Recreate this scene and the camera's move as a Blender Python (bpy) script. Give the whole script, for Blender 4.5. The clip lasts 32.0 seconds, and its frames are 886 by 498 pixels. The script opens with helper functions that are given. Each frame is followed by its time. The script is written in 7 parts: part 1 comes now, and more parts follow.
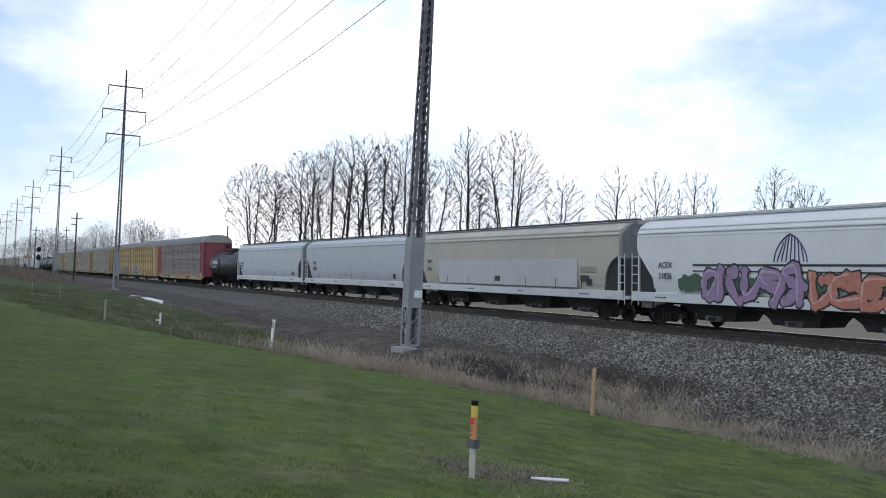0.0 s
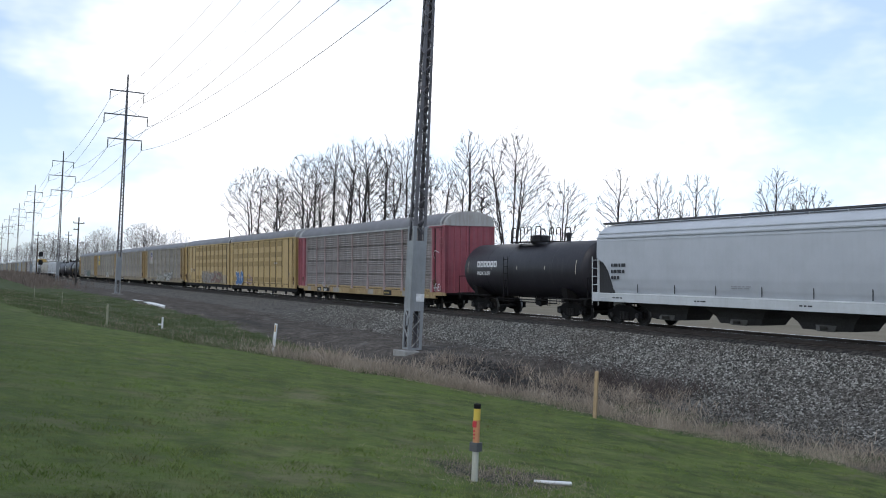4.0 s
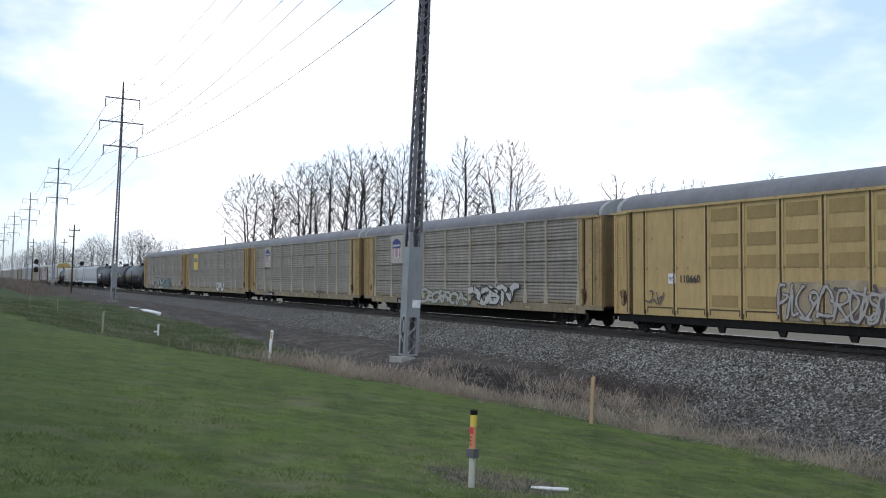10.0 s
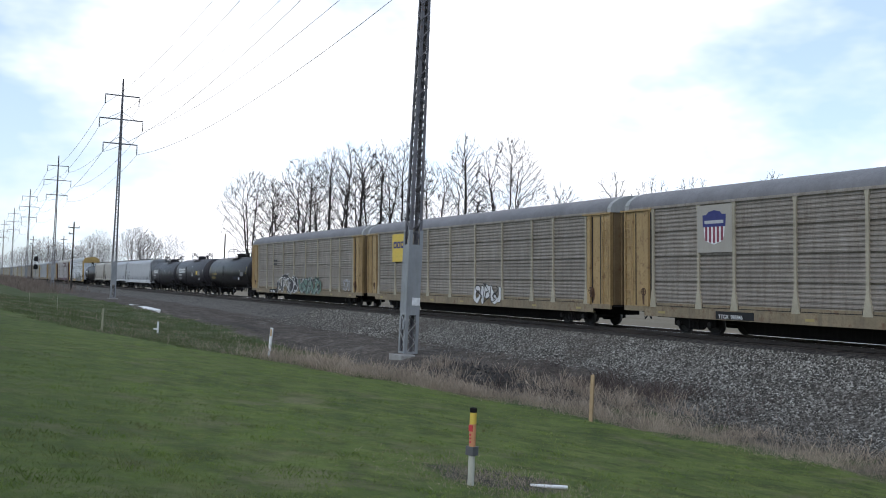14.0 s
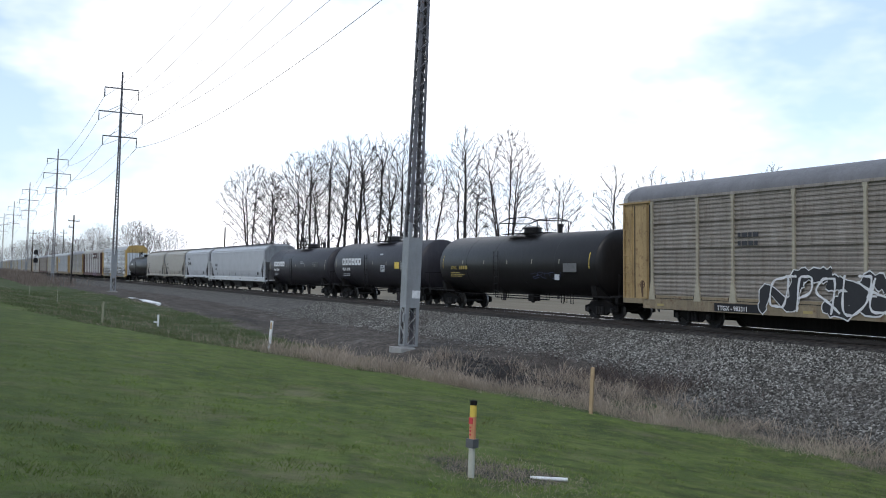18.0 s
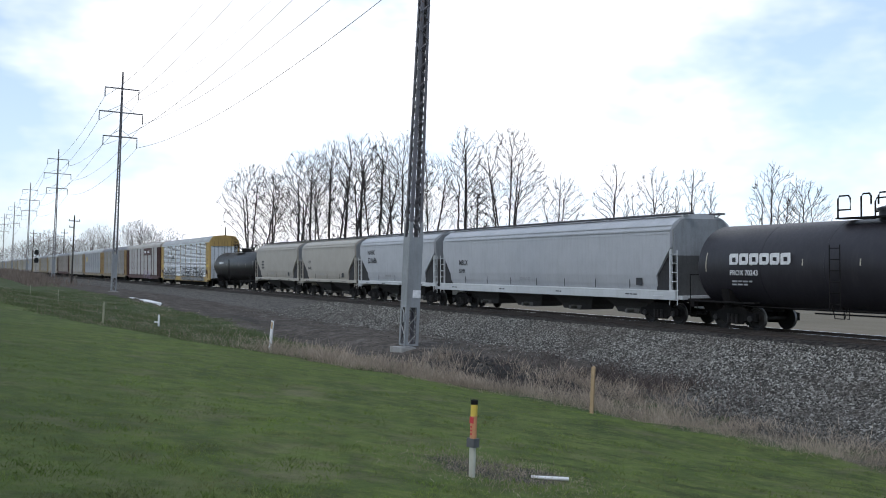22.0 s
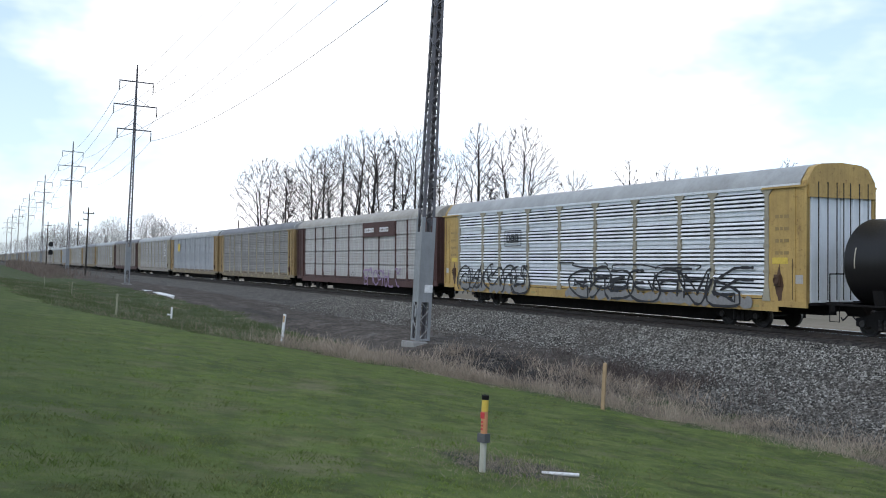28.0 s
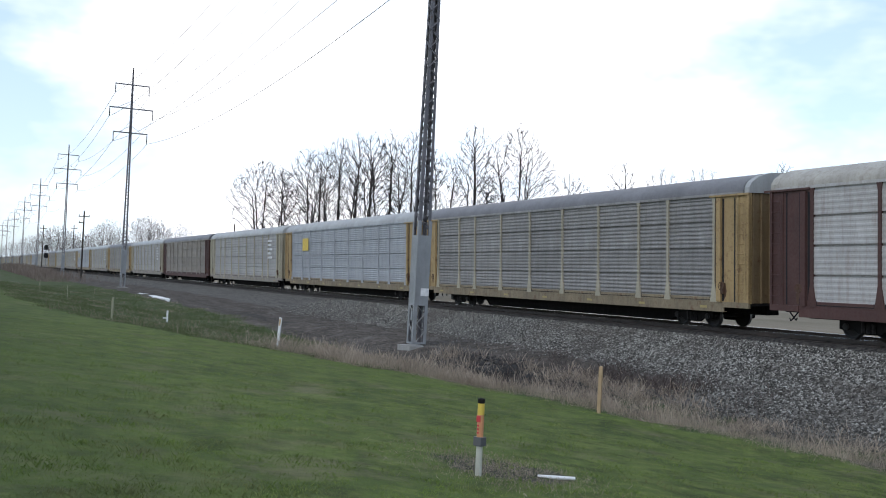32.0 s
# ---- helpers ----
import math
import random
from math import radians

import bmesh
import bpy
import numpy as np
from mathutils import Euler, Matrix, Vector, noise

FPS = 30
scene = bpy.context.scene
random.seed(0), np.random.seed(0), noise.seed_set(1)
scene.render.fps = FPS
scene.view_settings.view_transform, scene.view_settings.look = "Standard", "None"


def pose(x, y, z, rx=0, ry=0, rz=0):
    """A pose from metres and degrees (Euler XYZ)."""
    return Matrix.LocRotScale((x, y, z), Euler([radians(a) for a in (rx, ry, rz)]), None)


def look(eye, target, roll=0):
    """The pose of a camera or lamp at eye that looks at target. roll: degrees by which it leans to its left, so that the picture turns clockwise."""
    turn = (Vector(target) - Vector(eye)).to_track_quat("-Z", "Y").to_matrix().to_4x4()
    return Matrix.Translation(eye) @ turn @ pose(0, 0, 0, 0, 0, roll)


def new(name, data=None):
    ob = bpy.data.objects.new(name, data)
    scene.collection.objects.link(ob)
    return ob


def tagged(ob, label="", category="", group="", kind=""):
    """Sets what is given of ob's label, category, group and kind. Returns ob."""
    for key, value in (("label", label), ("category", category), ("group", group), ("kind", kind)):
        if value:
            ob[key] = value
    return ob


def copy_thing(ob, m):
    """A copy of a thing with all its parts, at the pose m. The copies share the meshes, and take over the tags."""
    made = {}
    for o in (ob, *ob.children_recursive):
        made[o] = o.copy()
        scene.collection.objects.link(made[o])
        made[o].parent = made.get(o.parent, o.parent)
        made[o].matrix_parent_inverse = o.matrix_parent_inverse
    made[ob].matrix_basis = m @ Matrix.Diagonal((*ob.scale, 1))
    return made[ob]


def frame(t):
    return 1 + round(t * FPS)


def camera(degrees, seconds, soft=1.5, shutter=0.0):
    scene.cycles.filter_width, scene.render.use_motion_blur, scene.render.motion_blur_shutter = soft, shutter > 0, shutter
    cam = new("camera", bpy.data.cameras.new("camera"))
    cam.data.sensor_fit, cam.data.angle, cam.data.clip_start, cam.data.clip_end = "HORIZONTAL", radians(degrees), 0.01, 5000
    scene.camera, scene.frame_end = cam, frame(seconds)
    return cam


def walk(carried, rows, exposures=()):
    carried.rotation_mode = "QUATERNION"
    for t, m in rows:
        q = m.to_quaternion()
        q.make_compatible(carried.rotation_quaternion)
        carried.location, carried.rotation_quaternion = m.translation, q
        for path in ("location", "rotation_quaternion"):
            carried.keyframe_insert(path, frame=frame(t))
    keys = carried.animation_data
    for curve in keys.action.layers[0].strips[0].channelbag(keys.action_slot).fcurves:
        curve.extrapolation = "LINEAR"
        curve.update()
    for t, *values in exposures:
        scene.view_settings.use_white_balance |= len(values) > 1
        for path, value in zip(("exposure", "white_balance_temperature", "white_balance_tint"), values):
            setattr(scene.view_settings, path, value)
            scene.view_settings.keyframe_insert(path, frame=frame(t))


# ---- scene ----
EYE = Vector((0.0, 0.0, 1.328))
TRACK_Y = 27.07
CANT = 2.2


def aim(yaw, pitch, roll):
    y, p = radians(yaw), radians(pitch)
    way = Vector((-math.cos(y) * math.cos(p), math.sin(y) * math.cos(p), math.sin(p)))
    return look(EYE, EYE + 100 * way, roll)


cam = camera(48.25, 32.0, soft=1.0)
walk(cam, [
    (0, aim(26.326, 2.008, 2.380)),
    (0.5, aim(26.386, 2.085, 2.289)),
    (1, aim(26.384, 2.092, 2.378)),
    (1.5, aim(26.321, 2.016, 2.377)),
    (2, aim(26.207, 1.976, 2.283)),
    (2.5, aim(26.109, 2.009, 2.160)),
    (3, aim(26.214, 2.189, 2.084)),
    (3.5, aim(26.199, 2.181, 2.169)),
    (5.5, aim(26.304, 2.351, 1.968)),
    (6, aim(26.250, 2.494, 1.954)),
    (6.5, aim(26.276, 2.446, 1.956)),
    (7, aim(26.269, 2.433, 1.963)),
    (7.5, aim(26.349, 2.452, 1.971)),
    (8, aim(26.359, 2.464, 1.989)),
    (8.5, aim(26.294, 2.492, 1.880)),
    (9, aim(26.361, 2.589, 1.950)),
    (9.5, aim(26.394, 2.603, 1.937)),
    (10, aim(26.430, 2.554, 1.960)),
    (10.5, aim(26.315, 2.513, 1.899)),
    (11, aim(26.333, 2.486, 1.918)),
    (11.5, aim(26.402, 2.504, 2.043)),
    (12, aim(26.416, 2.548, 1.960)),
    (12.5, aim(26.499, 2.504, 1.964)),
    (13, aim(26.491, 2.457, 2.074)),
    (13.5, aim(26.446, 2.457, 2.035)),
    (14, aim(26.450, 2.426, 2.052)),
    (14.5, aim(26.497, 2.383, 2.101)),
    (16.5, aim(26.497, 2.361, 2.043)),
    (17, aim(26.487, 2.275, 1.967)),
    (17.5, aim(26.454, 2.206, 1.967)),
    (18, aim(26.467, 2.010, 1.970)),
    (18.5, aim(26.469, 1.971, 1.874)),
    (19, aim(26.512, 1.942, 1.920)),
    (19.5, aim(26.479, 1.843, 1.927)),
    (20, aim(26.347, 1.826, 1.867)),
    (20.5, aim(26.346, 1.846, 1.929)),
    (21, aim(26.408, 1.908, 1.972)),
    (21.5, aim(26.434, 1.969, 1.876)),
    (22, aim(26.438, 1.980, 1.888)),
    (22.5, aim(26.410, 1.967, 2.014)),
    (23, aim(26.458, 1.970, 2.015)),
    (23.5, aim(26.458, 1.970, 2.015)),
    (24, aim(26.414, 1.968, 2.023)),
    (24.5, aim(26.362, 2.014, 2.010)),
    (25, aim(26.357, 2.020, 2.025)),
    (25.5, aim(26.169, 1.988, 1.956)),
    (27.5, aim(25.748, 1.724, 2.329)),
    (28, aim(25.741, 1.664, 2.351)),
    (28.5, aim(25.708, 1.709, 2.485)),
    (29, aim(25.728, 1.804, 2.570)),
    (29.5, aim(25.738, 1.849, 2.524)),
    (30, aim(25.668, 1.838, 2.459)),
    (30.5, aim(25.782, 1.868, 2.503)),
    (31, aim(25.913, 1.912, 2.507)),
    (31.5, aim(25.962, 1.944, 2.409)),
    (32, aim(25.958, 1.872, 2.382))
], [(0, -0.08), (3, -0.06), (6, 0.04), (12, 0.05), (14, 0.02), (18, 0.05), (21, 0.0), (25, -0.03), (28, 0.13), (32, 0.14)])

# ---- world, sun, exposure ----
world = bpy.data.worlds.new("sky")
scene.world = world
world.use_nodes = True
wn, wl = world.node_tree.nodes, world.node_tree.links
wn.clear()
w_out = wn.new("ShaderNodeOutputWorld")
w_bg = wn.new("ShaderNodeBackground")
w_sky = wn.new("ShaderNodeTexSky")
w_sky.sky_type, w_sky.sun_disc = "NISHITA", False
SUN_EL, SUN_AZ = radians(48), radians(150)
w_sky.sun_elevation, w_sky.sun_rotation = SUN_EL, SUN_AZ
w_co = wn.new("ShaderNodeTexCoord")
w_map = wn.new("ShaderNodeMapping")
w_map.inputs["Location"].default_value = (0.55, 0.1, 0.0)
w_map.inputs["Scale"].default_value = (1.6, 1.6, 3.4)
w_noise = wn.new("ShaderNodeTexNoise")
w_noise.inputs["Scale"].default_value = 1.9
w_noise.inputs["Detail"].default_value = 5.0
w_noise.inputs["Roughness"].default_value = 0.6
w_ramp = wn.new("ShaderNodeValToRGB")
w_ramp.color_ramp.elements[0].position, w_ramp.color_ramp.elements[0].color = 0.30, (0.55, 0.55, 0.55, 1)
w_ramp.color_ramp.elements[1].position = 0.52
w_tint = wn.new("ShaderNodeValToRGB")
w_tint.color_ramp.elements[0].position, w_tint.color_ramp.elements[0].color = 0.30, (0.465, 0.585, 0.745, 1)
w_tint.color_ramp.elements[1].position, w_tint.color_ramp.elements[1].color = 0.57, (0.995, 1.0, 1.045, 1)
w_dim = wn.new("ShaderNodeVectorMath")
w_dim.operation = "SCALE"
w_dim.inputs["Scale"].default_value = 0.15
w_cloud = wn.new("ShaderNodeVectorMath")
w_cloud.operation = "SCALE"
w_cloud.inputs["Scale"].default_value = 1.12
w_mix = wn.new("ShaderNodeMix")
w_mix.data_type = "RGBA"
wl.new(w_co.outputs["Generated"], w_map.inputs["Vector"])
wl.new(w_map.outputs[0], w_noise.inputs["Vector"])
w_dot = wn.new("ShaderNodeVectorMath")
w_dot.operation = "DOT_PRODUCT"
w_dot.inputs[1].default_value = (-math.cos(radians(25)), math.sin(radians(25)), 0.26)
w_thick = wn.new("ShaderNodeMapRange")
w_thick.interpolation_type = "SMOOTHSTEP"
w_thick.inputs["From Min"].default_value, w_thick.inputs["From Max"].default_value = 0.93, 1.0175
w_thick.inputs["To Min"].default_value, w_thick.inputs["To Max"].default_value = -0.215, 0.06
w_cover = wn.new("ShaderNodeMath")
wl.new(w_co.outputs["Generated"], w_dot.inputs[0])
wl.new(w_dot.outputs["Value"], w_thick.inputs["Value"])
wl.new(w_noise.outputs["Fac"], w_cover.inputs[0])
wl.new(w_thick.outputs["Result"], w_cover.inputs[1])
wl.new(w_cover.outputs[0], w_ramp.inputs[0])
wl.new(w_cover.outputs[0], w_tint.inputs[0])
wl.new(w_sky.outputs[0], w_dim.inputs[0])
wl.new(w_tint.outputs[0], w_cloud.inputs[0])
wl.new(w_ramp.outputs[0], w_mix.inputs["Factor"])
wl.new(w_dim.outputs[0], w_mix.inputs["A"])
wl.new(w_cloud.outputs[0], w_mix.inputs["B"])
wl.new(w_mix.outputs["Result"], w_bg.inputs["Color"])
wl.new(w_bg.outputs[0], w_out.inputs["Surface"])
w_bg.inputs["Strength"].default_value = 1.30

sun = new("sun", bpy.data.lights.new("sun", "SUN"))
sun.data.energy, sun.data.angle, sun.data.color = 0.8, radians(14), (1.0, 0.975, 0.94)
sun.matrix_world = look((0, 0, 100), Vector((0, 0, 100)) + Vector((-math.sin(SUN_AZ) * math.cos(SUN_EL), -math.cos(SUN_AZ) * math.cos(SUN_EL), -math.sin(SUN_EL))))
scene.view_settings.exposure = 0.0


# ---- materials ----
def material(name, rough=0.6, metal=0.0, gloss=0.5):
    m = bpy.data.materials.new(name)
    m.use_nodes = True
    b = m.node_tree.nodes["Principled BSDF"]
    b.inputs["Roughness"].default_value, b.inputs["Metallic"].default_value = rough, metal
    b.inputs["Specular IOR Level"].default_value = gloss
    return m, m.node_tree.nodes, m.node_tree.links, b


def noise_node(n, l, vec, scale, detail=4.0, rough=0.6):
    t = n.new("ShaderNodeTexNoise")
    t.inputs["Scale"].default_value, t.inputs["Detail"].default_value, t.inputs["Roughness"].default_value = scale, detail, rough
    l.new(vec, t.inputs["Vector"])
    return t.outputs["Fac"]


def ramp(n, l, fac, stops):
    r = n.new("ShaderNodeValToRGB")
    e = r.color_ramp.elements
    while len(e) < len(stops):
        e.new(0.5)
    for el, (p, c) in zip(e, stops):
        el.position, el.color = p, (*c, 1) if len(c) == 3 else c
    l.new(fac, r.inputs[0])
    return r.outputs[0]


def grey(v):
    return (v, v, v)


def mix(n, l, fac, a, b, blend="MIX"):
    m = n.new("ShaderNodeMix")
    m.data_type, m.blend_type = "RGBA", blend
    for sock, v in (("Factor", fac), ("A", a), ("B", b)):
        if isinstance(v, (float, int)):
            m.inputs[sock].default_value = v
        elif isinstance(v, tuple):
            m.inputs[sock].default_value = (*v, 1)
        else:
            l.new(v, m.inputs[sock])
    return m.outputs["Result"]


def bump(n, l, b, height, strength, distance=0.02):
    k = n.new("ShaderNodeBump")
    k.inputs["Strength"].default_value, k.inputs["Distance"].default_value = strength, distance
    l.new(height, k.inputs["Height"])
    l.new(k.outputs[0], b.inputs["Normal"])


def coords(n, l, scale=(1, 1, 1), kind="Object"):
    c = n.new("ShaderNodeTexCoord")
    m = n.new("ShaderNodeMapping")
    m.inputs["Scale"].default_value = scale
    l.new(c.outputs[kind], m.inputs["Vector"])
    return m.outputs[0]


def paint(name, color, rough=0.55, dirt=0.35, dirt_color=(0.13, 0.11, 0.09), metal=0.0, rust=0.0, fade=0.72, chalk=0.0):
    """Weathered paint or bare sheet: blotches, rain streaks, and rust where asked."""
    m, n, l, b = material(name, rough, metal)
    v = coords(n, l)
    streak = noise_node(n, l, coords(n, l, (2.2, 2.2, 0.25)), 2.6, 5)
    blotch = noise_node(n, l, v, 0.9, 4)
    fine = noise_node(n, l, v, 14, 3)
    dark = tuple(c * fade for c in color)
    col = mix(n, l, ramp(n, l, blotch, [(0.35, grey(0)), (0.7, grey(1))]), color, dark)
    smear = ramp(n, l, streak, [(0.48, grey(0)), (0.78, grey(dirt))])
    col = mix(n, l, smear, col, dirt_color)
    col = mix(n, l, ramp(n, l, fine, [(0.5, grey(0)), (0.85, grey(dirt * 0.6))]), col, dirt_color)
    if chalk:
        worn = noise_node(n, l, coords(n, l, (0.7, 0.7, 0.5)), 1.6, 6, 0.7)
        col = mix(n, l, ramp(n, l, worn, [(0.52, grey(0)), (0.72, grey(chalk))]), col, tuple(min(0.6, c * 1.9) for c in color))
    if rust:
        r = noise_node(n, l, v, 3.3, 6, 0.7)
        col = mix(n, l, ramp(n, l, r, [(0.62 - rust * 0.2, grey(0)), (0.72, grey(0.85))]), col, (0.11, 0.045, 0.02))
    info = n.new("ShaderNodeObjectInfo")
    shade = ramp(n, l, info.outputs["Random"], [(0.0, grey(0.9)), (1.0, grey(1.0))])
    col = mix(n, l, 1.0, col, shade, "MULTIPLY")
    l.new(col, b.inputs["Base Color"])
    l.new(ramp(n, l, fine, [(0.3, grey(rough * 0.85)), (0.8, grey(min(1, rough * 1.25)))]), b.inputs["Roughness"])
    bump(n, l, b, fine, 0.15, 0.01)
    return m


def plain(name, color, rough=0.6, metal=0.0):
    m, n, l, b = material(name, rough, metal)
    f = noise_node(n, l, coords(n, l), 6.0, 4)
    l.new(mix(n, l, ramp(n, l, f, [(0.35, grey(0)), (0.7, grey(1))]), color, tuple(c * 0.75 for c in color)), b.inputs["Base Color"])
    return m


def darken_south(n, l, col, dark, y0=4.4, y1=0.6, most=0.42):
    """A darker colour that gains towards the south: lens dimming painted on the lawn, darker stones at the foot."""
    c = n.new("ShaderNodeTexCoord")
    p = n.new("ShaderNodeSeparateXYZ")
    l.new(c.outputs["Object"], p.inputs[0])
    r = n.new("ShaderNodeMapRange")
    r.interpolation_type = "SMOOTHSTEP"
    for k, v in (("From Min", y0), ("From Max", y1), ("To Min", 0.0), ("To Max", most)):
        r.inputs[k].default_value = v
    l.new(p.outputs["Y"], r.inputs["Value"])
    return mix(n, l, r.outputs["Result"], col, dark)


def leafy(name, low, high, rough=0.8, turf=False):
    """Grass and reeds: each blade a little different."""
    m, n, l, b = material(name, rough, gloss=0.08)
    g = n.new("ShaderNodeNewGeometry")
    col = ramp(n, l, g.outputs["Random Per Island"], [(0.0, low), (1.0, high)])
    f = noise_node(n, l, coords(n, l), 0.5, 3)
    col = mix(n, l, ramp(n, l, f, [(0.4, grey(0)), (0.65, grey(0.6))]), col, tuple(c * 0.8 for c in low))
    if turf:
        thin_turf = noise_node(n, l, coords(n, l), 0.8, 5, 0.7)
        col = mix(n, l, ramp(n, l, thin_turf, [(0.50, grey(0)), (0.64, grey(0.7))]), col, (0.19, 0.165, 0.10))
        rich = noise_node(n, l, coords(n, l, (1, 1, 0.5)), 0.36, 4)
        col = mix(n, l, ramp(n, l, rich, [(0.52, grey(0)), (0.64, grey(0.55))]), col, (0.20, 0.29, 0.06))
        col = darken_south(n, l, col, (0.072, 0.108, 0.034))
    l.new(col, b.inputs["Base Color"])
    thin = n.new("ShaderNodeBsdfTranslucent")
    l.new(col, thin.inputs["Color"])
    both = n.new("ShaderNodeMixShader")
    both.inputs[0].default_value = 0.4
    l.new(b.outputs[0], both.inputs[1])
    l.new(thin.outputs[0], both.inputs[2])
    l.new(both.outputs[0], n["Material Output"].inputs["Surface"])
    return m


def ground_material():
    m, n, l, b = material("ground_cover", 0.95, gloss=0.06)
    v = coords(n, l)
    big, mid, fine = noise_node(n, l, v, 0.12, 4), noise_node(n, l, v, 0.9, 5), noise_node(n, l, v, 9, 4)
    stones = n.new("ShaderNodeTexVoronoi")
    stones.inputs["Scale"].default_value = 11.0
    l.new(v, stones.inputs["Vector"])
    lawn = mix(n, l, ramp(n, l, mid, [(0.40, grey(0)), (0.62, grey(1))]), (0.055, 0.079, 0.027), (0.116, 0.148, 0.044))
    lawn = mix(n, l, ramp(n, l, big, [(0.42, grey(0)), (0.62, grey(0.75))]), lawn, (0.096, 0.132, 0.036))
    lawn = mix(n, l, ramp(n, l, noise_node(n, l, v, 1.7, 4, 0.65), [(0.36, grey(0.75)), (0.52, grey(0))]), lawn, (0.042, 0.056, 0.020))
    lawn = mix(n, l, ramp(n, l, noise_node(n, l, v, 3.6, 4, 0.65), [(0.52, grey(0)), (0.68, grey(0.6))]), lawn, (0.152, 0.171, 0.054))
    lawn = mix(n, l, ramp(n, l, noise_node(n, l, v, 0.5, 6, 0.72), [(0.54, grey(0)), (0.68, grey(0.6))]), lawn, (0.17, 0.15, 0.095))
    lawn = darken_south(n, l, lawn, (0.045, 0.066, 0.022))
    weeds = mix(n, l, ramp(n, l, mid, [(0.45, grey(0)), (0.68, grey(1))]), (0.050, 0.074, 0.027), (0.105, 0.100, 0.066))
    dirt = mix(n, l, ramp(n, l, mid, [(0.4, grey(0)), (0.66, grey(1))]), (0.079, 0.066, 0.057), (0.164, 0.141, 0.122))
    rut = noise_node(n, l, coords(n, l, (0.12, 1.3, 1)), 1.1, 5)
    dirt = mix(n, l, ramp(n, l, rut, [(0.45, grey(0)), (0.66, grey(0.5))]), dirt, (0.036, 0.031, 0.028))
    dirt = mix(n, l, ramp(n, l, noise_node(n, l, v, 4.5, 6, 0.75), [(0.44, grey(0.8)), (0.54, grey(0))]), dirt, (0.034, 0.030, 0.028))
    dirt = mix(n, l, ramp(n, l, noise_node(n, l, v, 6.5, 5, 0.7), [(0.56, grey(0)), (0.68, grey(0.7))]), dirt, (0.20, 0.185, 0.17))
    dirt = mix(n, l, ramp(n, l, noise_node(n, l, v, 0.6, 6, 0.7), [(0.55, grey(0)), (0.7, grey(0.7))]), dirt, (0.16, 0.15, 0.14))
    rock = ramp(n, l, stones.outputs["Color"], [(0.2, grey(0.04)), (0.8, (0.178, 0.165, 0.15))])
    cover = n.new("ShaderNodeAttribute")
    cover.attribute_name = "cover"
    sep = n.new("ShaderNodeSeparateColor")
    l.new(cover.outputs["Color"], sep.inputs[0])

    def edge(chan, wobble):
        a = n.new("ShaderNodeMath")
        a.operation = "MULTIPLY_ADD"
        l.new(wobble, a.inputs[0])
        a.inputs[1].default_value = 0.9
        l.new(sep.outputs[chan], a.inputs[2])
        return ramp(n, l, a.outputs[0], [(0.78, grey(0)), (1.0, grey(1))])

    col = mix(n, l, edge(0, mid), weeds, lawn)
    col = mix(n, l, edge(1, mid), col, dirt)
    soil = mix(n, l, ramp(n, l, fine, [(0.4, grey(0)), (0.65, grey(1))]), (0.026, 0.024, 0.0235), (0.080, 0.073, 0.067))
    a2 = n.new("ShaderNodeMath")
    a2.operation = "MULTIPLY_ADD"
    l.new(mid, a2.inputs[0])
    a2.inputs[1].default_value = 0.9
    l.new(cover.outputs["Alpha"], a2.inputs[2])
    col = mix(n, l, ramp(n, l, a2.outputs[0], [(0.85, grey(0)), (1.05, grey(0.9))]), col, soil)
    col = mix(n, l, edge(2, fine), col, rock)
    col = mix(n, l, ramp(n, l, fine, [(0.4, grey(0)), (0.75, grey(0.4))]), col, (0.05, 0.045, 0.03))
    l.new(col, b.inputs["Base Color"])
    bump(n, l, b, fine, 0.6, 0.05)
    return m


def field_material():
    m, n, l, b = material("field_soil", 0.95, gloss=0.06)
    v = coords(n, l, (0.15, 1, 1))
    a = noise_node(n, l, v, 0.4, 5)
    c = noise_node(n, l, coords(n, l), 6, 4)
    col = mix(n, l, ramp(n, l, a, [(0.35, grey(0)), (0.7, grey(1))]), (0.215, 0.185, 0.142), (0.155, 0.135, 0.10))
    col = mix(n, l, ramp(n, l, c, [(0.45, grey(0)), (0.8, grey(0.5))]), col, (0.10, 0.085, 0.055))
    l.new(col, b.inputs["Base Color"])
    bump(n, l, b, c, 0.5, 0.05)
    return m


def stone_material():
    m, n, l, b = material("ballast_stone", 0.9, gloss=0.06)
    g = n.new("ShaderNodeNewGeometry")
    col = ramp(n, l, g.outputs["Random Per Island"], [(0.0, (0.020, 0.0195, 0.018)), (0.40, (0.074, 0.0705, 0.063)), (0.74, (0.192, 0.184, 0.168)), (1.0, (0.46, 0.447, 0.41))])
    f = noise_node(n, l, coords(n, l), 0.35, 4)
    col = mix(n, l, ramp(n, l, f, [(0.42, grey(0)), (0.68, grey(0.55))]), col, (0.07, 0.06, 0.052))
    foot_col = darken_south(n, l, col, (0.053, 0.049, 0.042), 21.2, 17.6, 0.6)
    l.new(foot_col, b.inputs["Base Color"])
    return m


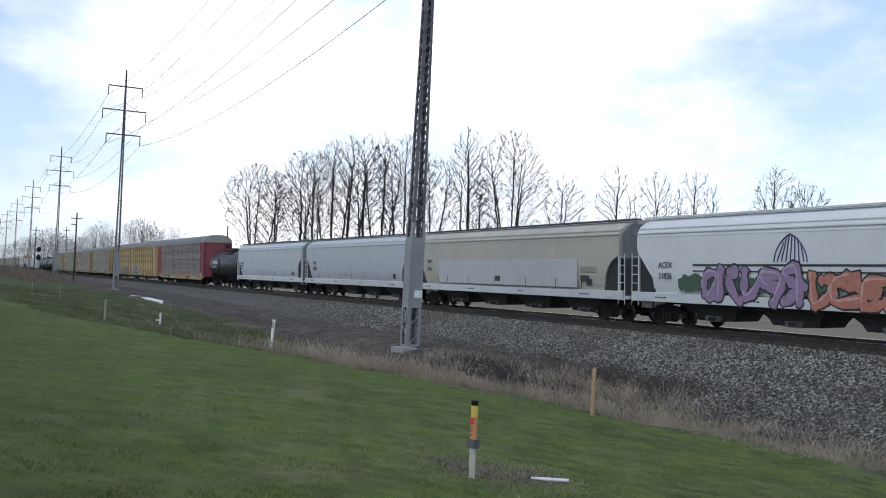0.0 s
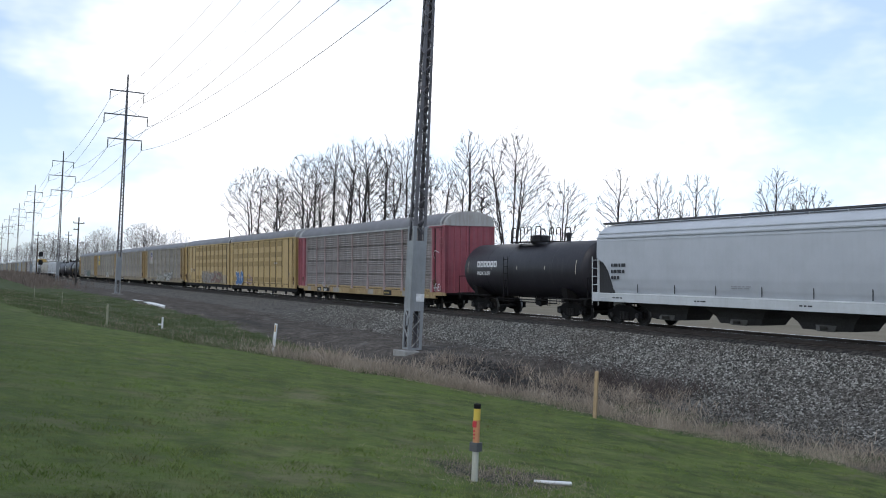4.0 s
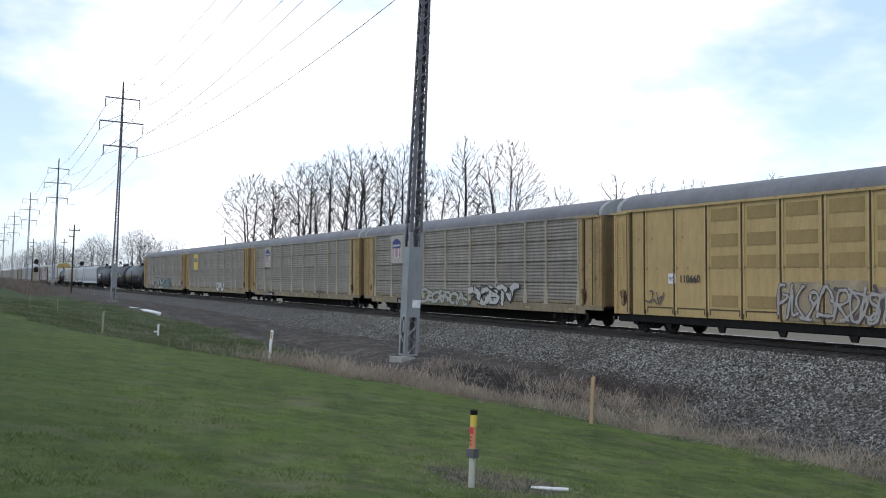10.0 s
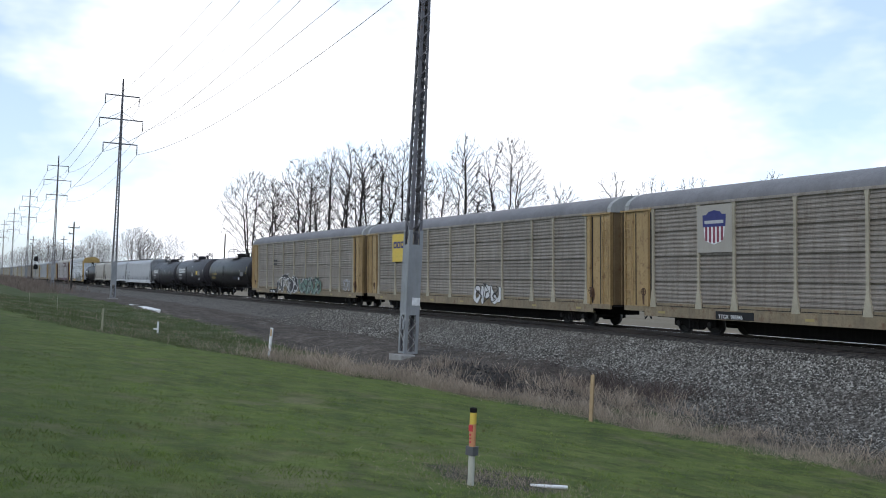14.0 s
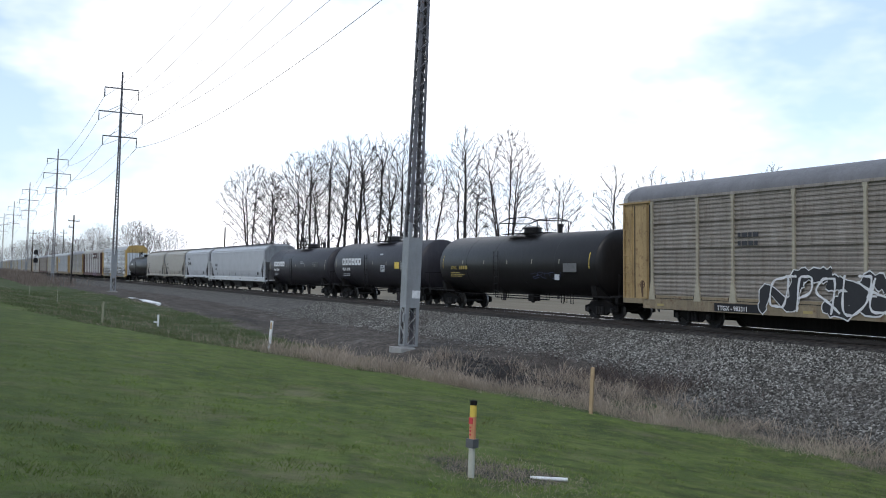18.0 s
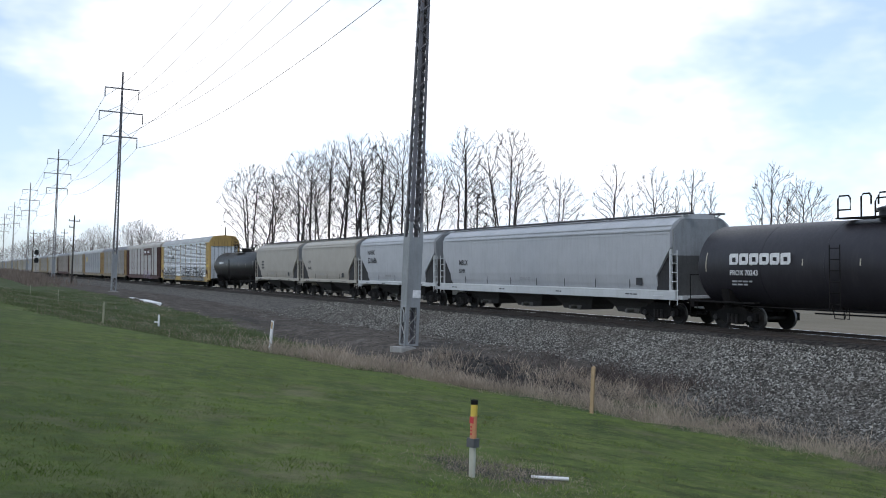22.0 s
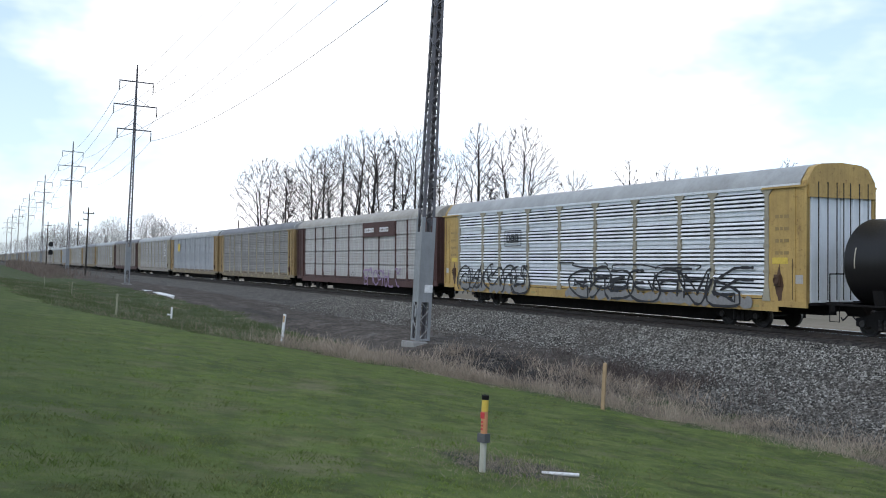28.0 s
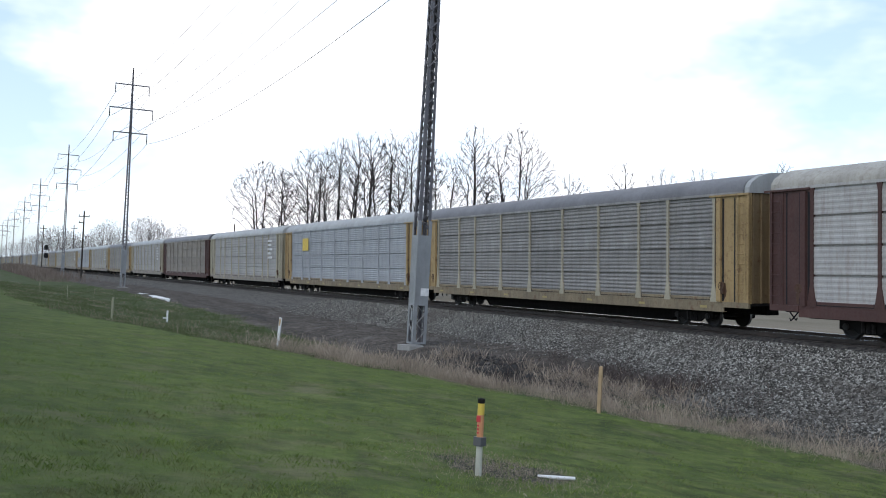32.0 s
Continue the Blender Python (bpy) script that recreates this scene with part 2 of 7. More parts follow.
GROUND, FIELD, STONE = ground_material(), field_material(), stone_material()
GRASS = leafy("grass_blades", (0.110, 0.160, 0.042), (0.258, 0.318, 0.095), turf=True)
REED = leafy("dry_reed", (0.25, 0.198, 0.155), (0.60, 0.495, 0.39))
WEED = leafy("mixed_weeds", (0.070, 0.105, 0.038), (0.16, 0.165, 0.085))
BRUSH = leafy("brown_brush", (0.15, 0.118, 0.098), (0.30, 0.24, 0.20))
BRAMBLE = leafy("dark_bramble", (0.060, 0.047, 0.044), (0.185, 0.15, 0.135))
SOIL = plain("dark_soil", (0.034, 0.031, 0.029), 0.95)
BARK = plain("bark", (0.028, 0.023, 0.023), 0.9)
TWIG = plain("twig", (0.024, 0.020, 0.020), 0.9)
# distant trees: haze is painted in as a paler bark and twig grey
HAZY_TWIG = plain("hazy_far_twig", (0.15, 0.138, 0.138), 0.9)
TIE = plain("creosoted_wood", (0.06, 0.05, 0.043), 0.9)
RAIL = paint("rail_steel", (0.06, 0.045, 0.038), 0.6, 0.3, metal=0.3)
RAIL_TOP = plain("polished_rail", (0.92, 0.92, 0.93), 0.1, 1.0)
GALV = paint("galvanised_steel", (0.30, 0.31, 0.32), 0.5, 0.25, metal=0.3)
RUSTY = paint("weathered_lattice_steel", (0.135, 0.13, 0.145), 0.7, 0.35, rust=0.12)
CONCRETE = paint("concrete", (0.36, 0.35, 0.33), 0.9, 0.4)
WOODPOLE = plain("treated_pole_wood", (0.045, 0.038, 0.032), 0.9)
WIRE = plain("conductor", (0.09, 0.09, 0.095), 0.5, 0.6)
BLACK = paint("tank_black", (0.027, 0.0245, 0.030), 0.45, 0.3, (0.062, 0.055, 0.056))
OILY = paint("oily_tank_black", (0.013, 0.0115, 0.0115), 0.4, 0.25, (0.034, 0.029, 0.026))
OILY.node_tree.nodes["Principled BSDF"].inputs["Specular IOR Level"].default_value = 0.25
BLACK.node_tree.nodes["Principled BSDF"].inputs["Specular IOR Level"].default_value = 0.3
DARK = paint("undercarriage", (0.013, 0.012, 0.012), 0.8, 0.4, (0.034, 0.029, 0.026))
DARK.node_tree.nodes["Principled BSDF"].inputs["Specular IOR Level"].default_value = 0.12
BRIGHT = paint("clean_hopper_white", (0.635, 0.64, 0.645), 0.5, 0.12, (0.35, 0.32, 0.29), fade=0.92)
WHITE = paint("hopper_white", (0.46, 0.477, 0.505), 0.5, 0.13, (0.3, 0.28, 0.26), fade=0.9)
BEIGE = paint("hopper_beige", (0.425, 0.395, 0.342), 0.55, 0.18, (0.25, 0.21, 0.17), fade=0.86)
REPAINT = paint("fresh_grey_paint", (0.46, 0.47, 0.475), 0.5, 0.12, (0.3, 0.28, 0.25), fade=0.92)
PALE = paint("hopper_grey", (0.424, 0.434, 0.454), 0.5, 0.24, (0.20, 0.185, 0.17), fade=0.88)
SILL_WHITE = paint("sill_white", (0.558, 0.576, 0.585), 0.5, 0.22, (0.3, 0.27, 0.23), fade=0.85)
CREAM = paint("hopper_cream", (0.39, 0.362, 0.315), 0.55, 0.2, (0.27, 0.23, 0.18), fade=0.88)
YELLOW = paint("railcar_yellow", (0.41, 0.285, 0.13), 0.65, 0.6, (0.16, 0.10, 0.05), rust=0.38)
YSIDE = paint("faded_yellow_side", (0.47, 0.33, 0.14), 0.6, 0.4, (0.21, 0.14, 0.07), rust=0.08, fade=0.85)
YFLANGE = paint("pale_yellow_flange", (0.55, 0.40, 0.185), 0.6, 0.35, (0.24, 0.16, 0.08), rust=0.05)
YPATCH = paint("worn_ochre_patch", (0.335, 0.232, 0.092), 0.7, 0.3, (0.16, 0.11, 0.05))
RED = paint("railcar_red", (0.32, 0.078, 0.10), 0.6, 0.4, (0.22, 0.13, 0.14))
BROWN = paint("mineral_brown", (0.082, 0.036, 0.030), 0.7, 0.35, (0.07, 0.04, 0.035))
SHEET = paint("galvanised_sheet", (0.308, 0.274, 0.238), 0.55, 0.75, (0.145, 0.104, 0.074), metal=0.25, chalk=0.25)
SHEET_DARK = paint("grimy_galvanised_sheet", (0.268, 0.238, 0.228), 0.6, 0.75, (0.115, 0.078, 0.068), metal=0.2, chalk=0.55)
SHEET_LIGHT = paint("bright_sheet", (0.78, 0.815, 0.85), 0.5, 0.2, (0.3, 0.29, 0.29), metal=0.1, fade=0.85)
SHEET_WHITE = paint("whitewashed_sheet", (0.45, 0.435, 0.42), 0.6, 0.8, (0.27, 0.225, 0.19), chalk=0.4, fade=0.8)
ROOF = paint("roof_sheet", (0.180, 0.176, 0.184), 0.6, 0.4, (0.10, 0.092, 0.095), metal=0.1)
ROOF_LIGHT = paint("roof_sheet_light", (0.40, 0.405, 0.40), 0.6, 0.35, (0.22, 0.2, 0.17), metal=0.1)
ROOF_BEIGE = paint("chalky_beige_roof", (0.42, 0.395, 0.35), 0.7, 0.75, (0.22, 0.19, 0.155))
SLOT = plain("dark_slot", (0.012, 0.012, 0.014), 0.9)
MARK_WHITE = plain("white_lettering", (0.75, 0.75, 0.75), 0.6)
MARK_DARK = plain("dark_lettering", (0.03, 0.03, 0.035), 0.6)
MARK_YELLOW = plain("yellow_decal", (0.68, 0.49, 0.08), 0.6)
DULL_YELLOW = plain("dull_yellow_lettering", (0.30, 0.22, 0.05), 0.6)
MARK_BLUE = plain("navy_decal", (0.03, 0.035, 0.16), 0.6)
MARK_RED = plain("red_decal", (0.55, 0.04, 0.05), 0.6)
STRIPE_RED = plain("weathered_red_stripe", (0.24, 0.045, 0.075), 0.6)
SPRAY = {k: plain(k + "_spray_paint", c, 0.55) for k, c in dict(purple=(0.28, 0.19, 0.31), lilac=(0.42, 0.33, 0.45), coral=(0.43, 0.17, 0.125), peach=(0.55, 0.32, 0.26), blue=(0.03, 0.12, 0.30),
    black=(0.018, 0.017, 0.02), white=(0.66, 0.66, 0.66), grey=(0.3, 0.3, 0.31), silver=(0.46, 0.47, 0.49), teal=(0.12, 0.20, 0.16), navy=(0.025, 0.035, 0.09), dim=(0.12, 0.12, 0.12), dusk=(0.10, 0.078, 0.085), ash=(0.36, 0.335, 0.30), pine=(0.05, 0.10, 0.06), haze=(0.24, 0.235, 0.23), chalk=(0.46, 0.45, 0.42), rust=(0.21, 0.10, 0.07)).items()}


# ---- mesh helpers ----
class Shape:
    """Collects vertices and faces of one mesh."""

    def __init__(self):
        self.v, self.f = [], []

    def add(self, verts, faces):
        k = len(self.v)
        self.v += [tuple(p) for p in verts]
        self.f += [tuple(i + k for i in f) for f in faces]
        return self

    def box(self, x0, x1, y0, y1, z0, z1):
        return self.add([(x, y, z) for x in (x0, x1) for y in (y0, y1) for z in (z0, z1)],
                        [(0, 1, 3, 2), (4, 6, 7, 5), (0, 4, 5, 1), (2, 3, 7, 6), (0, 2, 6, 4), (1, 5, 7, 3)])

    def prism(self, poly, axis, a, b):
        """A flat outline carried along an axis from a to b."""
        put = {"x": lambda p, t: (t, p[0], p[1]), "y": lambda p, t: (p[0], t, p[1]), "z": lambda p, t: (p[0], p[1], t)}[axis]
        n = len(poly)
        return self.add([put(p, t) for t in (a, b) for p in poly],
                        [tuple(range(n)), tuple(range(2 * n - 1, n - 1, -1))] + [(i, (i + 1) % n, n + (i + 1) % n, n + i) for i in range(n)])

    def strip(self, poly, axis, a, b):
        """An open outline carried along an axis: sheet work."""
        put = {"x": lambda p, t: (t, p[0], p[1]), "y": lambda p, t: (p[0], t, p[1]), "z": lambda p, t: (p[0], p[1], t)}[axis]
        n = len(poly)
        return self.add([put(p, t) for t in (a, b) for p in poly], [(i, i + 1, n + i + 1, n + i) for i in range(n - 1)])

    def tube(self, pts, radii, sides=6, cap=True):
        pts = [Vector(p) for p in pts]
        if not isinstance(radii, (list, tuple)):
            radii = [radii] * len(pts)
        verts, k = [], sides
        for i, p in enumerate(pts):
            d = (pts[min(i + 1, len(pts) - 1)] - pts[max(i - 1, 0)]).normalized()
            u = d.cross(Vector((0, 0, 1)) if abs(d.z) < 0.9 else Vector((1, 0, 0))).normalized()
            w = d.cross(u)
            for j in range(k):
                a = 2 * math.pi * j / k
                verts.append(p + radii[i] * (math.cos(a) * u + math.sin(a) * w))
        faces = [(i * k + j, i * k + (j + 1) % k, (i + 1) * k + (j + 1) % k, (i + 1) * k + j) for i in range(len(pts) - 1) for j in range(k)]
        if cap:
            faces += [tuple(range(k)), tuple(range(len(verts) - 1, len(verts) - k - 1, -1))]
        return self.add(verts, faces)

    def lathe(self, prof, axis, sides, centre=(0, 0, 0)):
        """A profile of (along, radius) turned about an axis."""
        verts = []
        for t, r in prof:
            for j in range(sides):
                a = 2 * math.pi * j / sides
                c, s = r * math.cos(a), r * math.sin(a)
                verts.append(Vector(centre) + Vector({"x": (t, c, s), "y": (c, t, s), "z": (c, s, t)}[axis]))
        k = sides
        return self.add(verts, [(i * k + j, i * k + (j + 1) % k, (i + 1) * k + (j + 1) % k, (i + 1) * k + j) for i in range(len(prof) - 1) for j in range(k)])

    def mesh(self, name, mat, smooth=False):
        me = bpy.data.meshes.new(name)
        me.from_pydata(self.v, [], self.f)
        me.materials.append(mat)
        if smooth:
            me.polygons.foreach_set("use_smooth", [True] * len(me.polygons))
            me.set_sharp_from_angle(angle=radians(38))
        return me


CACHE = {}


def cached(key, mat, build, smooth=False):
    """One mesh for all parts that are alike."""
    k = (key, mat.name)
    if k not in CACHE:
        CACHE[k] = build(Shape()).mesh(key if isinstance(key, str) else key[0], mat, smooth)
    return CACHE[k]


def part(name, me, parent, label="", at=None):
    ob = new(name, me)
    ob.parent = parent
    if at is not None:
        ob.matrix_basis = at
    if label:
        ob["label"] = label
    return ob


def thing(name, label, category, group="", m=None):
    ob = new(name)
    ob.empty_display_size = 0.2
    if m is not None:
        ob.matrix_basis = m
    return tagged(ob, label, category, group)


def mesh_np(name, verts, faces, mat):
    """A big mesh from arrays: faces all with the same number of corners."""
    me = bpy.data.meshes.new(name)
    n, k = faces.shape
    me.vertices.add(len(verts))
    me.vertices.foreach_set("co", np.ascontiguousarray(verts, dtype=np.float32).ravel())
    me.loops.add(n * k)
    me.loops.foreach_set("vertex_index", np.ascontiguousarray(faces, dtype=np.int32).ravel())
    me.polygons.add(n)
    me.polygons.foreach_set("loop_start", np.arange(0, n * k, k, dtype=np.int32))
    me.polygons.foreach_set("use_smooth", np.zeros(n, bool))
    me.update(calc_edges=True)
    me.materials.append(mat)
    return me


def smooth01(a, b, x):
    t = np.clip((x - a) / (b - a), 0, 1)
    return t * t * (3 - 2 * t)


# ---- ground ----
def lawn_edge(x):
    return np.interp(x, [-300, -60, -48, -42, -36.5, -32, -28, -25.5, -24, -22, -18, 40], [2.0, 2.8, 4.0, 5.4, 8.2, 11.0, 11.8, 12.6, 13.4, 14.1, 14.8, 16.2]) + 0.16 * np.sin(0.9 * x) + 0.2 * np.sin(2.3 * x + 1) + 0.2 * np.sin(0.43 * x)


def ground_z(x, y):
    x, y = np.asarray(x, float), np.asarray(y, float)
    lawn = -0.3 - 0.1 * np.clip(y, 0, 17) - 0.02 * np.clip(y - 17, 0, 6)
    w = smooth01(-34, -21, x)
    far_z = -1.3 + 0.28 * smooth01(-60, -110, x)
    left = np.interp(y, [8, 15.2, 17.4, 21.6, 24.9], [0, 1, 2, 3, 4])
    ditch = smooth01(-62, -46, x)
    l0 = far_z - 0.1 - 0.45 * ditch
    left = np.where(left < 1, l0, np.where(left < 2, l0 + (left - 1) * (far_z - 0.05 - l0), np.where(left < 3, far_z - 0.05 + 0.1 * (left - 2), far_z + 0.05 + (left - 3) * (-0.3 - far_z - 0.05))))
    right = np.interp(y, [17.2, 19.0, 24.9], [-2.02, -1.95, -0.3])
    bed = (1 - w) * left + w * right
    bed = np.where(y > 24.9, -0.3, bed)
    back = np.interp(y, [TRACK_Y + 2.2, TRACK_Y + 4.5, TRACK_Y + 7, 60, 72, 100, 400], [-0.3, -1.5, -1.5, 0.12, 0.28, 0.0, -0.6])
    z = np.maximum(lawn, bed)
    z = np.where(y > TRACK_Y + 2.2, back, z)
    rough = smooth01(9, 16, y) * (1 - smooth01(23, 24.5, y))
    wave = np.sin(0.7 * x + 1.3 * np.sin(0.4 * y)) * np.sin(0.9 * y + 0.5 * np.sin(1.1 * x)) + 0.5 * np.sin(2.3 * x + y) * np.sin(1.9 * y - 0.7 * x)
    near = smooth01(80, 20, np.abs(y)) * smooth01(400, 100, np.abs(x))
    # a low bank of brush far down the line
    bank = 0.4 * np.exp(-((y - 13) / 4.0) ** 2) * smooth01(-150, -190, x) * smooth01(-420, -330, x)
    # a broken cut in the ditch bank
    cut = np.exp(-(((x + 29.0) / 2.6) ** 2 + ((y - 16.6) / 0.9) ** 2)) * (0.35 + 0.25 * np.sin(3.1 * x + 1.0) * np.sin(4.3 * y))
    z = z - cut
    return z + wave * (0.015 + 0.05 * rough) * near * (np.abs(y - TRACK_Y) > 2.3) + bank


def build_ground():
    xs = np.concatenate([-np.geomspace(3000, 262, 40), np.arange(-260, -110, 2.5), np.arange(-110, -60, 1.0), np.arange(-60, 10.01, 0.45), np.geomspace(12, 3000, 34)])
    ys = np.concatenate([-np.geomspace(3000, 3, 26), np.arange(-2, 34.01, 0.4), np.geomspace(36, 3500, 40)])
    X, Y = np.meshgrid(xs, ys, indexing="ij")
    Z = ground_z(X, Y)
    nx, ny = X.shape
    verts = np.stack([X, Y, Z], -1).reshape(-1, 3)
    i = (np.arange(nx - 1)[:, None] * ny + np.arange(ny - 1)[None]).ravel()
    faces = np.stack([i, i + ny, i + ny + 1, i + 1], 1)
    me = mesh_np("ground", verts, faces, GROUND)
    me.materials.append(FIELD)
    mid = verts[faces].mean(1)
    me.polygons.foreach_set("material_index", (mid[:, 1] > TRACK_Y + 5).astype(np.int32))
    me.polygons.foreach_set("use_smooth", np.ones(len(faces), bool))
    x, y = verts[:, 0], verts[:, 1]
    lawn = smooth01(2.2, -1.8, y - lawn_edge(x))
    w = smooth01(-34, -21, x)
    dirt = smooth01(14.4, 16.4, y) * smooth01(26, 23, y) * (1 - 0.6 * w)
    toe = 21.8 * (1 - w) + 18.6 * w
    rock = smooth01(toe - 0.8, toe + 0.6, y)
    soil = 1.0 * np.exp(-(((x + 28.2) / 2.4) ** 2 + ((y - 16.3) / 1.2) ** 2)) + 0.6 * np.exp(-(((x + 25.8) / 3.4) ** 2 + ((y - 19.8) / 1.0) ** 2))
    soil = soil + 1.0 * np.exp(-(((x + 10.4) / 0.95) ** 2 + ((y - 6.0) / 0.85) ** 2)) + 0.5 * np.exp(-(((x + 62) / 16.0) ** 2 + ((y - 17.0) / 2.0) ** 2))
    data = np.stack([lawn, dirt, rock, soil], 1).astype(np.float32)
    att = me.color_attributes.new("cover", "FLOAT_COLOR", "POINT")
    att.data.foreach_set("color", data.ravel())
    return tagged(new("ground", me), "mown green lawn falling to a weedy ditch, dirt strip and bare field", "ground", kind="structure")


build_ground()


def scatter(name, mat, label, category, pts, template_v, template_f, size, tilt, stretch=None, flat=1.0, seed=1):
    """Many small pieces of one shape, each turned and sized on its own."""
    rng = np.random.default_rng(seed)
    n, k = len(pts), len(template_v)
    a = rng.uniform(0, 2 * np.pi, n)
    t = rng.normal(0, tilt, n)
    c, s, ct, st = np.cos(a), np.sin(a), np.cos(t), np.sin(t)
    R = np.stack([np.stack([c * ct, -s, c * st], -1), np.stack([s * ct, c, s * st], -1), np.stack([-st, 0 * c, ct], -1)], 1)
    sc = size[:, None] * np.ones((n, 3))
    if stretch is not None:
        sc[:, 2] *= stretch
    loc = template_v[None] * sc[:, None, :]
    if flat:
        loc = loc * rng.uniform(1 - 0.35 * flat, 1 + 0.35 * flat, (n, k, 3))
    v = np.einsum("nij,nkj->nki", R, loc) + pts[:, None, :]
    f = (template_f[None] + (np.arange(n) * k)[:, None, None]).reshape(-1, template_f.shape[1])
    return tagged(new(name, mesh_np(name, v.reshape(-1, 3), f, mat)), label, category, kind="stuff")


OCT_V = np.array([(1, 0, 0), (-1, 0, 0), (0, 1, 0), (0, -1, 0), (0, 0, 0.8), (0, 0, -0.8)], float)
OCT_F = np.array([(0, 2, 4), (2, 1, 4), (1, 3, 4), (3, 0, 4), (2, 0, 5), (1, 2, 5), (3, 1, 5), (0, 3, 5)])
BLADE_V = np.array([(-0.06, 0, 0), (0.06, 0, 0), (0.03, 0.12, 0.6), (0.0, 0.35, 1.0)], float)
BLADE_F = np.array([(0, 1, 2), (0, 2, 3)])
STALK_V = np.array([(-0.010, 0, 0), (0.010, 0, 0), (0.008, 0.10, 0.55), (-0.008, 0.10, 0.55), (0.0, 0.32, 1.0)], float)
STALK_F = np.array([(0, 1, 2), (0, 2, 3), (3, 2, 4)])


def build_cover():
    rng = np.random.default_rng(5)
    # ballast stones on the shoulder, dense where it is near
    n = 150000
    x = -70 + 68 * rng.uniform(0, 1, n) ** 0.75
    w = smooth01(-34, -21, x)
    low = 21.3 * (1 - w) + 17.9 * w + 0.5 * np.sin(0.8 * x) + 0.4 * np.sin(1.9 * x + 1) + rng.normal(0, 0.35, n)
    y = low + (24.95 - low) * rng.uniform(0, 1, n) ** 0.85
    bare = (0.62 + 0.3 * np.sin(2.3 * x + 1.1 * y) * np.sin(3.1 * y - 0.9 * x)) * np.exp(-(((x + 26.2) / 3.3) ** 2 + ((y - 19.8) / 0.95) ** 4)) + 0.7 * np.exp(-(((x + 33.0) / 3.5) ** 2 + ((y - 21.6) / 0.7) ** 2))
    bare = bare + 0.75 * np.exp(-(((x + 23.2) / 2.2) ** 2 + ((y - 18.9) / 0.8) ** 2))
    keep = rng.uniform(0, 1, n) > bare
    x, y, n = x[keep], y[keep], int(keep.sum())
    pts = np.stack([x, y, ground_z(x, y)], 1)
    scatter("ballast_stones", STONE, "grey crushed stone ballast on the track shoulder", "ballast", pts, OCT_V, OCT_F, rng.uniform(0.022, 0.058, n), 0.5, flat=1.0, seed=2)
    # lawn blades
    n = 230000
    d = 7 + 30 * rng.uniform(0, 1, n) ** 1.4
    a = np.radians(rng.uniform(-2, 56, n))
    x, y = -d * np.cos(a), d * np.sin(a)
    keep = y < lawn_edge(x) + rng.normal(0, 0.4, n)
    x, y = x[keep], y[keep]
    clump = 0.55 + 0.25 * np.sin(2.7 * x + 1.3 * np.sin(1.9 * y)) * np.sin(3.1 * y + np.sin(2.2 * x)) + 0.25 * np.sin(9.1 * x + 2 * np.sin(3.3 * y)) * np.sin(8.3 * y + 2 * np.sin(4.1 * x))
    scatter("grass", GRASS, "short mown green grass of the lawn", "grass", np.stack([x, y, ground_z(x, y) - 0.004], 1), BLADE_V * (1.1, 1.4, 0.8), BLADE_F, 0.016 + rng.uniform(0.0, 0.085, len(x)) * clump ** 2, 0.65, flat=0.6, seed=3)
    # dry reeds and weeds along the ditch
    n = 330000
    k = 1100
    x = -75 + 71 * rng.uniform(0, 1, k) ** 0.85
    y = lawn_edge(x) + 0.1 + rng.gamma(1.7, 1.25, k)
    thick = np.interp(x, [-75, -50, -44, -39, -36, -33, -30, -27.5, -25.5, -20, -12, -6], [0.0, 0.01, 0.02, 0.03, 0.08, 0.8, 0.8, 0.42, 0.75, 0.6, 0.4, 0.25])
    tall = np.interp(x, [-60, -42, -32, -27, -22, -8], [0.12, 0.36, 0.66, 0.46, 0.46, 0.26])
    thick, tall = thick * rng.uniform(0.0, 1.15, k) ** 1.3, tall * rng.uniform(0.3, 1.3, k)
    pick = rng.integers(0, k, n)
    x, y = x[pick] + rng.normal(0, 0.4, n), y[pick] + rng.normal(0, 0.33, n)
    thick, tall = thick[pick], tall[pick]
    thick = thick * (1 - 0.93 * np.exp(-(((x + 27.7) / 1.9) ** 2 + ((y - 15.9) / 1.7) ** 2)))
    keep = (y > lawn_edge(x) - 0.7) & (y < 19.0 + 0.9 * rng.uniform(0, 1, n) ** 3 - 1.6 * smooth01(-30, -36, x)) & (rng.uniform(0, 1, n) < thick)
    x, y, tall = x[keep], y[keep], tall[keep]
    scatter("dry_reeds", REED, "dead tan-grey reeds and weed stalks in the ditch", "reeds", np.stack([x, y, ground_z(x, y) - 0.01], 1), STALK_V, STALK_F, tall * rng.uniform(0.15, 1.0, len(x)) ** 1.2, 0.75, flat=0.4, seed=4)
    # dark brambles and clods on the ditch bank
    n = 8000
    x, y = -25.8 + rng.normal(0, 2.5, n), 19.7 + rng.normal(0, 0.6, n)
    m = 2500
    x, y = np.append(x, -29.0 + rng.normal(0, 1.8, m)), np.append(y, 16.8 + rng.normal(0, 0.7, m))
    keep = (np.sin(1.9 * x + 0.8 * y) + np.sin(0.7 * x - 2.2 * y) + rng.normal(0, 0.6, n + m) > -0.2) & (y > lawn_edge(x) + 0.5)
    x, y = x[keep], y[keep]
    scatter("brambles", BRAMBLE, "dark brown winter brambles on the ditch bank", "brambles", np.stack([x, y, ground_z(x, y) - 0.01], 1), STALK_V * (1.6, 1, 1), STALK_F, 0.06 + 0.42 * rng.uniform(0, 1, len(x)) ** 1.6, 0.9, flat=0.5, seed=9)
    k = 70
    cx, cy = -24.6 + rng.normal(0, 2.6, k), 17.9 + rng.normal(0, 0.75, k)
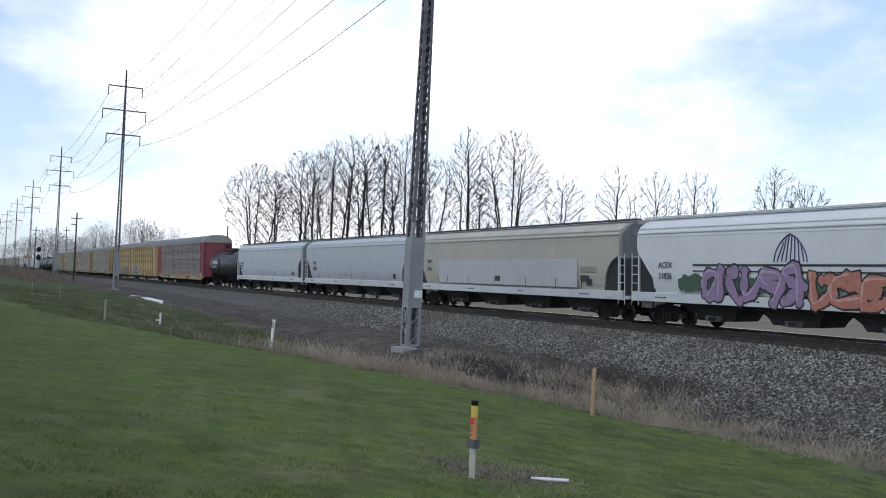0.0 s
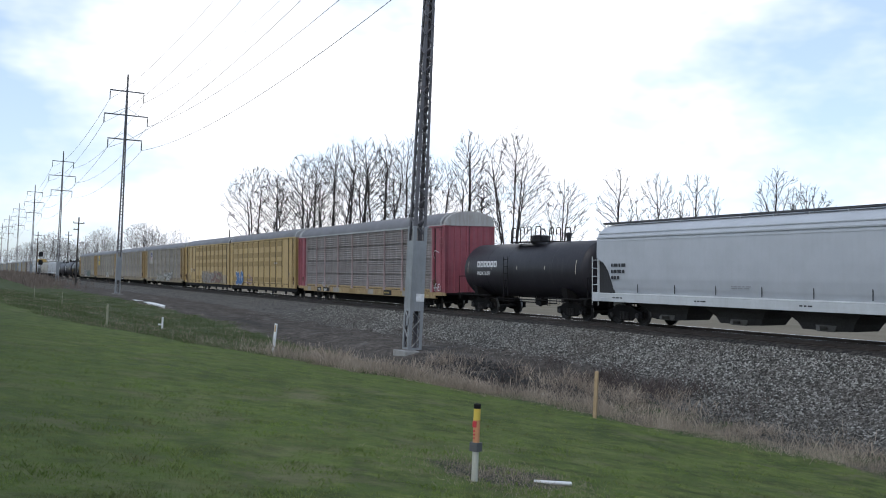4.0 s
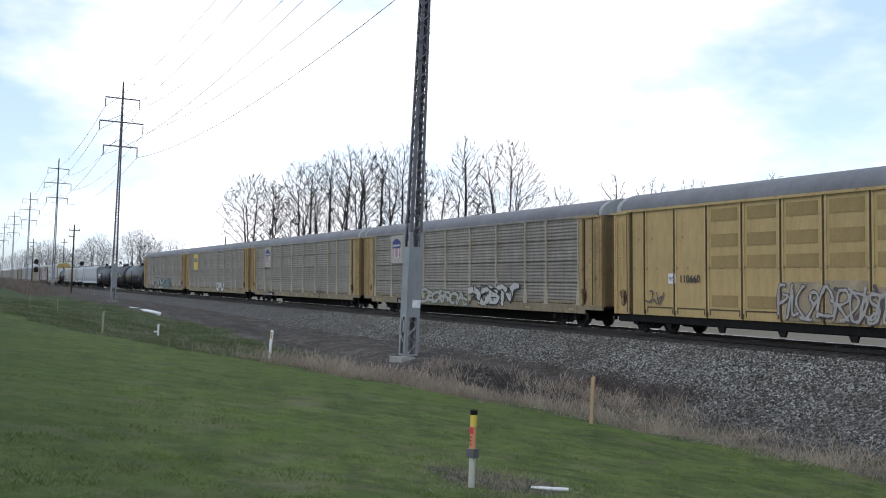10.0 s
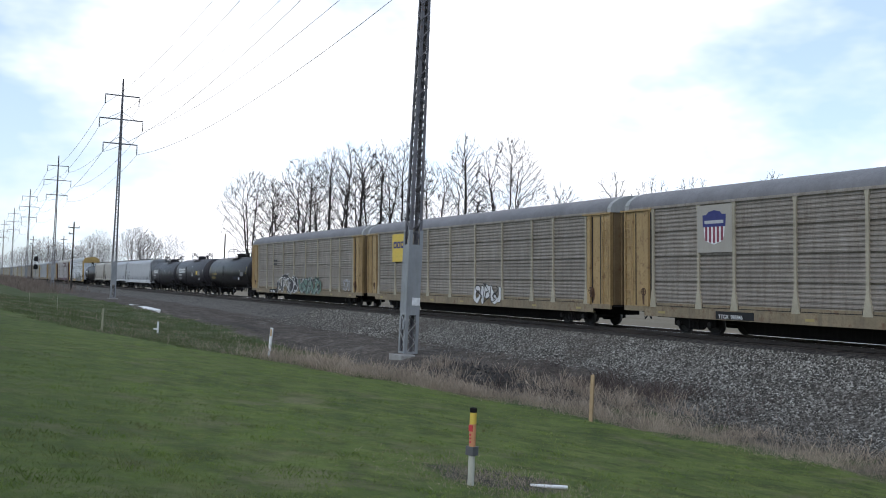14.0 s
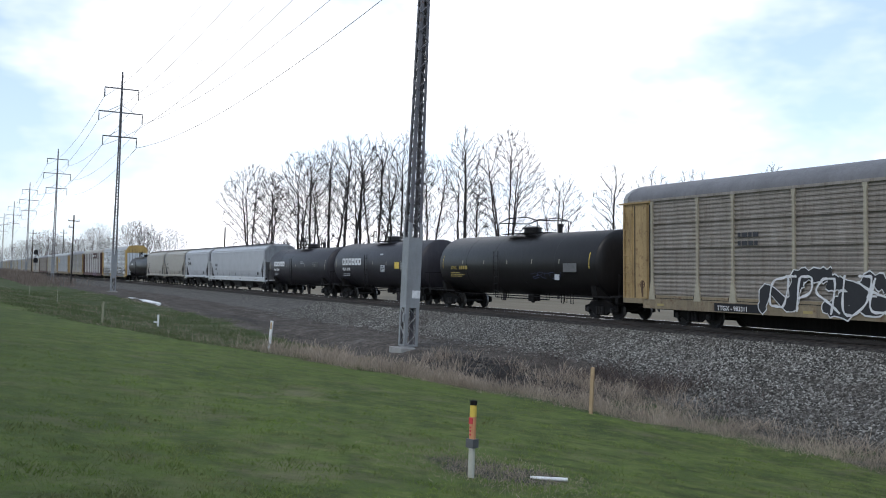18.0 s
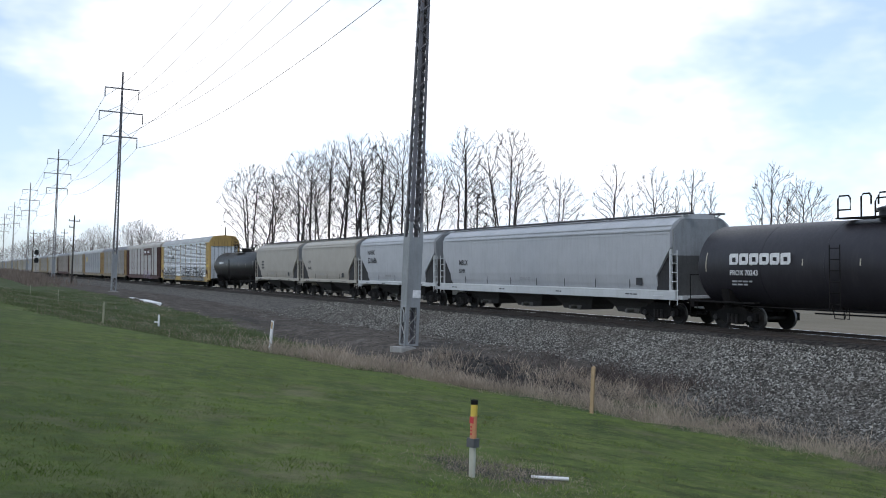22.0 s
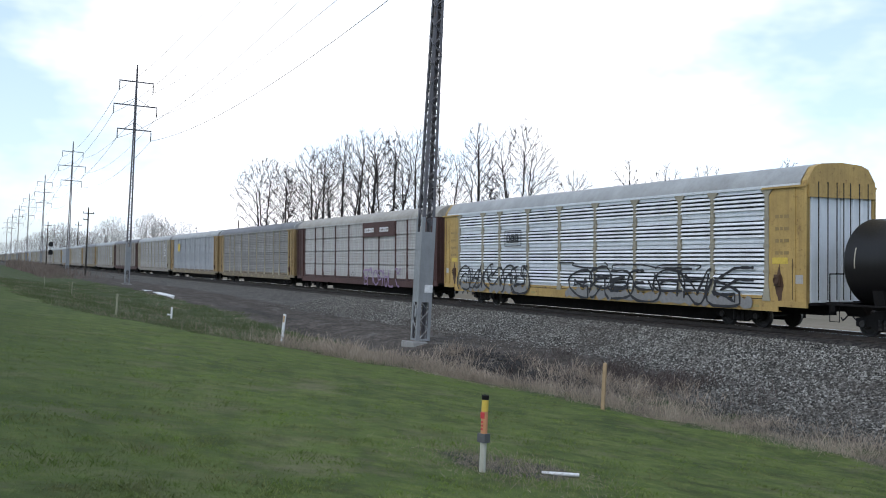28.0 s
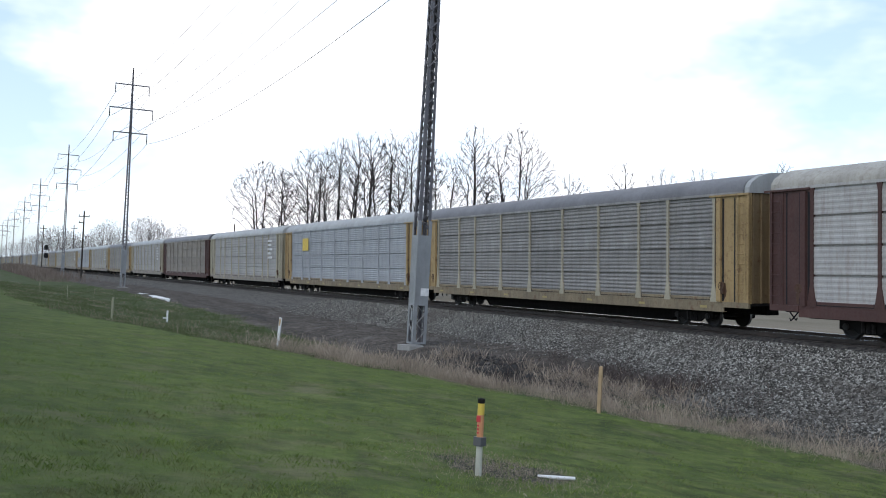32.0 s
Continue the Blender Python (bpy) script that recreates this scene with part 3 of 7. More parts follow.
    pick = rng.integers(0, k, 2300)
    x, y = cx[pick] + rng.normal(0, 0.22, 2300), cy[pick] + rng.normal(0, 0.16, 2300)
    scatter("reed_tufts", REED, "dead tan reed tufts on the stony bank", "reeds", np.stack([x, y, ground_z(x, y) - 0.01], 1), STALK_V, STALK_F, rng.uniform(0.1, 0.55, len(x)), 0.6, flat=0.4, seed=12)
    n = 5000
    x, y = -28.9 + rng.normal(0, 1.7, n), 16.7 + rng.normal(0, 0.6, n)
    scatter("soil_clods", SOIL, "dark clods of earth on the ditch bank", "soil", np.stack([x, y, ground_z(x, y)], 1), OCT_V, OCT_F, 0.02 + 0.11 * rng.uniform(0, 1, n) ** 2.5, 0.4, flat=1.0, seed=10)
    # loose stones strewn over the dirt strip
    n = 5000
    x = -75 + 60 * rng.uniform(0, 1, n)
    y = 22.5 - rng.gamma(1.4, 1.2, n)
    keep = y > 15.5
    x, y = x[keep], y[keep]
    scatter("loose_stones", STONE, "loose ballast stones strewn over the dirt strip", "stones", np.stack([x, y, ground_z(x, y)], 1), OCT_V, OCT_F, rng.uniform(0.015, 0.045, len(x)), 0.5, flat=1.0, seed=11)
    # tall brown brush far down the line
    n = 9000
    x = -150 - 200 * rng.uniform(0, 1, n)
    y = 9.6 + 0.010 * (-x - 150) + rng.gamma(2.0, 1.6, n)
    top = np.interp(x, [-350, -240, -180, -150, -105], [2.4, 2.4, 1.5, 0.55, 0.2])
    scatter("brush", BRUSH, "tall brown winter brush beside the lawn", "brush", np.stack([x, y, ground_z(x, y) - 0.02], 1), STALK_V * (3.0, 1, 1), STALK_F, top * rng.uniform(0.25, 1.0, n) ** 1.3, 0.25, flat=0.5, seed=6)
    # rough grass and low weeds between lawn and dirt strip
    n, k = 90000, 1500
    cx = -130 + 102 * rng.uniform(0, 1, k) ** 0.62
    cy = lawn_edge(cx) + (15.4 - lawn_edge(cx)) * rng.uniform(0, 1, k) ** 1.25
    pick = rng.integers(0, k, n)
    x, y = cx[pick] + rng.normal(0, 0.7, n) * (1 + 0.01 * np.abs(cx[pick])), cy[pick] + rng.normal(0, 0.4, n)
    keep = (y < 16.2) & (y > lawn_edge(x) - 0.2)
    x, y = x[keep], y[keep]
    dry = rng.uniform(0, 1, k)[pick][keep] > 0.72 + 0.17 * smooth01(-33, -38, x)
    high = rng.uniform(0.04, 0.17, len(x))
    for name, mat, label, sel in (("weeds", WEED, "unmown green and brown grass along the lawn edge", ~dry), ("dry_weeds", REED, "dry bleached weed tufts along the lawn edge", dry)):
        scatter(name, mat, label, "weeds", np.stack([x, y, ground_z(x, y) - 0.01], 1)[sel], STALK_V * (5.0, 1, 1), STALK_F, high[sel], 0.8, flat=0.6, seed=7)
    # dead grass round the marker
    n = 4200
    x, y = -10.3 + rng.normal(0, 0.75, n), 5.95 + rng.normal(0, 0.5, n)
    scatter("dead_grass", REED, "worn dead grass round the marker post", "grass", np.stack([x, y, ground_z(x, y)], 1), STALK_V * (2.0, 1, 1), STALK_F, rng.uniform(0.02, 0.08, n), 1.0, flat=0.6, seed=8)


build_cover()


# ---- track ----
# the far rail lies a little higher than the near one
LEAN = pose(0, TRACK_Y - 0.75, 0) @ pose(0, 0, 0, CANT) @ pose(0, 0.75 - TRACK_Y, 0)


def build_track():
    bed = Shape()
    prof = [(-2.35, -0.42), (-1.75, -0.16), (1.75, -0.16), (2.35, -0.42)]
    bed.strip([(TRACK_Y + y, z) for y, z in prof], "x", -1500, 160)
    track = thing("railway_track", "single railway track with dark wooden ties on grey ballast", "railway track", m=LEAN)
    tagged(track, kind="structure")
    part("ballast_bed", bed.mesh("ballast_bed", STONE_BED), track, "grey crushed stone bed")
    rail = [(-0.07, -0.17), (0.07, -0.17), (0.07, -0.155), (0.012, -0.13), (0.012, -0.045), (0.036, -0.035), (0.036, -0.004), (-0.036, -0.004), (-0.036, -0.035), (-0.012, -0.045), (-0.012, -0.13), (-0.07, -0.155)]
    for y in (-0.753, 0.753):
        r = part("rail", Shape().prism([(TRACK_Y + y + a, b) for a, b in rail], "x", -1500, 160).mesh("rail", RAIL), track, "rusty brown steel rail")
        g = 1 if y < 0 else -1
        worn = [(-0.022 * g, -0.0025), (-0.012 * g, 0.0), (0.0, 0.001), (0.018 * g, 0.0), (0.030 * g, -0.0025)]
        part("rail_head", Shape().strip([(TRACK_Y + y + a, b) for a, b in worn], "x", -1500, 160).mesh("rail_head", RAIL_TOP), r, "polished running surface")
    tie = Shape().box(-0.115, 0.115, -1.3, 1.3, -0.32, -0.145).mesh("tie", TIE)
    rng = random.Random(3)
    for i in range(240):
        part("tie", tie, track, at=pose(6 - 0.55 * i, TRACK_Y + rng.uniform(-0.05, 0.05), rng.uniform(-0.01, 0.01), 0, 0, rng.uniform(-1, 1)))
    rest = Shape()
    for i in range(1200):
        x = -126 - 0.55 * i
        rest.box(x - 0.115, x + 0.115, TRACK_Y - 1.3, TRACK_Y + 1.3, -0.32, -0.145)
    tagged(part("far_ties", rest.mesh("far_ties", TIE), track), kind="stuff")


def bed_material():
    m, n, l, b = material("ballast_bed_stone", 0.95, gloss=0.06)
    v = coords(n, l)
    st = n.new("ShaderNodeTexVoronoi")
    st.inputs["Scale"].default_value = 13.0
    l.new(v, st.inputs["Vector"])
    col = ramp(n, l, st.outputs["Color"], [(0.2, grey(0.02)), (0.8, (0.075, 0.068, 0.062))])
    l.new(mix(n, l, ramp(n, l, noise_node(n, l, v, 0.5, 4), [(0.4, grey(0)), (0.7, grey(0.5))]), col, (0.03, 0.025, 0.022)), b.inputs["Base Color"])
    bump(n, l, b, st.outputs["Distance"], 0.7, 0.05)
    return m


STONE_BED = bed_material()
build_track()


# ---- power line ----
MAST_H = 27.25


def mast(base_z):
    """A square lattice mast with three crossarms; its base is at the origin."""
    t = thing("transmission_mast", "tall slim steel lattice power mast with three crossarms", "power mast", "power masts along the track")
    part("footing", cached("footing", CONCRETE, lambda s: s.prism([(-0.62, -0.56), (0.62, -0.56), (0.62, 0.56), (-0.62, 0.56)], "z", -0.5, 0.05)), t, "flat concrete footing")
    low, top = 4.7, MAST_H

    def half(z):
        return 0.275 - 0.195 * (z - low) / (top - low) if z > low else 0.275

    for sx in (-1, 1):
        for sy in (-1, 1):
            def leg(s, sx=sx, sy=sy):
                for a, b in ((0.12, low), (low, 14.0), (14.0, top)):
                    h0, h1, w = half(a), half(b), 0.125
                    for ax in (0, 1):
                        v = []
                        for z, h in ((a, h0), (b, h1)):
                            for d, e in ((0, 0), (w, 0), (w, 0.012), (0, 0.012)):
                                dx, dy = (d, e) if ax else (e, d)
                                v.append((sx * (h - dx), sy * (h - dy), z))
                        s.add(v, [(0, 1, 5, 4), (1, 2, 6, 5), (2, 3, 7, 6), (3, 0, 4, 7)])
                return s
            part("leg", cached(("leg", sx, sy), RUSTY, leg), t)

    def lacing(face):
        def f(s):
            z, side, path = low + 0.1, 1, []
            while z < top - 0.1:
                h = half(z) - 0.015
                p = (side * h, h, z)
                if face % 2:
                    p = (p[1], p[0], p[2])
                if face > 1:
                    p = (-p[0], -p[1], p[2])
                path.append(p)
                z, side = z + (0.40 if z < 14 else 0.34), -side
            s.tube(path, 0.04, 4)
            return s
        return f

    for k in range(4):
        part("lacing", cached(("lacing", k), RUSTY, lacing(k)), t)
    # plated foot with open slots at the bottom
    for k in range(4):
        def plate(s, k=k):
            h = 0.30
            for a, b, c, d in ((-h, -0.17, 0.12, low + 0.5), (0.17, h, 0.12, low + 0.5), (-0.171, 0.171, 1.7, low - 0.1), (-0.171, 0.171, 0.12, 0.2)):
                if k % 2:
                    x = h if k > 1 else -h
                    s.box(x - 0.008, x + 0.008, a, b, c, d)
                else:
                    y = h if k > 1 else -h
                    s.box(a, b, y - 0.008, y + 0.008, c, d)
            return s
        part("foot_plate", cached(("foot_plate", k), GALV, plate), t, "grey steel plating of the lower mast")

        def brace(s, k=k):
            h = 0.29 if k > 1 else -0.29
            zig = [(-0.17, 0.2), (0.17, 0.58), (-0.17, 0.96), (0.17, 1.34), (-0.17, 1.7)]
            return s.tube([(h, a, z) if k % 2 else (a, h, z) for a, z in zig], 0.025, 4)
        part("foot_brace", cached(("foot_brace", k), GALV, brace), t)
    for z, w in ((25.13, 2.06), (22.17, 2.63), (19.15, 2.06)):
        arm = part("crossarm", cached(("crossarm", w), RUSTY, lambda s, w=w: s.box(-0.06, 0.06, -w, w, -0.07, 0.07)), t, "", pose(0, 0, z))
        for sy in (-1, 1):
            part("insulator", cached("insulator", WIRE, lambda s: s.lathe([(0, 0.02)] + [(-0.15 - 0.12 * i + d, r) for i in range(8) for d, r in ((0.05, 0.03), (0.0, 0.09))] + [(-1.17, 0.02)], "z", 8)), arm, "hanging insulator string", pose(0, sy * (w - 0.05), -0.05))
        if z < 25:
            for sy in (-1, 1):
                part("arm_brace", cached(("arm_brace", w, sy), RUSTY, lambda s, sy=sy, w=w: s.tube([(0, 0, 0.95), (0, sy * w * 0.62, 0.05)], 0.025, 4)), t, "", pose(0, 0, z))
    return t


MASTS = [(52.0, 16.6), (-37.3, 17.1), (-127.0, 18.1), (-216.5, 18.9), (-306, 19.6), (-396, 20.3), (-486, 21.0), (-576, 21.7), (-666, 22.4)]


def build_masts():
    first = mast(0)
    for i, (x, y) in enumerate(MASTS):
        m = pose(x, y, float(ground_z(x, y)), -0.58 if i == 1 else 0, 0.29 if i == 1 else 0, 0)
        t = first if i == 0 else copy_thing(first, m)
        t.matrix_basis = m
        if i == 1:
            part("sign", Shape().box(0.312, 0.327, -0.06, 0.30, 2.1, 2.42).mesh("sign", MARK_WHITE), t, "small white warning plate")
            part("conduit_box", Shape().box(0.12, 0.24, -0.37, -0.33, 1.1, 1.45).mesh("conduit_box", GALV), t, "small grey box")
    for z, w in ((25.13, 2.06), (22.17, 2.63), (19.15, 2.06)):
        for sy in (-1, 1):
            s, pts = Shape(), []
            tops = [(x + (0.0051 * z if i == 1 else 0), y + (0.0101 * z if i == 1 else 0)) for i, (x, y) in enumerate(MASTS)]
            for (xa, ya), (xb, yb) in zip(tops, tops[1:]):
                za, zb = float(ground_z(xa, ya)) + z - 1.2, float(ground_z(xb, yb)) + z - 1.2
                pts += [(xa + (xb - xa) * k / 14, ya + (yb - ya) * k / 14 + sy * w, za + (zb - za) * k / 14 - 4 * 1.75 * (k / 14) * (1 - k / 14)) for k in range(14)]
            s.tube(pts, 0.023, 4, False)
            tagged(new("power_line", s.mesh("power_line", WIRE)), "thin dark overhead conductor slung between masts", "power line", "overhead conductors")


build_masts()


def build_posts():
    def lane(x, y):
        return float(ground_z(x, y))

    # yellow topped pipeline marker in the lawn
    x, y = -9.9, 5.38
    t = thing("pipeline_marker", "white marker post with yellow and orange sleeve in worn grass", "marker post", m=pose(x, y, lane(x, y) - 0.05, 0.4, 0.6, 20))
    part("post", Shape().lathe([(-0.1, 0.037), (0.42, 0.037)], "z", 16).mesh("post", DIRTY_WHITE, True), t, "dirty white plastic post")
    part("collar", Shape().box(-0.056, 0.056, -0.046, 0.046, 0.39, 0.49).mesh("collar", COLLAR), t, "grey clamp")
    part("orange_sleeve", Shape().lathe([(0.49, 0.038), (0.74, 0.038)], "z", 16).mesh("orange_sleeve", ORANGE, True), t, "faded orange warning sleeve")
    part("yellow_sleeve", Shape().lathe([(0.74, 0.039), (0.87, 0.039)], "z", 16).mesh("yellow_sleeve", MARK_YELLOW, True), t, "yellow sleeve")
    part("cap", Shape().lathe([(0.87, 0.041), (0.92, 0.041), (0.93, 0.0)], "z", 16).mesh("cap", DARK, True), t, "black cap")
    bars = Shape()
    bars.box(-0.026, 0.026, -0.042, -0.03, 0.66, 0.73)
    for k in range(3):
        bars.box(-0.012, 0.012, -0.0415, -0.037, 0.53 + 0.04 * k, 0.55 + 0.04 * k)
    part("lettering", bars.mesh("lettering", MARK_RED), t, "small red print")
    # tan timber stake by the ditch
    x, y = -19.75, 13.95
    t = thing("timber_stake", "weathered tan wooden stake standing in dry weeds", "stake", m=pose(x, y, lane(x, y) - 0.1, 0, 1.0, 30))
    part("stake", Shape().prism([(-0.042, -0.03), (0.042, -0.03), (0.042, 0.03), (-0.042, 0.03)], "z", 0, 1.22).add([(-0.042, -0.03, 1.22), (0.042, -0.03, 1.22), (0.042, 0.03, 1.22), (-0.042, 0.03, 1.22), (0.01, 0, 1.25)], [(0, 1, 4), (1, 2, 4), (2, 3, 4), (3, 0, 4)]).mesh("stake", STAKE), t)
    # white flat markers
    for x, y, h, lean, label in ((-35.3, 10.6, 1.18, 5.5, "white flat marker post leaning at the lawn edge"), (-49.0, 9.15, 0.62, 0, "short white marker stub with a side arm"), (-44.5, 5.97, 1.0, 2, "thin pale marker post in the grass")):
        t = thing("marker_post", label, "marker post", "white marker posts", pose(x, y, lane(x, y) - 0.05, 0, lean, 25))
        w = 0.06 if h > 1.1 else 0.05
        part("blade", Shape().box(-w, w, -0.02, 0.02, 0, h).mesh("blade", MARK_WHITE if h != 1.0 else FADED), t)
        if h > 1.1:
            part("decal", Shape().box(-0.045, 0.045, -0.024, -0.02, h - 0.3, h - 0.05).mesh("decal", STAKE), t, "faded orange decal")
        if h < 0.7:
            part("arm", Shape().box(-0.32, 0, -0.03, 0.03, 0.22, 0.29).mesh("arm", MARK_WHITE), t)
    for az, d in ((5.3, 75), (3.9, 98)):
        x, y = -d * math.cos(radians(az)), d * math.sin(radians(az))
        t = thing("marker_post", "thin pale marker post in the grass", "marker post", "white marker posts", pose(x, y, lane(x, y) - 0.05))
        part("blade", Shape().box(-0.04, 0.04, -0.02, 0.02, 0, 1.0).mesh("blade", FADED), t)
    # white concrete slab edge and a pipe offcut
    slab = Shape().prism([(-11, -0.35), (-6, -0.5), (0, -0.3), (6, -0.55), (10.5, -0.2), (8, 0.25), (1.0, 0.4), (-7.8, 0.3)], "z", -0.3, 0.05)
    tagged(new("culvert_slab", slab.mesh("culvert_slab", MARK_WHITE)), "low white concrete culvert slab by the dirt strip", "slab").matrix_basis = pose(-94, 16.3, lane(-94, 16.3), 0, 0, -2.2)
    pipe = Shape().tube([(-0.24, 0, 0.02), (0.2, 0, 0.02)], 0.022, 10)
    tagged(new("pipe_offcut", pipe.mesh("pipe_offcut", MARK_WHITE)), "white plastic pipe offcut lying in worn grass", "pipe").matrix_basis = pose(-9.9, 6.45, lane(-9.9, 6.45), 0, 0, 58)
    # wooden service poles with two arms
    for x, y, h in ((-198.9, 20.7, 12.9), (-328.5, 31.4, 15.6), (-329.0, 22.6, 14.4)):
        t = thing("utility_pole", "dark wooden utility pole with two crossarms", "utility pole", "utility poles", pose(x, y, lane(x, y)))
        part("pole", Shape().tube([(0, 0, -0.3), (0, 0, h)], [0.17, 0.12], 10).mesh("pole", WOODPOLE, True), t)
        for z, y0, y1 in ((h - 1.2, -1.0, 1.0), (h - 2.4, -0.9, 0.05)):
            a = part("crossarm", Shape().box(0.12, 0.24, y0, y1, z, z + 0.16).mesh("crossarm", WOODPOLE), t)
            for k in (y0 + 0.1, y1 - 0.1) if y1 > 0.5 else (y0 + 0.1,):
                part("insulator", Shape().lathe([(z + 0.16, 0.05), (z + 0.4, 0.06), (z + 0.42, 0.0)], "z", 8, (0.18, k, 0)).mesh("insulator", DARK), a)
    # slim dark mast behind the train, and block signals down the line
    x, y = -170.0, 42.4
    t = thing("antenna_mast", "slim dark steel mast beyond the track", "mast", m=pose(x, y, lane(x, y)))
    part("shaft", Shape().tube([(0, 0, -0.2), (0, 0, 10.8)], [0.16, 0.12], 8).mesh("shaft", WOODPOLE, True), t)
    for az, d, h in ((4.12, 290, 7.0), (6.41, 330, 8.0)):
        x, y = -d * math.cos(radians(az)), d * math.sin(radians(az))
        t = thing("block_signal", "black railway block signal with two heads", "railway signal", "block signals", pose(x, y, lane(x, y)))
        part("signal_mast", Shape().tube([(0, 0, -0.2), (0, 0, h + 0.9)], 0.09, 8).mesh("signal_mast", GALV, True), t)
        for k in (0, 1):
            head = part("signal_head", Shape().prism([(-0.5, -0.6), (0.5, -0.6), (0.6, 0.1), (0.4, 0.75), (-0.4, 0.75), (-0.6, 0.1)], "x", 0.1, 0.25).mesh("signal_head", SLOT), t, "", pose(0, 0, h - 2.2 * k))
            part("visor", Shape().lathe([(0.25, 0.2), (0.5, 0.2)], "x", 12).mesh("visor", SLOT, True), head)


COLLAR = plain("dark_grey_clamp", (0.10, 0.10, 0.105), 0.6)
ORANGE = plain("faded_orange", (0.60, 0.27, 0.13), 0.6)
DIRTY_WHITE = paint("dirty_white_plastic", (0.52, 0.51, 0.44), 0.6, 0.5, (0.2, 0.19, 0.13))
STAKE = plain("weathered_tan", (0.40, 0.28, 0.16), 0.8)
FADED = plain("sun_bleached_fibre", (0.30, 0.29, 0.20), 0.8)
build_posts()


# ---- bare trees ----
def tree_mesh(seed, height, width, leaders, spacing=0.57):
    """A bare tree: leaders rise from a short bole, then limbs grow towards buds strewn through a domed crown."""
    rng = random.Random(seed)
    trunk, crown = Shape(), Shape()
    step = 0.42
    nodes, above = [Vector((0, 0, -0.3))], [-1]

    def climb(i, end, swing, reach):
        p = nodes[i]
        n = max(2, int((end - p).length / reach))
        bow = Vector((rng.uniform(-1, 1), rng.uniform(-1, 1), 0)) * swing
        for k in range(1, n + 1):
            u = k / n
            out = u ** 0.75
            q = Vector((p.x + (end.x - p.x) * out, p.y + (end.y - p.y) * out, p.z + (end.z - p.z) * u)) + bow * math.sin(math.pi * u)
            nodes.append(q + Vector((rng.uniform(-1, 1), rng.uniform(-1, 1), 0)) * 0.05)
            above.append(i)
            i = len(nodes) - 1
        return i

    base = height * (0.10 if leaders > 1 else 0.22)
    fork = climb(0, Vector((rng.uniform(-0.2, 0.2), rng.uniform(-0.2, 0.2), base)), 0.06, 0.5)
    start = rng.uniform(0, 6.283)
    for k in range(leaders):
        a = start + 6.283 * k / max(1, leaders - 1) + rng.uniform(-0.4, 0.4)
        r = width * (0.04 if k == 0 else rng.uniform(0.19, 0.36))
        climb(max(1, fork - (k > 0) * rng.randrange(3)), Vector((r * math.cos(a), r * math.sin(a), height * (rng.uniform(0.74, 0.84) if k == 0 else rng.uniform(0.58, 0.76)))), 0.25, step)
    # buds, thickest towards the outside of the dome
    low, pts = 0.16 * height, []
    buds = min(2600, int(0.55 * width * width * (height - low) / spacing ** 3))
    while len(pts) < buds:
        u = rng.random()
        wide = math.sin(math.pi * u ** 1.45) ** 0.62
        if rng.random() < wide:
            r, a = 0.5 * width * wide * rng.random() ** 0.36 * rng.uniform(0.86, 1.06), rng.uniform(0, 6.283)
            pts.append((r * math.cos(a), r * math.sin(a), low + (height - low) * u))
    bud = np.array(pts)
    near, far = 0.85 * spacing, 7.0 * spacing
    xyz = np.array([tuple(p) for p in nodes])

    def apart(a, b):
        """A limb rises to its bud: the nearest place is one that lies lower by as much as it lies aside."""
        v = a[:, None] - b[None]
        flat = np.hypot(v[..., 0], v[..., 1])
        return np.hypot(flat, v[..., 2] - 0.9 * flat)

    d = apart(bud, xyz)
    d[:, :fork] = 1e9
    best, who = d.min(1), d.argmin(1)
    sons = {}
    for _ in range(90):
        keep = best > near
        bud, best, who = bud[keep], best[keep], who[keep]
        hot = best < far
        if not hot.any():
            break
        fresh = len(nodes)
        for i in sorted(set(who[hot].tolist())):
            mine = hot & (who == i)
            sons[i] = sons.get(i, 0) + 1
            if sons[i] > 3:
                best[mine] = 0.0
                continue
            pull = bud[mine] - np.array(tuple(nodes[i]))
            way = Vector((pull / np.linalg.norm(pull, axis=1)[:, None]).mean(0))
            back = nodes[i] - nodes[above[i]]
            way = way.normalized() + back.normalized() * 0.7 + Vector((rng.uniform(-1, 1), rng.uniform(-1, 1), rng.uniform(-0.7, 0.9))) * 0.36
            nodes.append(nodes[i] + way.normalized() * step)
            above.append(i)
        if len(nodes) == fresh:
            continue
        dn = apart(bud, np.array([tuple(p) for p in nodes[fresh:]]))
        better = dn.min(1) < best
        who = np.where(better, fresh + dn.argmin(1), who)
        best = np.minimum(best, dn.min(1))
    # thickness from the tips downwards
    below = [[] for _ in nodes]
    for i in range(1, len(nodes)):
        below[above[i]].append(i)
    load = [0.0] * len(nodes)
    for i in range(len(nodes) - 1, -1, -1):
        load[i] = sum(load[k] for k in below[i]) if below[i] else 1.0
        below[i].sort(key=lambda k: -load[k])
    thick = height * 0.0105 / load[0] ** 0.43
    size = [max(0.015, thick * v ** 0.43) for v in load]
    queue = [(0, None)]
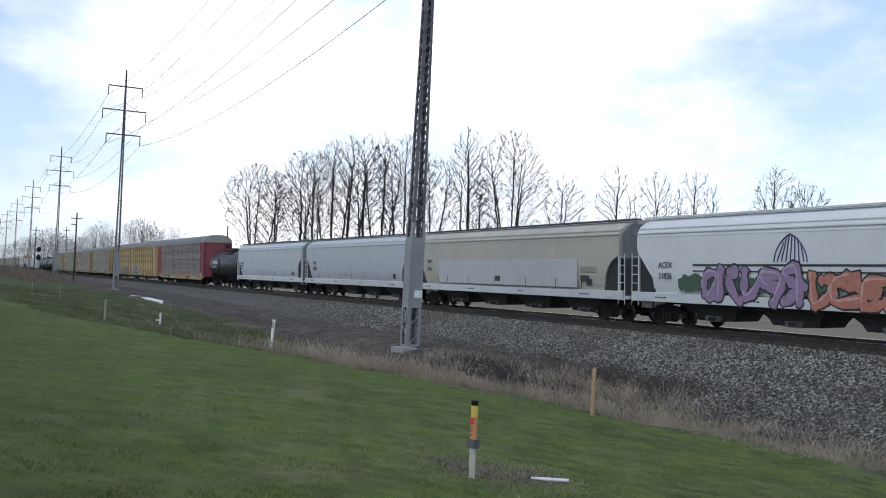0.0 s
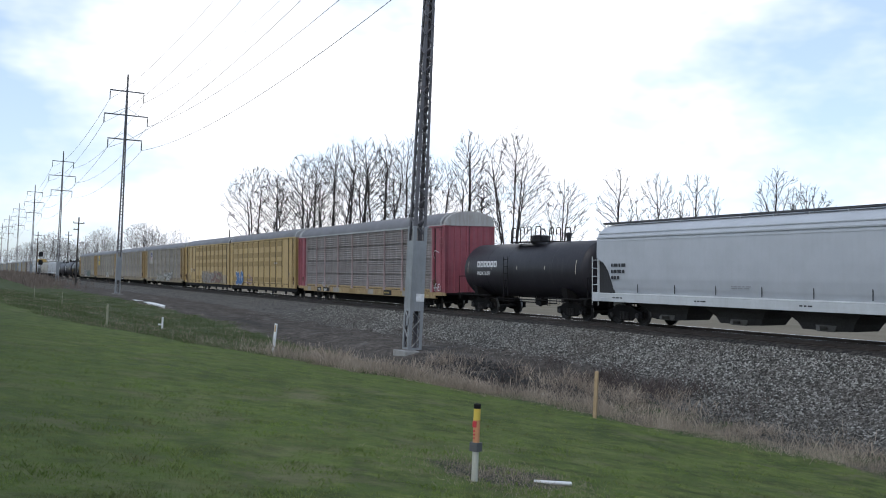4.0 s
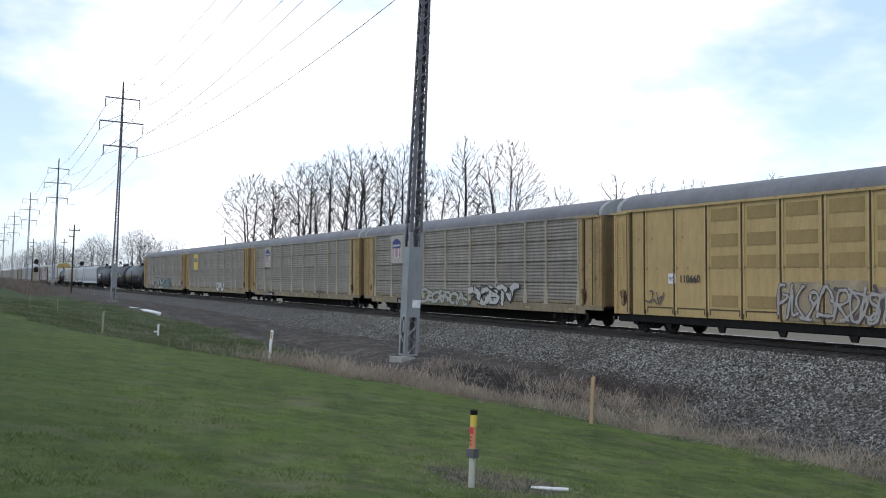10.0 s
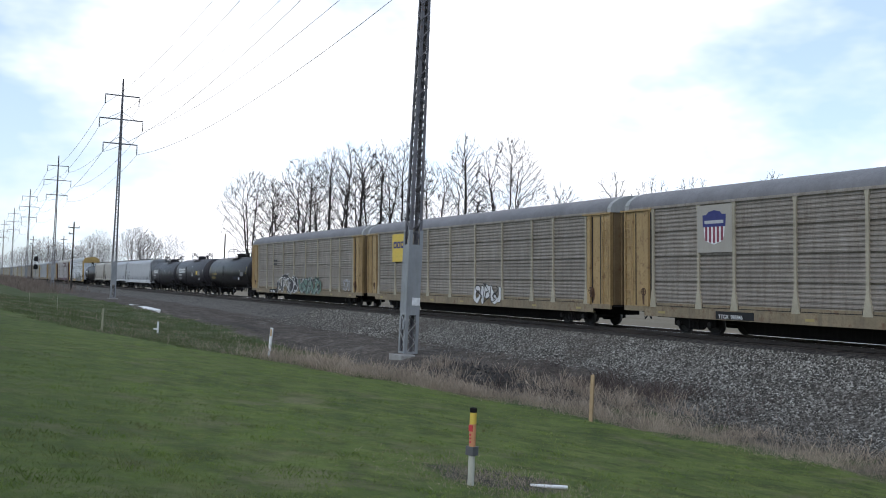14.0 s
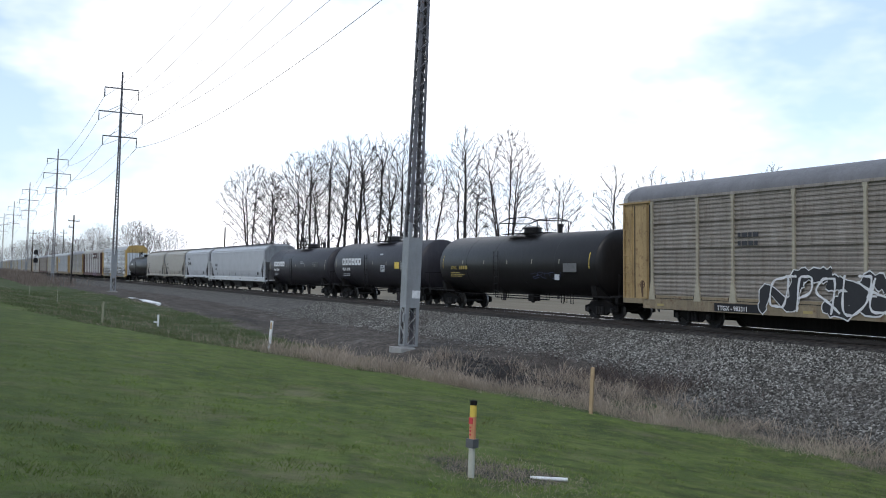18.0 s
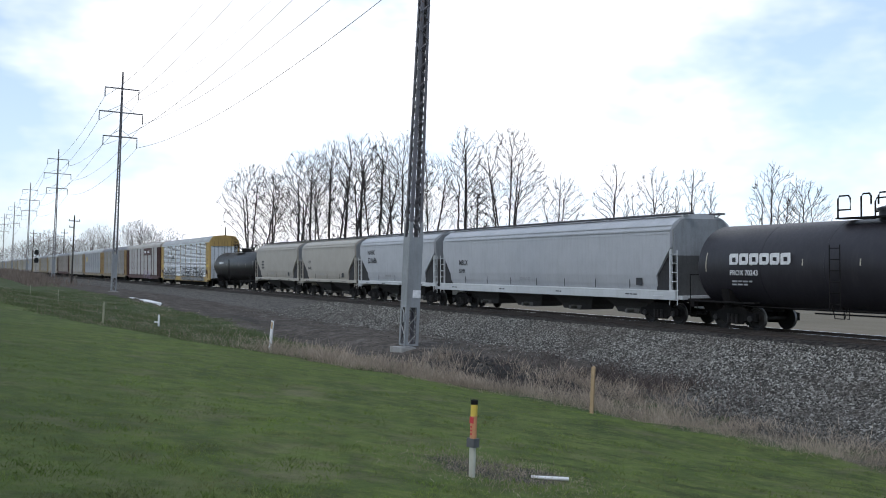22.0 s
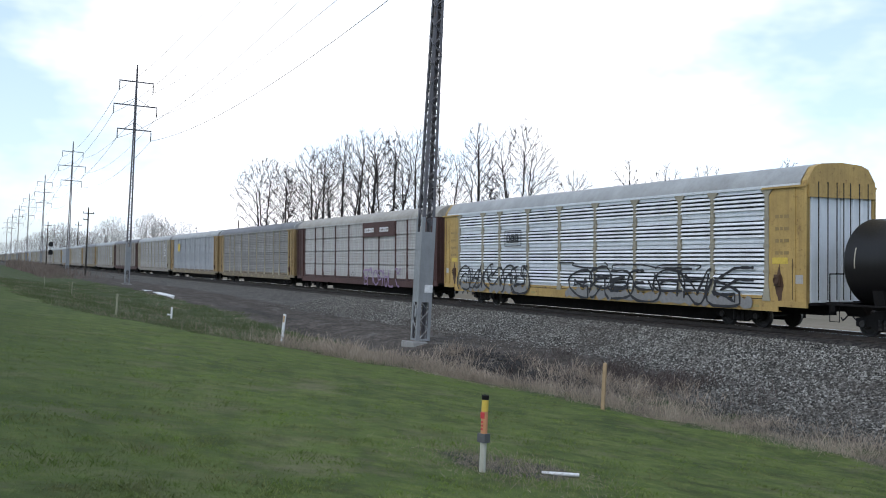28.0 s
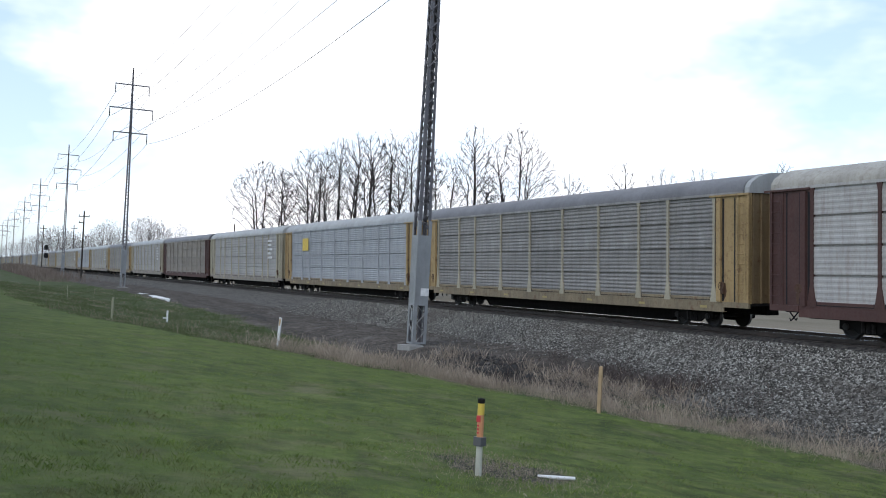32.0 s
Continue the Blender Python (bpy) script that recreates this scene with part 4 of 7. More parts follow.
    while queue:
        i, root = queue.pop()
        line = [nodes[root]] if root is not None else []
        wide = [size[i]] if root is not None else []
        while True:
            line.append(nodes[i])
            wide.append(size[i])
            if not below[i]:
                break
            queue.extend((k, i) for k in below[i][1:])
            i = below[i][0]
        if len(line) > 1:
            heavy = wide[0] > 0.06
            (trunk if heavy else crown).tube(line, wide, 6 if heavy else 3, False)
        for _ in range(2):
            k = rng.randrange(max(0, len(line) - 4), len(line) - 1) if len(line) > 1 else 0
            way = (line[min(k + 1, len(line) - 1)] - line[k]).normalized() + Vector((rng.uniform(-1, 1), rng.uniform(-1, 1), rng.uniform(-0.5, 0.9))) * 0.8
            p, q = line[k], line[k] + way.normalized() * rng.uniform(0.35, 0.8)
            crown.tube([p, p.lerp(q, 0.5) + Vector((rng.uniform(-1, 1), rng.uniform(-1, 1), 0)) * 0.06, q], [0.016, 0.014, 0.011], 3, False)
    return trunk, crown


# bearing from the lawn, height, crown width, leaders
GROVE = [(15.5, 15.1, 6.8, 4), (16.5, 14.3, 5.2, 2), (17.9, 16.6, 5.2, 2), (18.8, 18.0, 5.6, 3), (19.9, 18.9, 5.2, 3), (20.8, 19.2, 4.8, 2), (21.8, 19.2, 4.6, 2), (22.7, 19.2, 4.8, 3), (24.0, 19.2, 6.6, 4), (25.5, 17.5, 6.2, 3), (27.6, 20.8, 4.6, 2), (28.4, 14.6, 3.2, 1), (30.1, 20.3, 8.2, 5), (33.2, 15.7, 5.6, 3), (36.1, 16.8, 4.4, 2), (38.3, 16.5, 5.6, 4), (40.6, 17.1, 5.4, 3), (44.9, 16.7, 5.4, 4), (46.5, 15.7, 6.0, 3)]


def build_trees():
    rng = random.Random(8)

    def plant(az, d, meshes, label, group, m):
        x, y = -d * math.cos(radians(az)), d * math.sin(radians(az))
        t = thing("bare_tree", label, "tree", group)
        t.matrix_basis = Matrix.Translation((x, y, float(ground_z(x, y)))) @ m
        for nm, me in zip(("trunk", "crown"), meshes):
            part(nm, me, t)

    for i, (az, h, w, leaders) in enumerate(GROVE):
        h = h - 1.1 - float(ground_z(-112 * math.cos(radians(az)), 112 * math.sin(radians(az))))
        a, b = tree_mesh(101 + i, h, 1.15 * w, leaders, 0.57 if az < 33 else 0.66)
        plant(az, 112 + rng.uniform(-4, 4), (a.mesh("trunk", BARK, True), b.mesh("crown", TWIG)), "bare leafless deciduous tree behind the railway", "bare trees behind the track", pose(0, 0, 0, 0, 0, rng.uniform(0, 360)))
    far = []
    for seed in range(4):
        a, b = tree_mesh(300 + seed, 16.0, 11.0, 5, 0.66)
        far.append((a.mesh("trunk", HAZY_TWIG, True), b.mesh("crown", HAZY_TWIG)))
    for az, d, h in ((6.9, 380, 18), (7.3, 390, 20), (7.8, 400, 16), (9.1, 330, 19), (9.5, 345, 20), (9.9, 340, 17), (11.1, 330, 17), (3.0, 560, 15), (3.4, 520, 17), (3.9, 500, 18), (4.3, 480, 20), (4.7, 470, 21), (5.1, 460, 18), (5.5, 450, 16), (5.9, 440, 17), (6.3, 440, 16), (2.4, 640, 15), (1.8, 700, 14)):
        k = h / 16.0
        plant(az, d, far[rng.randrange(4)], "bare leafless tree of a distant hedgerow, painted pale as through haze", "far trees", pose(0, 0, 0, 0, 0, rng.uniform(0, 360)) @ Matrix.Diagonal((k, k, k, 1)))


build_trees()


# ---- train: running gear ----
WHEEL_R = 0.42
AXLE = 0.89
WHEELSETS = {-1: [], 1: []}
CARS = []


def truck(car, x):
    """A two-axle bogie under a car, its middle at x."""
    t = part("truck", cached("truck", DARK, lambda s: s.box(-0.22, 0.22, -0.95, 0.95, 0.42, 0.78).box(-0.1, 0.1, -0.35, 0.35, 0.78, 0.9)), car, "dark cast steel bogie", pose(x, 0, 0))
    frame_line = [(-1.18, 0.33), (-1.18, 0.60), (-0.80, 0.66), (-0.42, 0.84), (0.42, 0.84), (0.80, 0.66), (1.18, 0.60), (1.18, 0.33), (0.95, 0.29), (0.62, 0.34), (0.40, 0.20), (-0.40, 0.20), (-0.62, 0.34), (-0.95, 0.29)]
    for y in (-1.06, 0.94):
        part("side_frame", cached(("side_frame", y), DARK, lambda s, y=y: s.prism(frame_line, "y", y, y + 0.12)), t)
        part("spring_nest", cached(("spring_nest", y), SPRING, lambda s, y=y: [s.lathe([(0.24 + 0.04 * i + d, r) for i in range(9) for d, r in ((0, 0.075), (0.02, 0.055))], "z", 8, (k, y + (-0.03 if y < 0 else 0.15), 0)) for k in (-0.2, 0, 0.2)] and s), t)
        for sx in (-1, 1):
            part("bearing_cap", cached(("bearing_cap", y), SPRING, lambda s, y=y: s.lathe([(y - 0.07, 0.0), (y - 0.07, 0.11), (y + 0.15, 0.12), (y + 0.15, 0)], "y", 12), True), t, "", pose(sx * AXLE, 0, WHEEL_R))
    for sx in (-1, 1):
        def axle(s):
            for sy in (-1, 1):
                prof = [(0.66, 0.08), (0.66, 0.36), (0.67, 0.44), (0.70, 0.44), (0.71, WHEEL_R), (0.80, WHEEL_R - 0.008), (0.80, 0.35), (0.76, 0.32), (0.76, 0.15), (0.82, 0.12), (0.82, 0.0)]
                s.lathe([(sy * a, r) for a, r in prof], "y", 24)
            s.lathe([(-0.7, 0.08), (0.7, 0.08)], "y", 10)
            for k in range(6):
                a = 2 * math.pi * k / 6
                s.tube([(0.24 * math.cos(a), -0.77, 0.24 * math.sin(a)), (0.24 * math.cos(a), -0.75, 0.24 * math.sin(a))], 0.035, 6)
            return s
        fresh = ("wheelset", WHEEL.name) not in CACHE
        me = cached("wheelset", WHEEL, axle, True)
        if fresh:
            me.materials.append(TREAD)
            for p in me.polygons:
                if all(math.hypot(me.vertices[v].co.x, me.vertices[v].co.z) > 0.4 for v in p.vertices):
                    p.material_index = 1
        w = part("wheelset", me, t, "steel wheel pair", pose(sx * AXLE, 0, WHEEL_R))
        WHEELSETS[sx].append(w)
    return t


TREAD = plain("worn_wheel_tread", (0.16, 0.155, 0.15), 0.4, 0.9)
BELLOWS = plain("dark_rubber", (0.022, 0.017, 0.015), 0.8)
# near black for the shade under hopper end slopes, with grime over it
RECESS_SHADE = paint("shaded_grimy_recess", (0.026, 0.026, 0.028), 0.85, 0.4, (0.06, 0.055, 0.053))
END_GREY = paint("end_sheet_grey", (0.25, 0.262, 0.275), 0.7, 0.4, (0.08, 0.075, 0.07))
END_DARK = paint("end_sheet_dark", (0.075, 0.075, 0.075), 0.75, 0.4, (0.04, 0.036, 0.034))
# bay colour darkened to paint the shade under the body, grime added
BAY = paint("shaded_grimy_bay", (0.05, 0.047, 0.045), 0.8, 0.45, (0.028, 0.024, 0.022))
YGAP = plain("dark_panel_joint", (0.075, 0.05, 0.024), 0.8)
BOARD = paint("walkway_steel", (0.055, 0.055, 0.062), 0.7, 0.3)
RUST = paint("rusty_latch", (0.10, 0.052, 0.03), 0.8, 0.4, (0.05, 0.03, 0.02))
OUTLET = paint("outlet_steel", (0.17, 0.16, 0.145), 0.7, 0.4, (0.07, 0.062, 0.055))
SPRING = paint("dusty_steel", (0.022, 0.020, 0.019), 0.75, 0.4, (0.055, 0.046, 0.04))
WHEEL = paint("wheel_steel", (0.018, 0.016, 0.015), 0.7, 0.35, (0.038, 0.032, 0.027), metal=0.1)


def coupler(car, x, sx):
    part("coupler", cached(("coupler", sx), DARK, lambda s: s.box(-0.55, 0.35, -0.09, 0.09, 0.75, 0.98).prism([(0.3, -0.16), (0.62, -0.12), (0.66, 0.1), (0.5, 0.2), (0.3, 0.16)] if sx > 0 else [(-0.5, -0.09), (0.62, -0.12), (0.66, 0.1), (0.5, 0.2), (-0.5, 0.1)], "z", 0.72, 1.02)), car, "", pose(x, 0, 0, 0, 0, 0 if sx > 0 else 180))
    part("air_hose", cached("air_hose", SLOT, lambda s: s.tube([(0, 0.3, 0.75), (0.25, 0.3, 0.5), (0.45, 0.2, 0.42), (0.6, 0.1, 0.5)], 0.025, 6)), car, "", pose(x, 0, 0, 0, 0, 0 if sx > 0 else 180))


def ladder(car, x, y, z0, z1, w, mat, facing="y"):
    def f(s):
        for k in (-w / 2, w / 2):
            s.tube([(k, 0, z0), (k, 0, z1)], 0.022, 4)
        z = z0 + 0.2
        while z < z1:
            s.tube([(-w / 2, 0, z), (w / 2, 0, z)], 0.016, 4)
            z += 0.36
        return s
    part("ladder", cached(("ladder", z0, z1, w), mat, f), car, "", pose(x, y, 0, 0, 0, 0 if facing == "y" else 90))


def letters(car, x, z, text, size, mat, y, label="painted lettering"):
    cu = bpy.data.curves.new("lettering", "FONT")
    cu.body, cu.size, cu.extrude, cu.offset = text, size, 0.002, size * 0.012
    me = bpy.data.meshes.new_from_object(bpy.data.objects.new("lettering", cu))
    me.materials.clear()
    me.materials.append(mat)
    return part("lettering", me, car, label, pose(x, y, z, 90, 0, 0))


def decal(car, x0, x1, z0, z1, y, mat, label, name="decal"):
    return part(name, Shape().box(x0, x1, y - 0.006, y, z0, z1).mesh(name, mat), car, label)


def bars(car, x0, z0, rows, w, h, y, mat, label="small stencilled print"):
    """Lines of print too small to read."""
    rng = random.Random(int(x0 * 100))
    s = Shape()
    for r in range(rows):
        x, z = x0, z0 - r * h * 1.9
        while x < x0 + w * rng.uniform(0.6, 1.0):
            k = rng.uniform(0.10, 0.3)
            s.box(x, x + k, y - 0.004, y, z, z + h)
            x += k + 0.06
    p = part("stencil", s.mesh("stencil", mat), car, label)
    p["kind"] = "stuff"
    return p


def ribbon(path, t, yy):
    """A flat sprayed stroke of even width along a path of (x, z), with rounded ends."""
    s = Shape()
    pts = [Vector(p) for p in path]
    left, right = [], []
    for k, p in enumerate(pts):
        d = (pts[min(k + 1, len(pts) - 1)] - pts[max(k - 1, 0)]).normalized()
        m = Vector((-d.y, d.x)) * t
        y = yy - 0.00012 * k
        m = m * (1.0 + 0.3 * math.sin(1.7 * k + 3.0 * p.x))
        left.append((p.x + m.x, y, p.y + m.y))
        right.append((p.x - m.x, y, p.y - m.y))
    n = len(pts)
    s.add(left + right, [(k, k + 1, n + k + 1, n + k) for k in range(n - 1)])
    for k, sgn in ((0, -1), (n - 1, 1)):
        d = (pts[1] - pts[0]).normalized() if k == 0 else (pts[-1] - pts[-2]).normalized()
        fan = []
        for q in range(1, 5):
            a = math.pi * q / 5
            w = d * (sgn * math.sin(a)) + Vector((-d.y, d.x)) * math.cos(a)
            fan.append(len(s.v))
            s.v.append((pts[k].x + t * w.x, yy - 0.00012 * k, pts[k].y + t * w.y))
        s.f.append((k, *fan, n + k))
    return s


# letter-like strokes in a unit square, each glyph a few open lines
HOOK = [[(0.95, 0.82), (0.55, 1.0), (0.12, 0.78), (0.08, 0.25), (0.45, 0.0), (0.98, 0.14)]]
FOOT = [[(0.18, 1.0), (0.2, 0.45), (0.12, 0.06), (0.55, 0.0), (0.98, 0.12)]]
COMB = [[(0.95, 0.98), (0.25, 0.9), (0.12, 0.5), (0.2, 0.06), (0.98, 0.05)], [(0.2, 0.5), (0.8, 0.55)]]
RING = [[(0.5, 1.0), (0.1, 0.78), (0.1, 0.22), (0.5, 0.0), (0.92, 0.25), (0.9, 0.78), (0.5, 1.0)]]
KICK = [[(0.12, 0.0), (0.2, 1.0), (0.8, 0.92), (0.82, 0.6), (0.25, 0.48)], [(0.4, 0.5), (0.98, 0.0)]]
TENT = [[(0.02, 0.0), (0.4, 1.0), (0.6, 1.0), (0.98, 0.0)], [(0.25, 0.36), (0.8, 0.36)]]
SNAKE = [[(0.95, 0.86), (0.5, 1.0), (0.1, 0.8), (0.3, 0.55), (0.78, 0.44), (0.92, 0.18), (0.5, 0.0), (0.05, 0.14)]]
FLAG = [[(0.2, 0.0), (0.15, 1.0), (0.8, 0.96), (0.88, 0.62), (0.25, 0.46)]]
GATE = [[(0.1, 0.0), (0.14, 1.0), (0.85, 0.05), (0.9, 1.0)]]
CUP = [[(0.08, 1.0), (0.12, 0.25), (0.5, 0.0), (0.88, 0.25), (0.92, 1.0)]]
FORK = [[(0.05, 1.0), (0.5, 0.5), (0.95, 1.0)], [(0.5, 0.5), (0.45, 0.0)]]
STAR = [[(0.15, 1.0), (0.15, 0.0)], [(0.9, 1.0), (0.2, 0.48), (0.95, 0.0)]]
RUNGS = [[(0.12, 1.0), (0.12, 0.0)], [(0.88, 1.0), (0.88, 0.0)], [(0.12, 0.52), (0.88, 0.5)]]
BELLY = [[(0.15, 0.0), (0.15, 1.0), (0.6, 0.95), (0.9, 0.55), (0.6, 0.08), (0.15, 0.0)]]
GLYPHS = [HOOK, FOOT, COMB, RING, KICK, TENT, SNAKE, FLAG, GATE, CUP, FORK, STAR, RUNGS, BELLY]


def spray(car, x0, z0, w, h, y, n, fill, line, seed, slant=0.12, glints=True, edge=1.45, weight=1.0, glyphs=()):
    """Sprayed tag: a row of fat letter-like shapes with an outline and a pale glint, or thin line work."""
    rng = random.Random(seed)
    step = w / n
    for i in range(n):
        shape = glyphs[i % len(glyphs)] if glyphs else GLYPHS[rng.randrange(len(GLYPHS))]
        fat = min(h * rng.uniform(0.10, 0.135) * weight, 0.17 * step * weight) if fill else h * 0.034 * weight
        grow, drop = rng.uniform(0.9, 1.08), rng.uniform(0.0, 0.06) * h
        lift, flip, turn = 0.0016 * (i % 2), rng.random() < 0.5, rng.random() < 0.5
        for line_no, raw in enumerate(shape):
            raw = [(a + rng.uniform(-0.2, 0.2), b + rng.uniform(-0.16, 0.16)) for a, b in raw]
            raw = [(1 - a if flip else a, 1 - b if turn else b) for a, b in raw]
            if rng.random() < 0.6:
                raw.append((raw[-1][0] + rng.choice((-0.4, 0.4)), raw[-1][1] + rng.uniform(-0.3, 0.3)))
            for _ in range(2):
                cut = [raw[0]]
                for p, q in zip(raw, raw[1:]):
                    cut += [(0.78 * p[0] + 0.22 * q[0], 0.78 * p[1] + 0.22 * q[1]), (0.22 * p[0] + 0.78 * q[0], 0.22 * p[1] + 0.78 * q[1])]
                raw = cut + [raw[-1]]
            path = []
            for a, b in raw:
                zz = z0 - drop + fat * edge + min(1.0, max(0.0, b)) * (grow * h - 2 * fat * edge)
                path.append((x0 + step * (i - 0.08 + 1.16 * a) + slant * (zz - z0 - h / 2), zz))
            deep = 0.0005 * line_no
            if fill == "hollow":
                for sgn in (-1, 1):
                    rim = []
                    for k, (a, b) in enumerate(path):
                        d = (Vector(path[min(k + 1, len(path) - 1)]) - Vector(path[max(k - 1, 0)])).normalized()
                        rim.append((a - sgn * d.y * fat * 1.2, b + sgn * d.x * fat * 1.2))
                    part("graffiti_outline", ribbon(rim, 0.05, y - 0.003 - lift - deep - 0.0002 * sgn).mesh("graffiti_outline", SPRAY[line]), car, line + " hollow letter outline")
            elif fill:
                stroke = part("graffiti_stroke", ribbon(path, fat, y - 0.0075 - lift - deep).mesh("graffiti_stroke", SPRAY[fill]), car, fill + " graffiti stroke")
                part("outline", ribbon(path, fat * edge, y - 0.002 - lift - deep).mesh("outline", SPRAY[line]), stroke, line + " outline")
                if glints and line_no == 0:
                    part("highlight", ribbon([(a - fat * 0.5, b + fat * 0.5) for a, b in path[: 2 * len(path) // 3]], fat * 0.2, y - 0.014 - lift).mesh("highlight", SPRAY["lilac" if fill == "purple" else "peach"]), stroke, "paler highlight")
            else:
                part("graffiti_stroke", ribbon(path, fat, y - 0.003 - lift - deep).mesh("graffiti_stroke", SPRAY[line]), car, line + " graffiti stroke")


# ---- train: multilevel car carriers ----
POSTS = (-9.2, -7.3, -4.4, -1.48, 1.48, 4.4, 7.3, 9.2)


def sheet_profile(z0, z1, tiers, ribs, depth, y0, gap=0.04):
    """Corrugated sheet seen from its end: (y, z) pairs from the bottom up."""
    out = []
    th = (z1 - z0) / tiers
    for t in range(tiers):
        a, b = z0 + t * th + gap, z0 + (t + 1) * th
        out += [(y0 + 0.09, a - gap), (y0 + 0.09, a), (y0, a)]
        p = (b - a) / ribs
        for r in range(ribs):
            z = a + r * p
            out += [(y0, z + p * 0.08), (y0, z + p * 0.42), (y0 + depth, z + p * 0.55), (y0 + depth, z + p * 0.92)]
        out += [(y0, b), (y0 + 0.09, b)]
    return out


def carrier(label, side, corner, sill, roof, half=13.75, posts=POSTS, door=1.85, top=5.0, crown=5.79, ribs=6, tiers=4, depth=0.034, post_mat=None, style="sheet", eave_mat=None, end_mat=None, cap_mat=None, centres=10.06, group="car carriers of the train", joints=(1, 1), gap=0.04, seams=False):
    car = thing("car_carrier", label, "railcar", group)
    post_mat, end_mat, cap_mat = post_mat or side, end_mat or corner, cap_mat or roof
    W = 1.6
    edge = half - door
    # deck and sills
    zb = 0.76 if style == "plate" else 1.0
    part("deck", cached(("deck", half, style), DARK, lambda s: s.box(-half, half, -W + 0.12, W - 0.12, 0.92, 1.0).box(-half + 0.5, half - 0.5, -0.3, 0.3, 0.55, 0.92) if style == "plate" else s.box(-half, half, -W + 0.12, W - 0.12, 0.92, 1.0).box(-half + 0.5, half - 0.5, -0.3, 0.3, 0.55, 0.92).prism([(-centres + 1.6, 0.6), (-centres + 2.2, 0.10), (centres - 2.2, 0.10), (centres - 1.6, 0.6)], "y", -0.35, 0.35)), car)
    for sy in (-1, 1):
        if style == "plate":
            part("side_sill", cached(("plate_sill", half, sy), DARK, lambda s: s.prism([(sy * (W - 0.09), 0.9), (sy * (W - 0.09), 0.47), (sy * (W - 0.2), 0.43), (sy * (W - 0.2), 0.9)], "x", -half, half)), car, "dark grimy lower sill")
            for k in range(6):
                part("sill_hanger", cached("sill_hanger", DARK, lambda s: s.prism([(-0.2, 0.46), (0.2, 0.46), (0.12, 0.24), (-0.08, 0.24)], "y", -0.05, 0.05)), car, "", pose(-half + 3.2 + k * (2 * half - 6.4) / 5, sy * (W - 0.16), 0))
            continue
        part("side_sill", cached(("side_sill", half, sy), sill, lambda s: s.prism([(sy * (W + 0.02), 1.04), (sy * (W + 0.02), 0.66), (sy * (W - 0.14), 0.66), (sy * (W - 0.14), 0.69), (sy * (W - 0.02), 0.70), (sy * (W - 0.02), 1.0), (sy * (W - 0.14), 1.01), (sy * (W - 0.14), 1.04)], "x", -half + 1.3, half - 1.3).box(-half, -half + 1.3, sy * W - 0.05, sy * W + 0.05, 0.84, 1.04).box(half - 1.3, half, sy * W - 0.05, sy * W + 0.05, 0.84, 1.04)), car)
    for k in range(7 if style != "plate" and sill != BROWN else 0):
        part("sill_reflector", cached("sill_reflector", REFLECT_YELLOW, lambda s: s.box(-0.2, 0.2, -0.004, 0, 0, 0.09)), car, "yellow reflective strip", pose(-half + 2.4 + k * (2 * half - 4.8) / 6, -W - 0.022, 0.78))
    # side sheets between posts
    xs = [-edge, *posts, edge]
    for sy in (-1, 1):
        for a, b in zip(xs, xs[1:]):
            w = round(b - a, 3)
            if style == "plate":
                me = cached(("side_panel", w, "plate", top), side, lambda s: s.box(0.03, w - 0.03, -0.02, 0.02, zb, top - 0.02))
                p = part("side_panel", me, car, "", pose(a, sy * (W - 0.06), 0))
                if sy < 0 and w > 1.0:
                    part("panel_flange", cached(("panel_flange", w, top), YFLANGE, lambda s: s.box(0.03, 0.12, -0.03, 0, 0.98, top - 0.02).box(w - 0.12, w - 0.03, -0.03, 0, 0.98, top - 0.02)), p, "paler upright flanges", pose(0, -0.021, 0))
                if sy < 0 and w > 1.4:
                    part("foot_slot", cached(("foot_slot", w), YGAP, lambda s: s.box(0.14, w - 0.14, -0.008, 0.0, 0, 0.05).box(0.14, 0.19, -0.008, 0, -0.2, 0).box(w - 0.19, w - 0.14, -0.008, 0, -0.2, 0)), p, "dark jacking slot", pose(0, -0.021, 1.06))
                    if (a > -half + 4.2 if joints[0] else a < half - 4.6):
                        for z, h in ((4.60, 0.23), (3.66, 0.23), (2.86, 0.23), (1.42, 0.21)):
                            part("vent_patch", cached(("vent_patch", w, h), YPATCH, lambda s: s.box(0.24, w - 0.24, -0.012, 0.0, -h, h)), p, "worn ochre patch", pose(0, -0.022, z))
                continue
            me = cached(("side_panel", w, style, ribs, tiers, top, gap, depth), side, lambda s: s.strip(sheet_profile(1.05, top, tiers, ribs, depth, -0.03, gap), "x", 0.04, w - 0.04))
            p = part("side_panel", me, car, "", pose(a, sy * (W - 0.05), 0) if sy < 0 else pose(b, sy * (W - 0.05), 0, 0, 0, 180))
            if sy < 0:
                part("kick_strip", cached(("kick_strip", w), sill, lambda s: s.prism([(-0.05, 1.045), (-0.05, 1.19), (-0.02, 1.2), (-0.02, 1.045)], "x", 0.1, w - 0.1)), p, "yellowed strip at the foot of the sheet" if sill != BROWN else "")
                part("kick_joint", cached(("kick_joint", w), SLOT, lambda s: s.box(0.2, w - 0.2, -0.055, -0.05, 1.07, 1.095).box(0.2, 0.225, -0.055, -0.05, 1.095, 1.22).box(w - 0.225, w - 0.2, -0.055, -0.05, 1.095, 1.22)), p, "dark joint line")
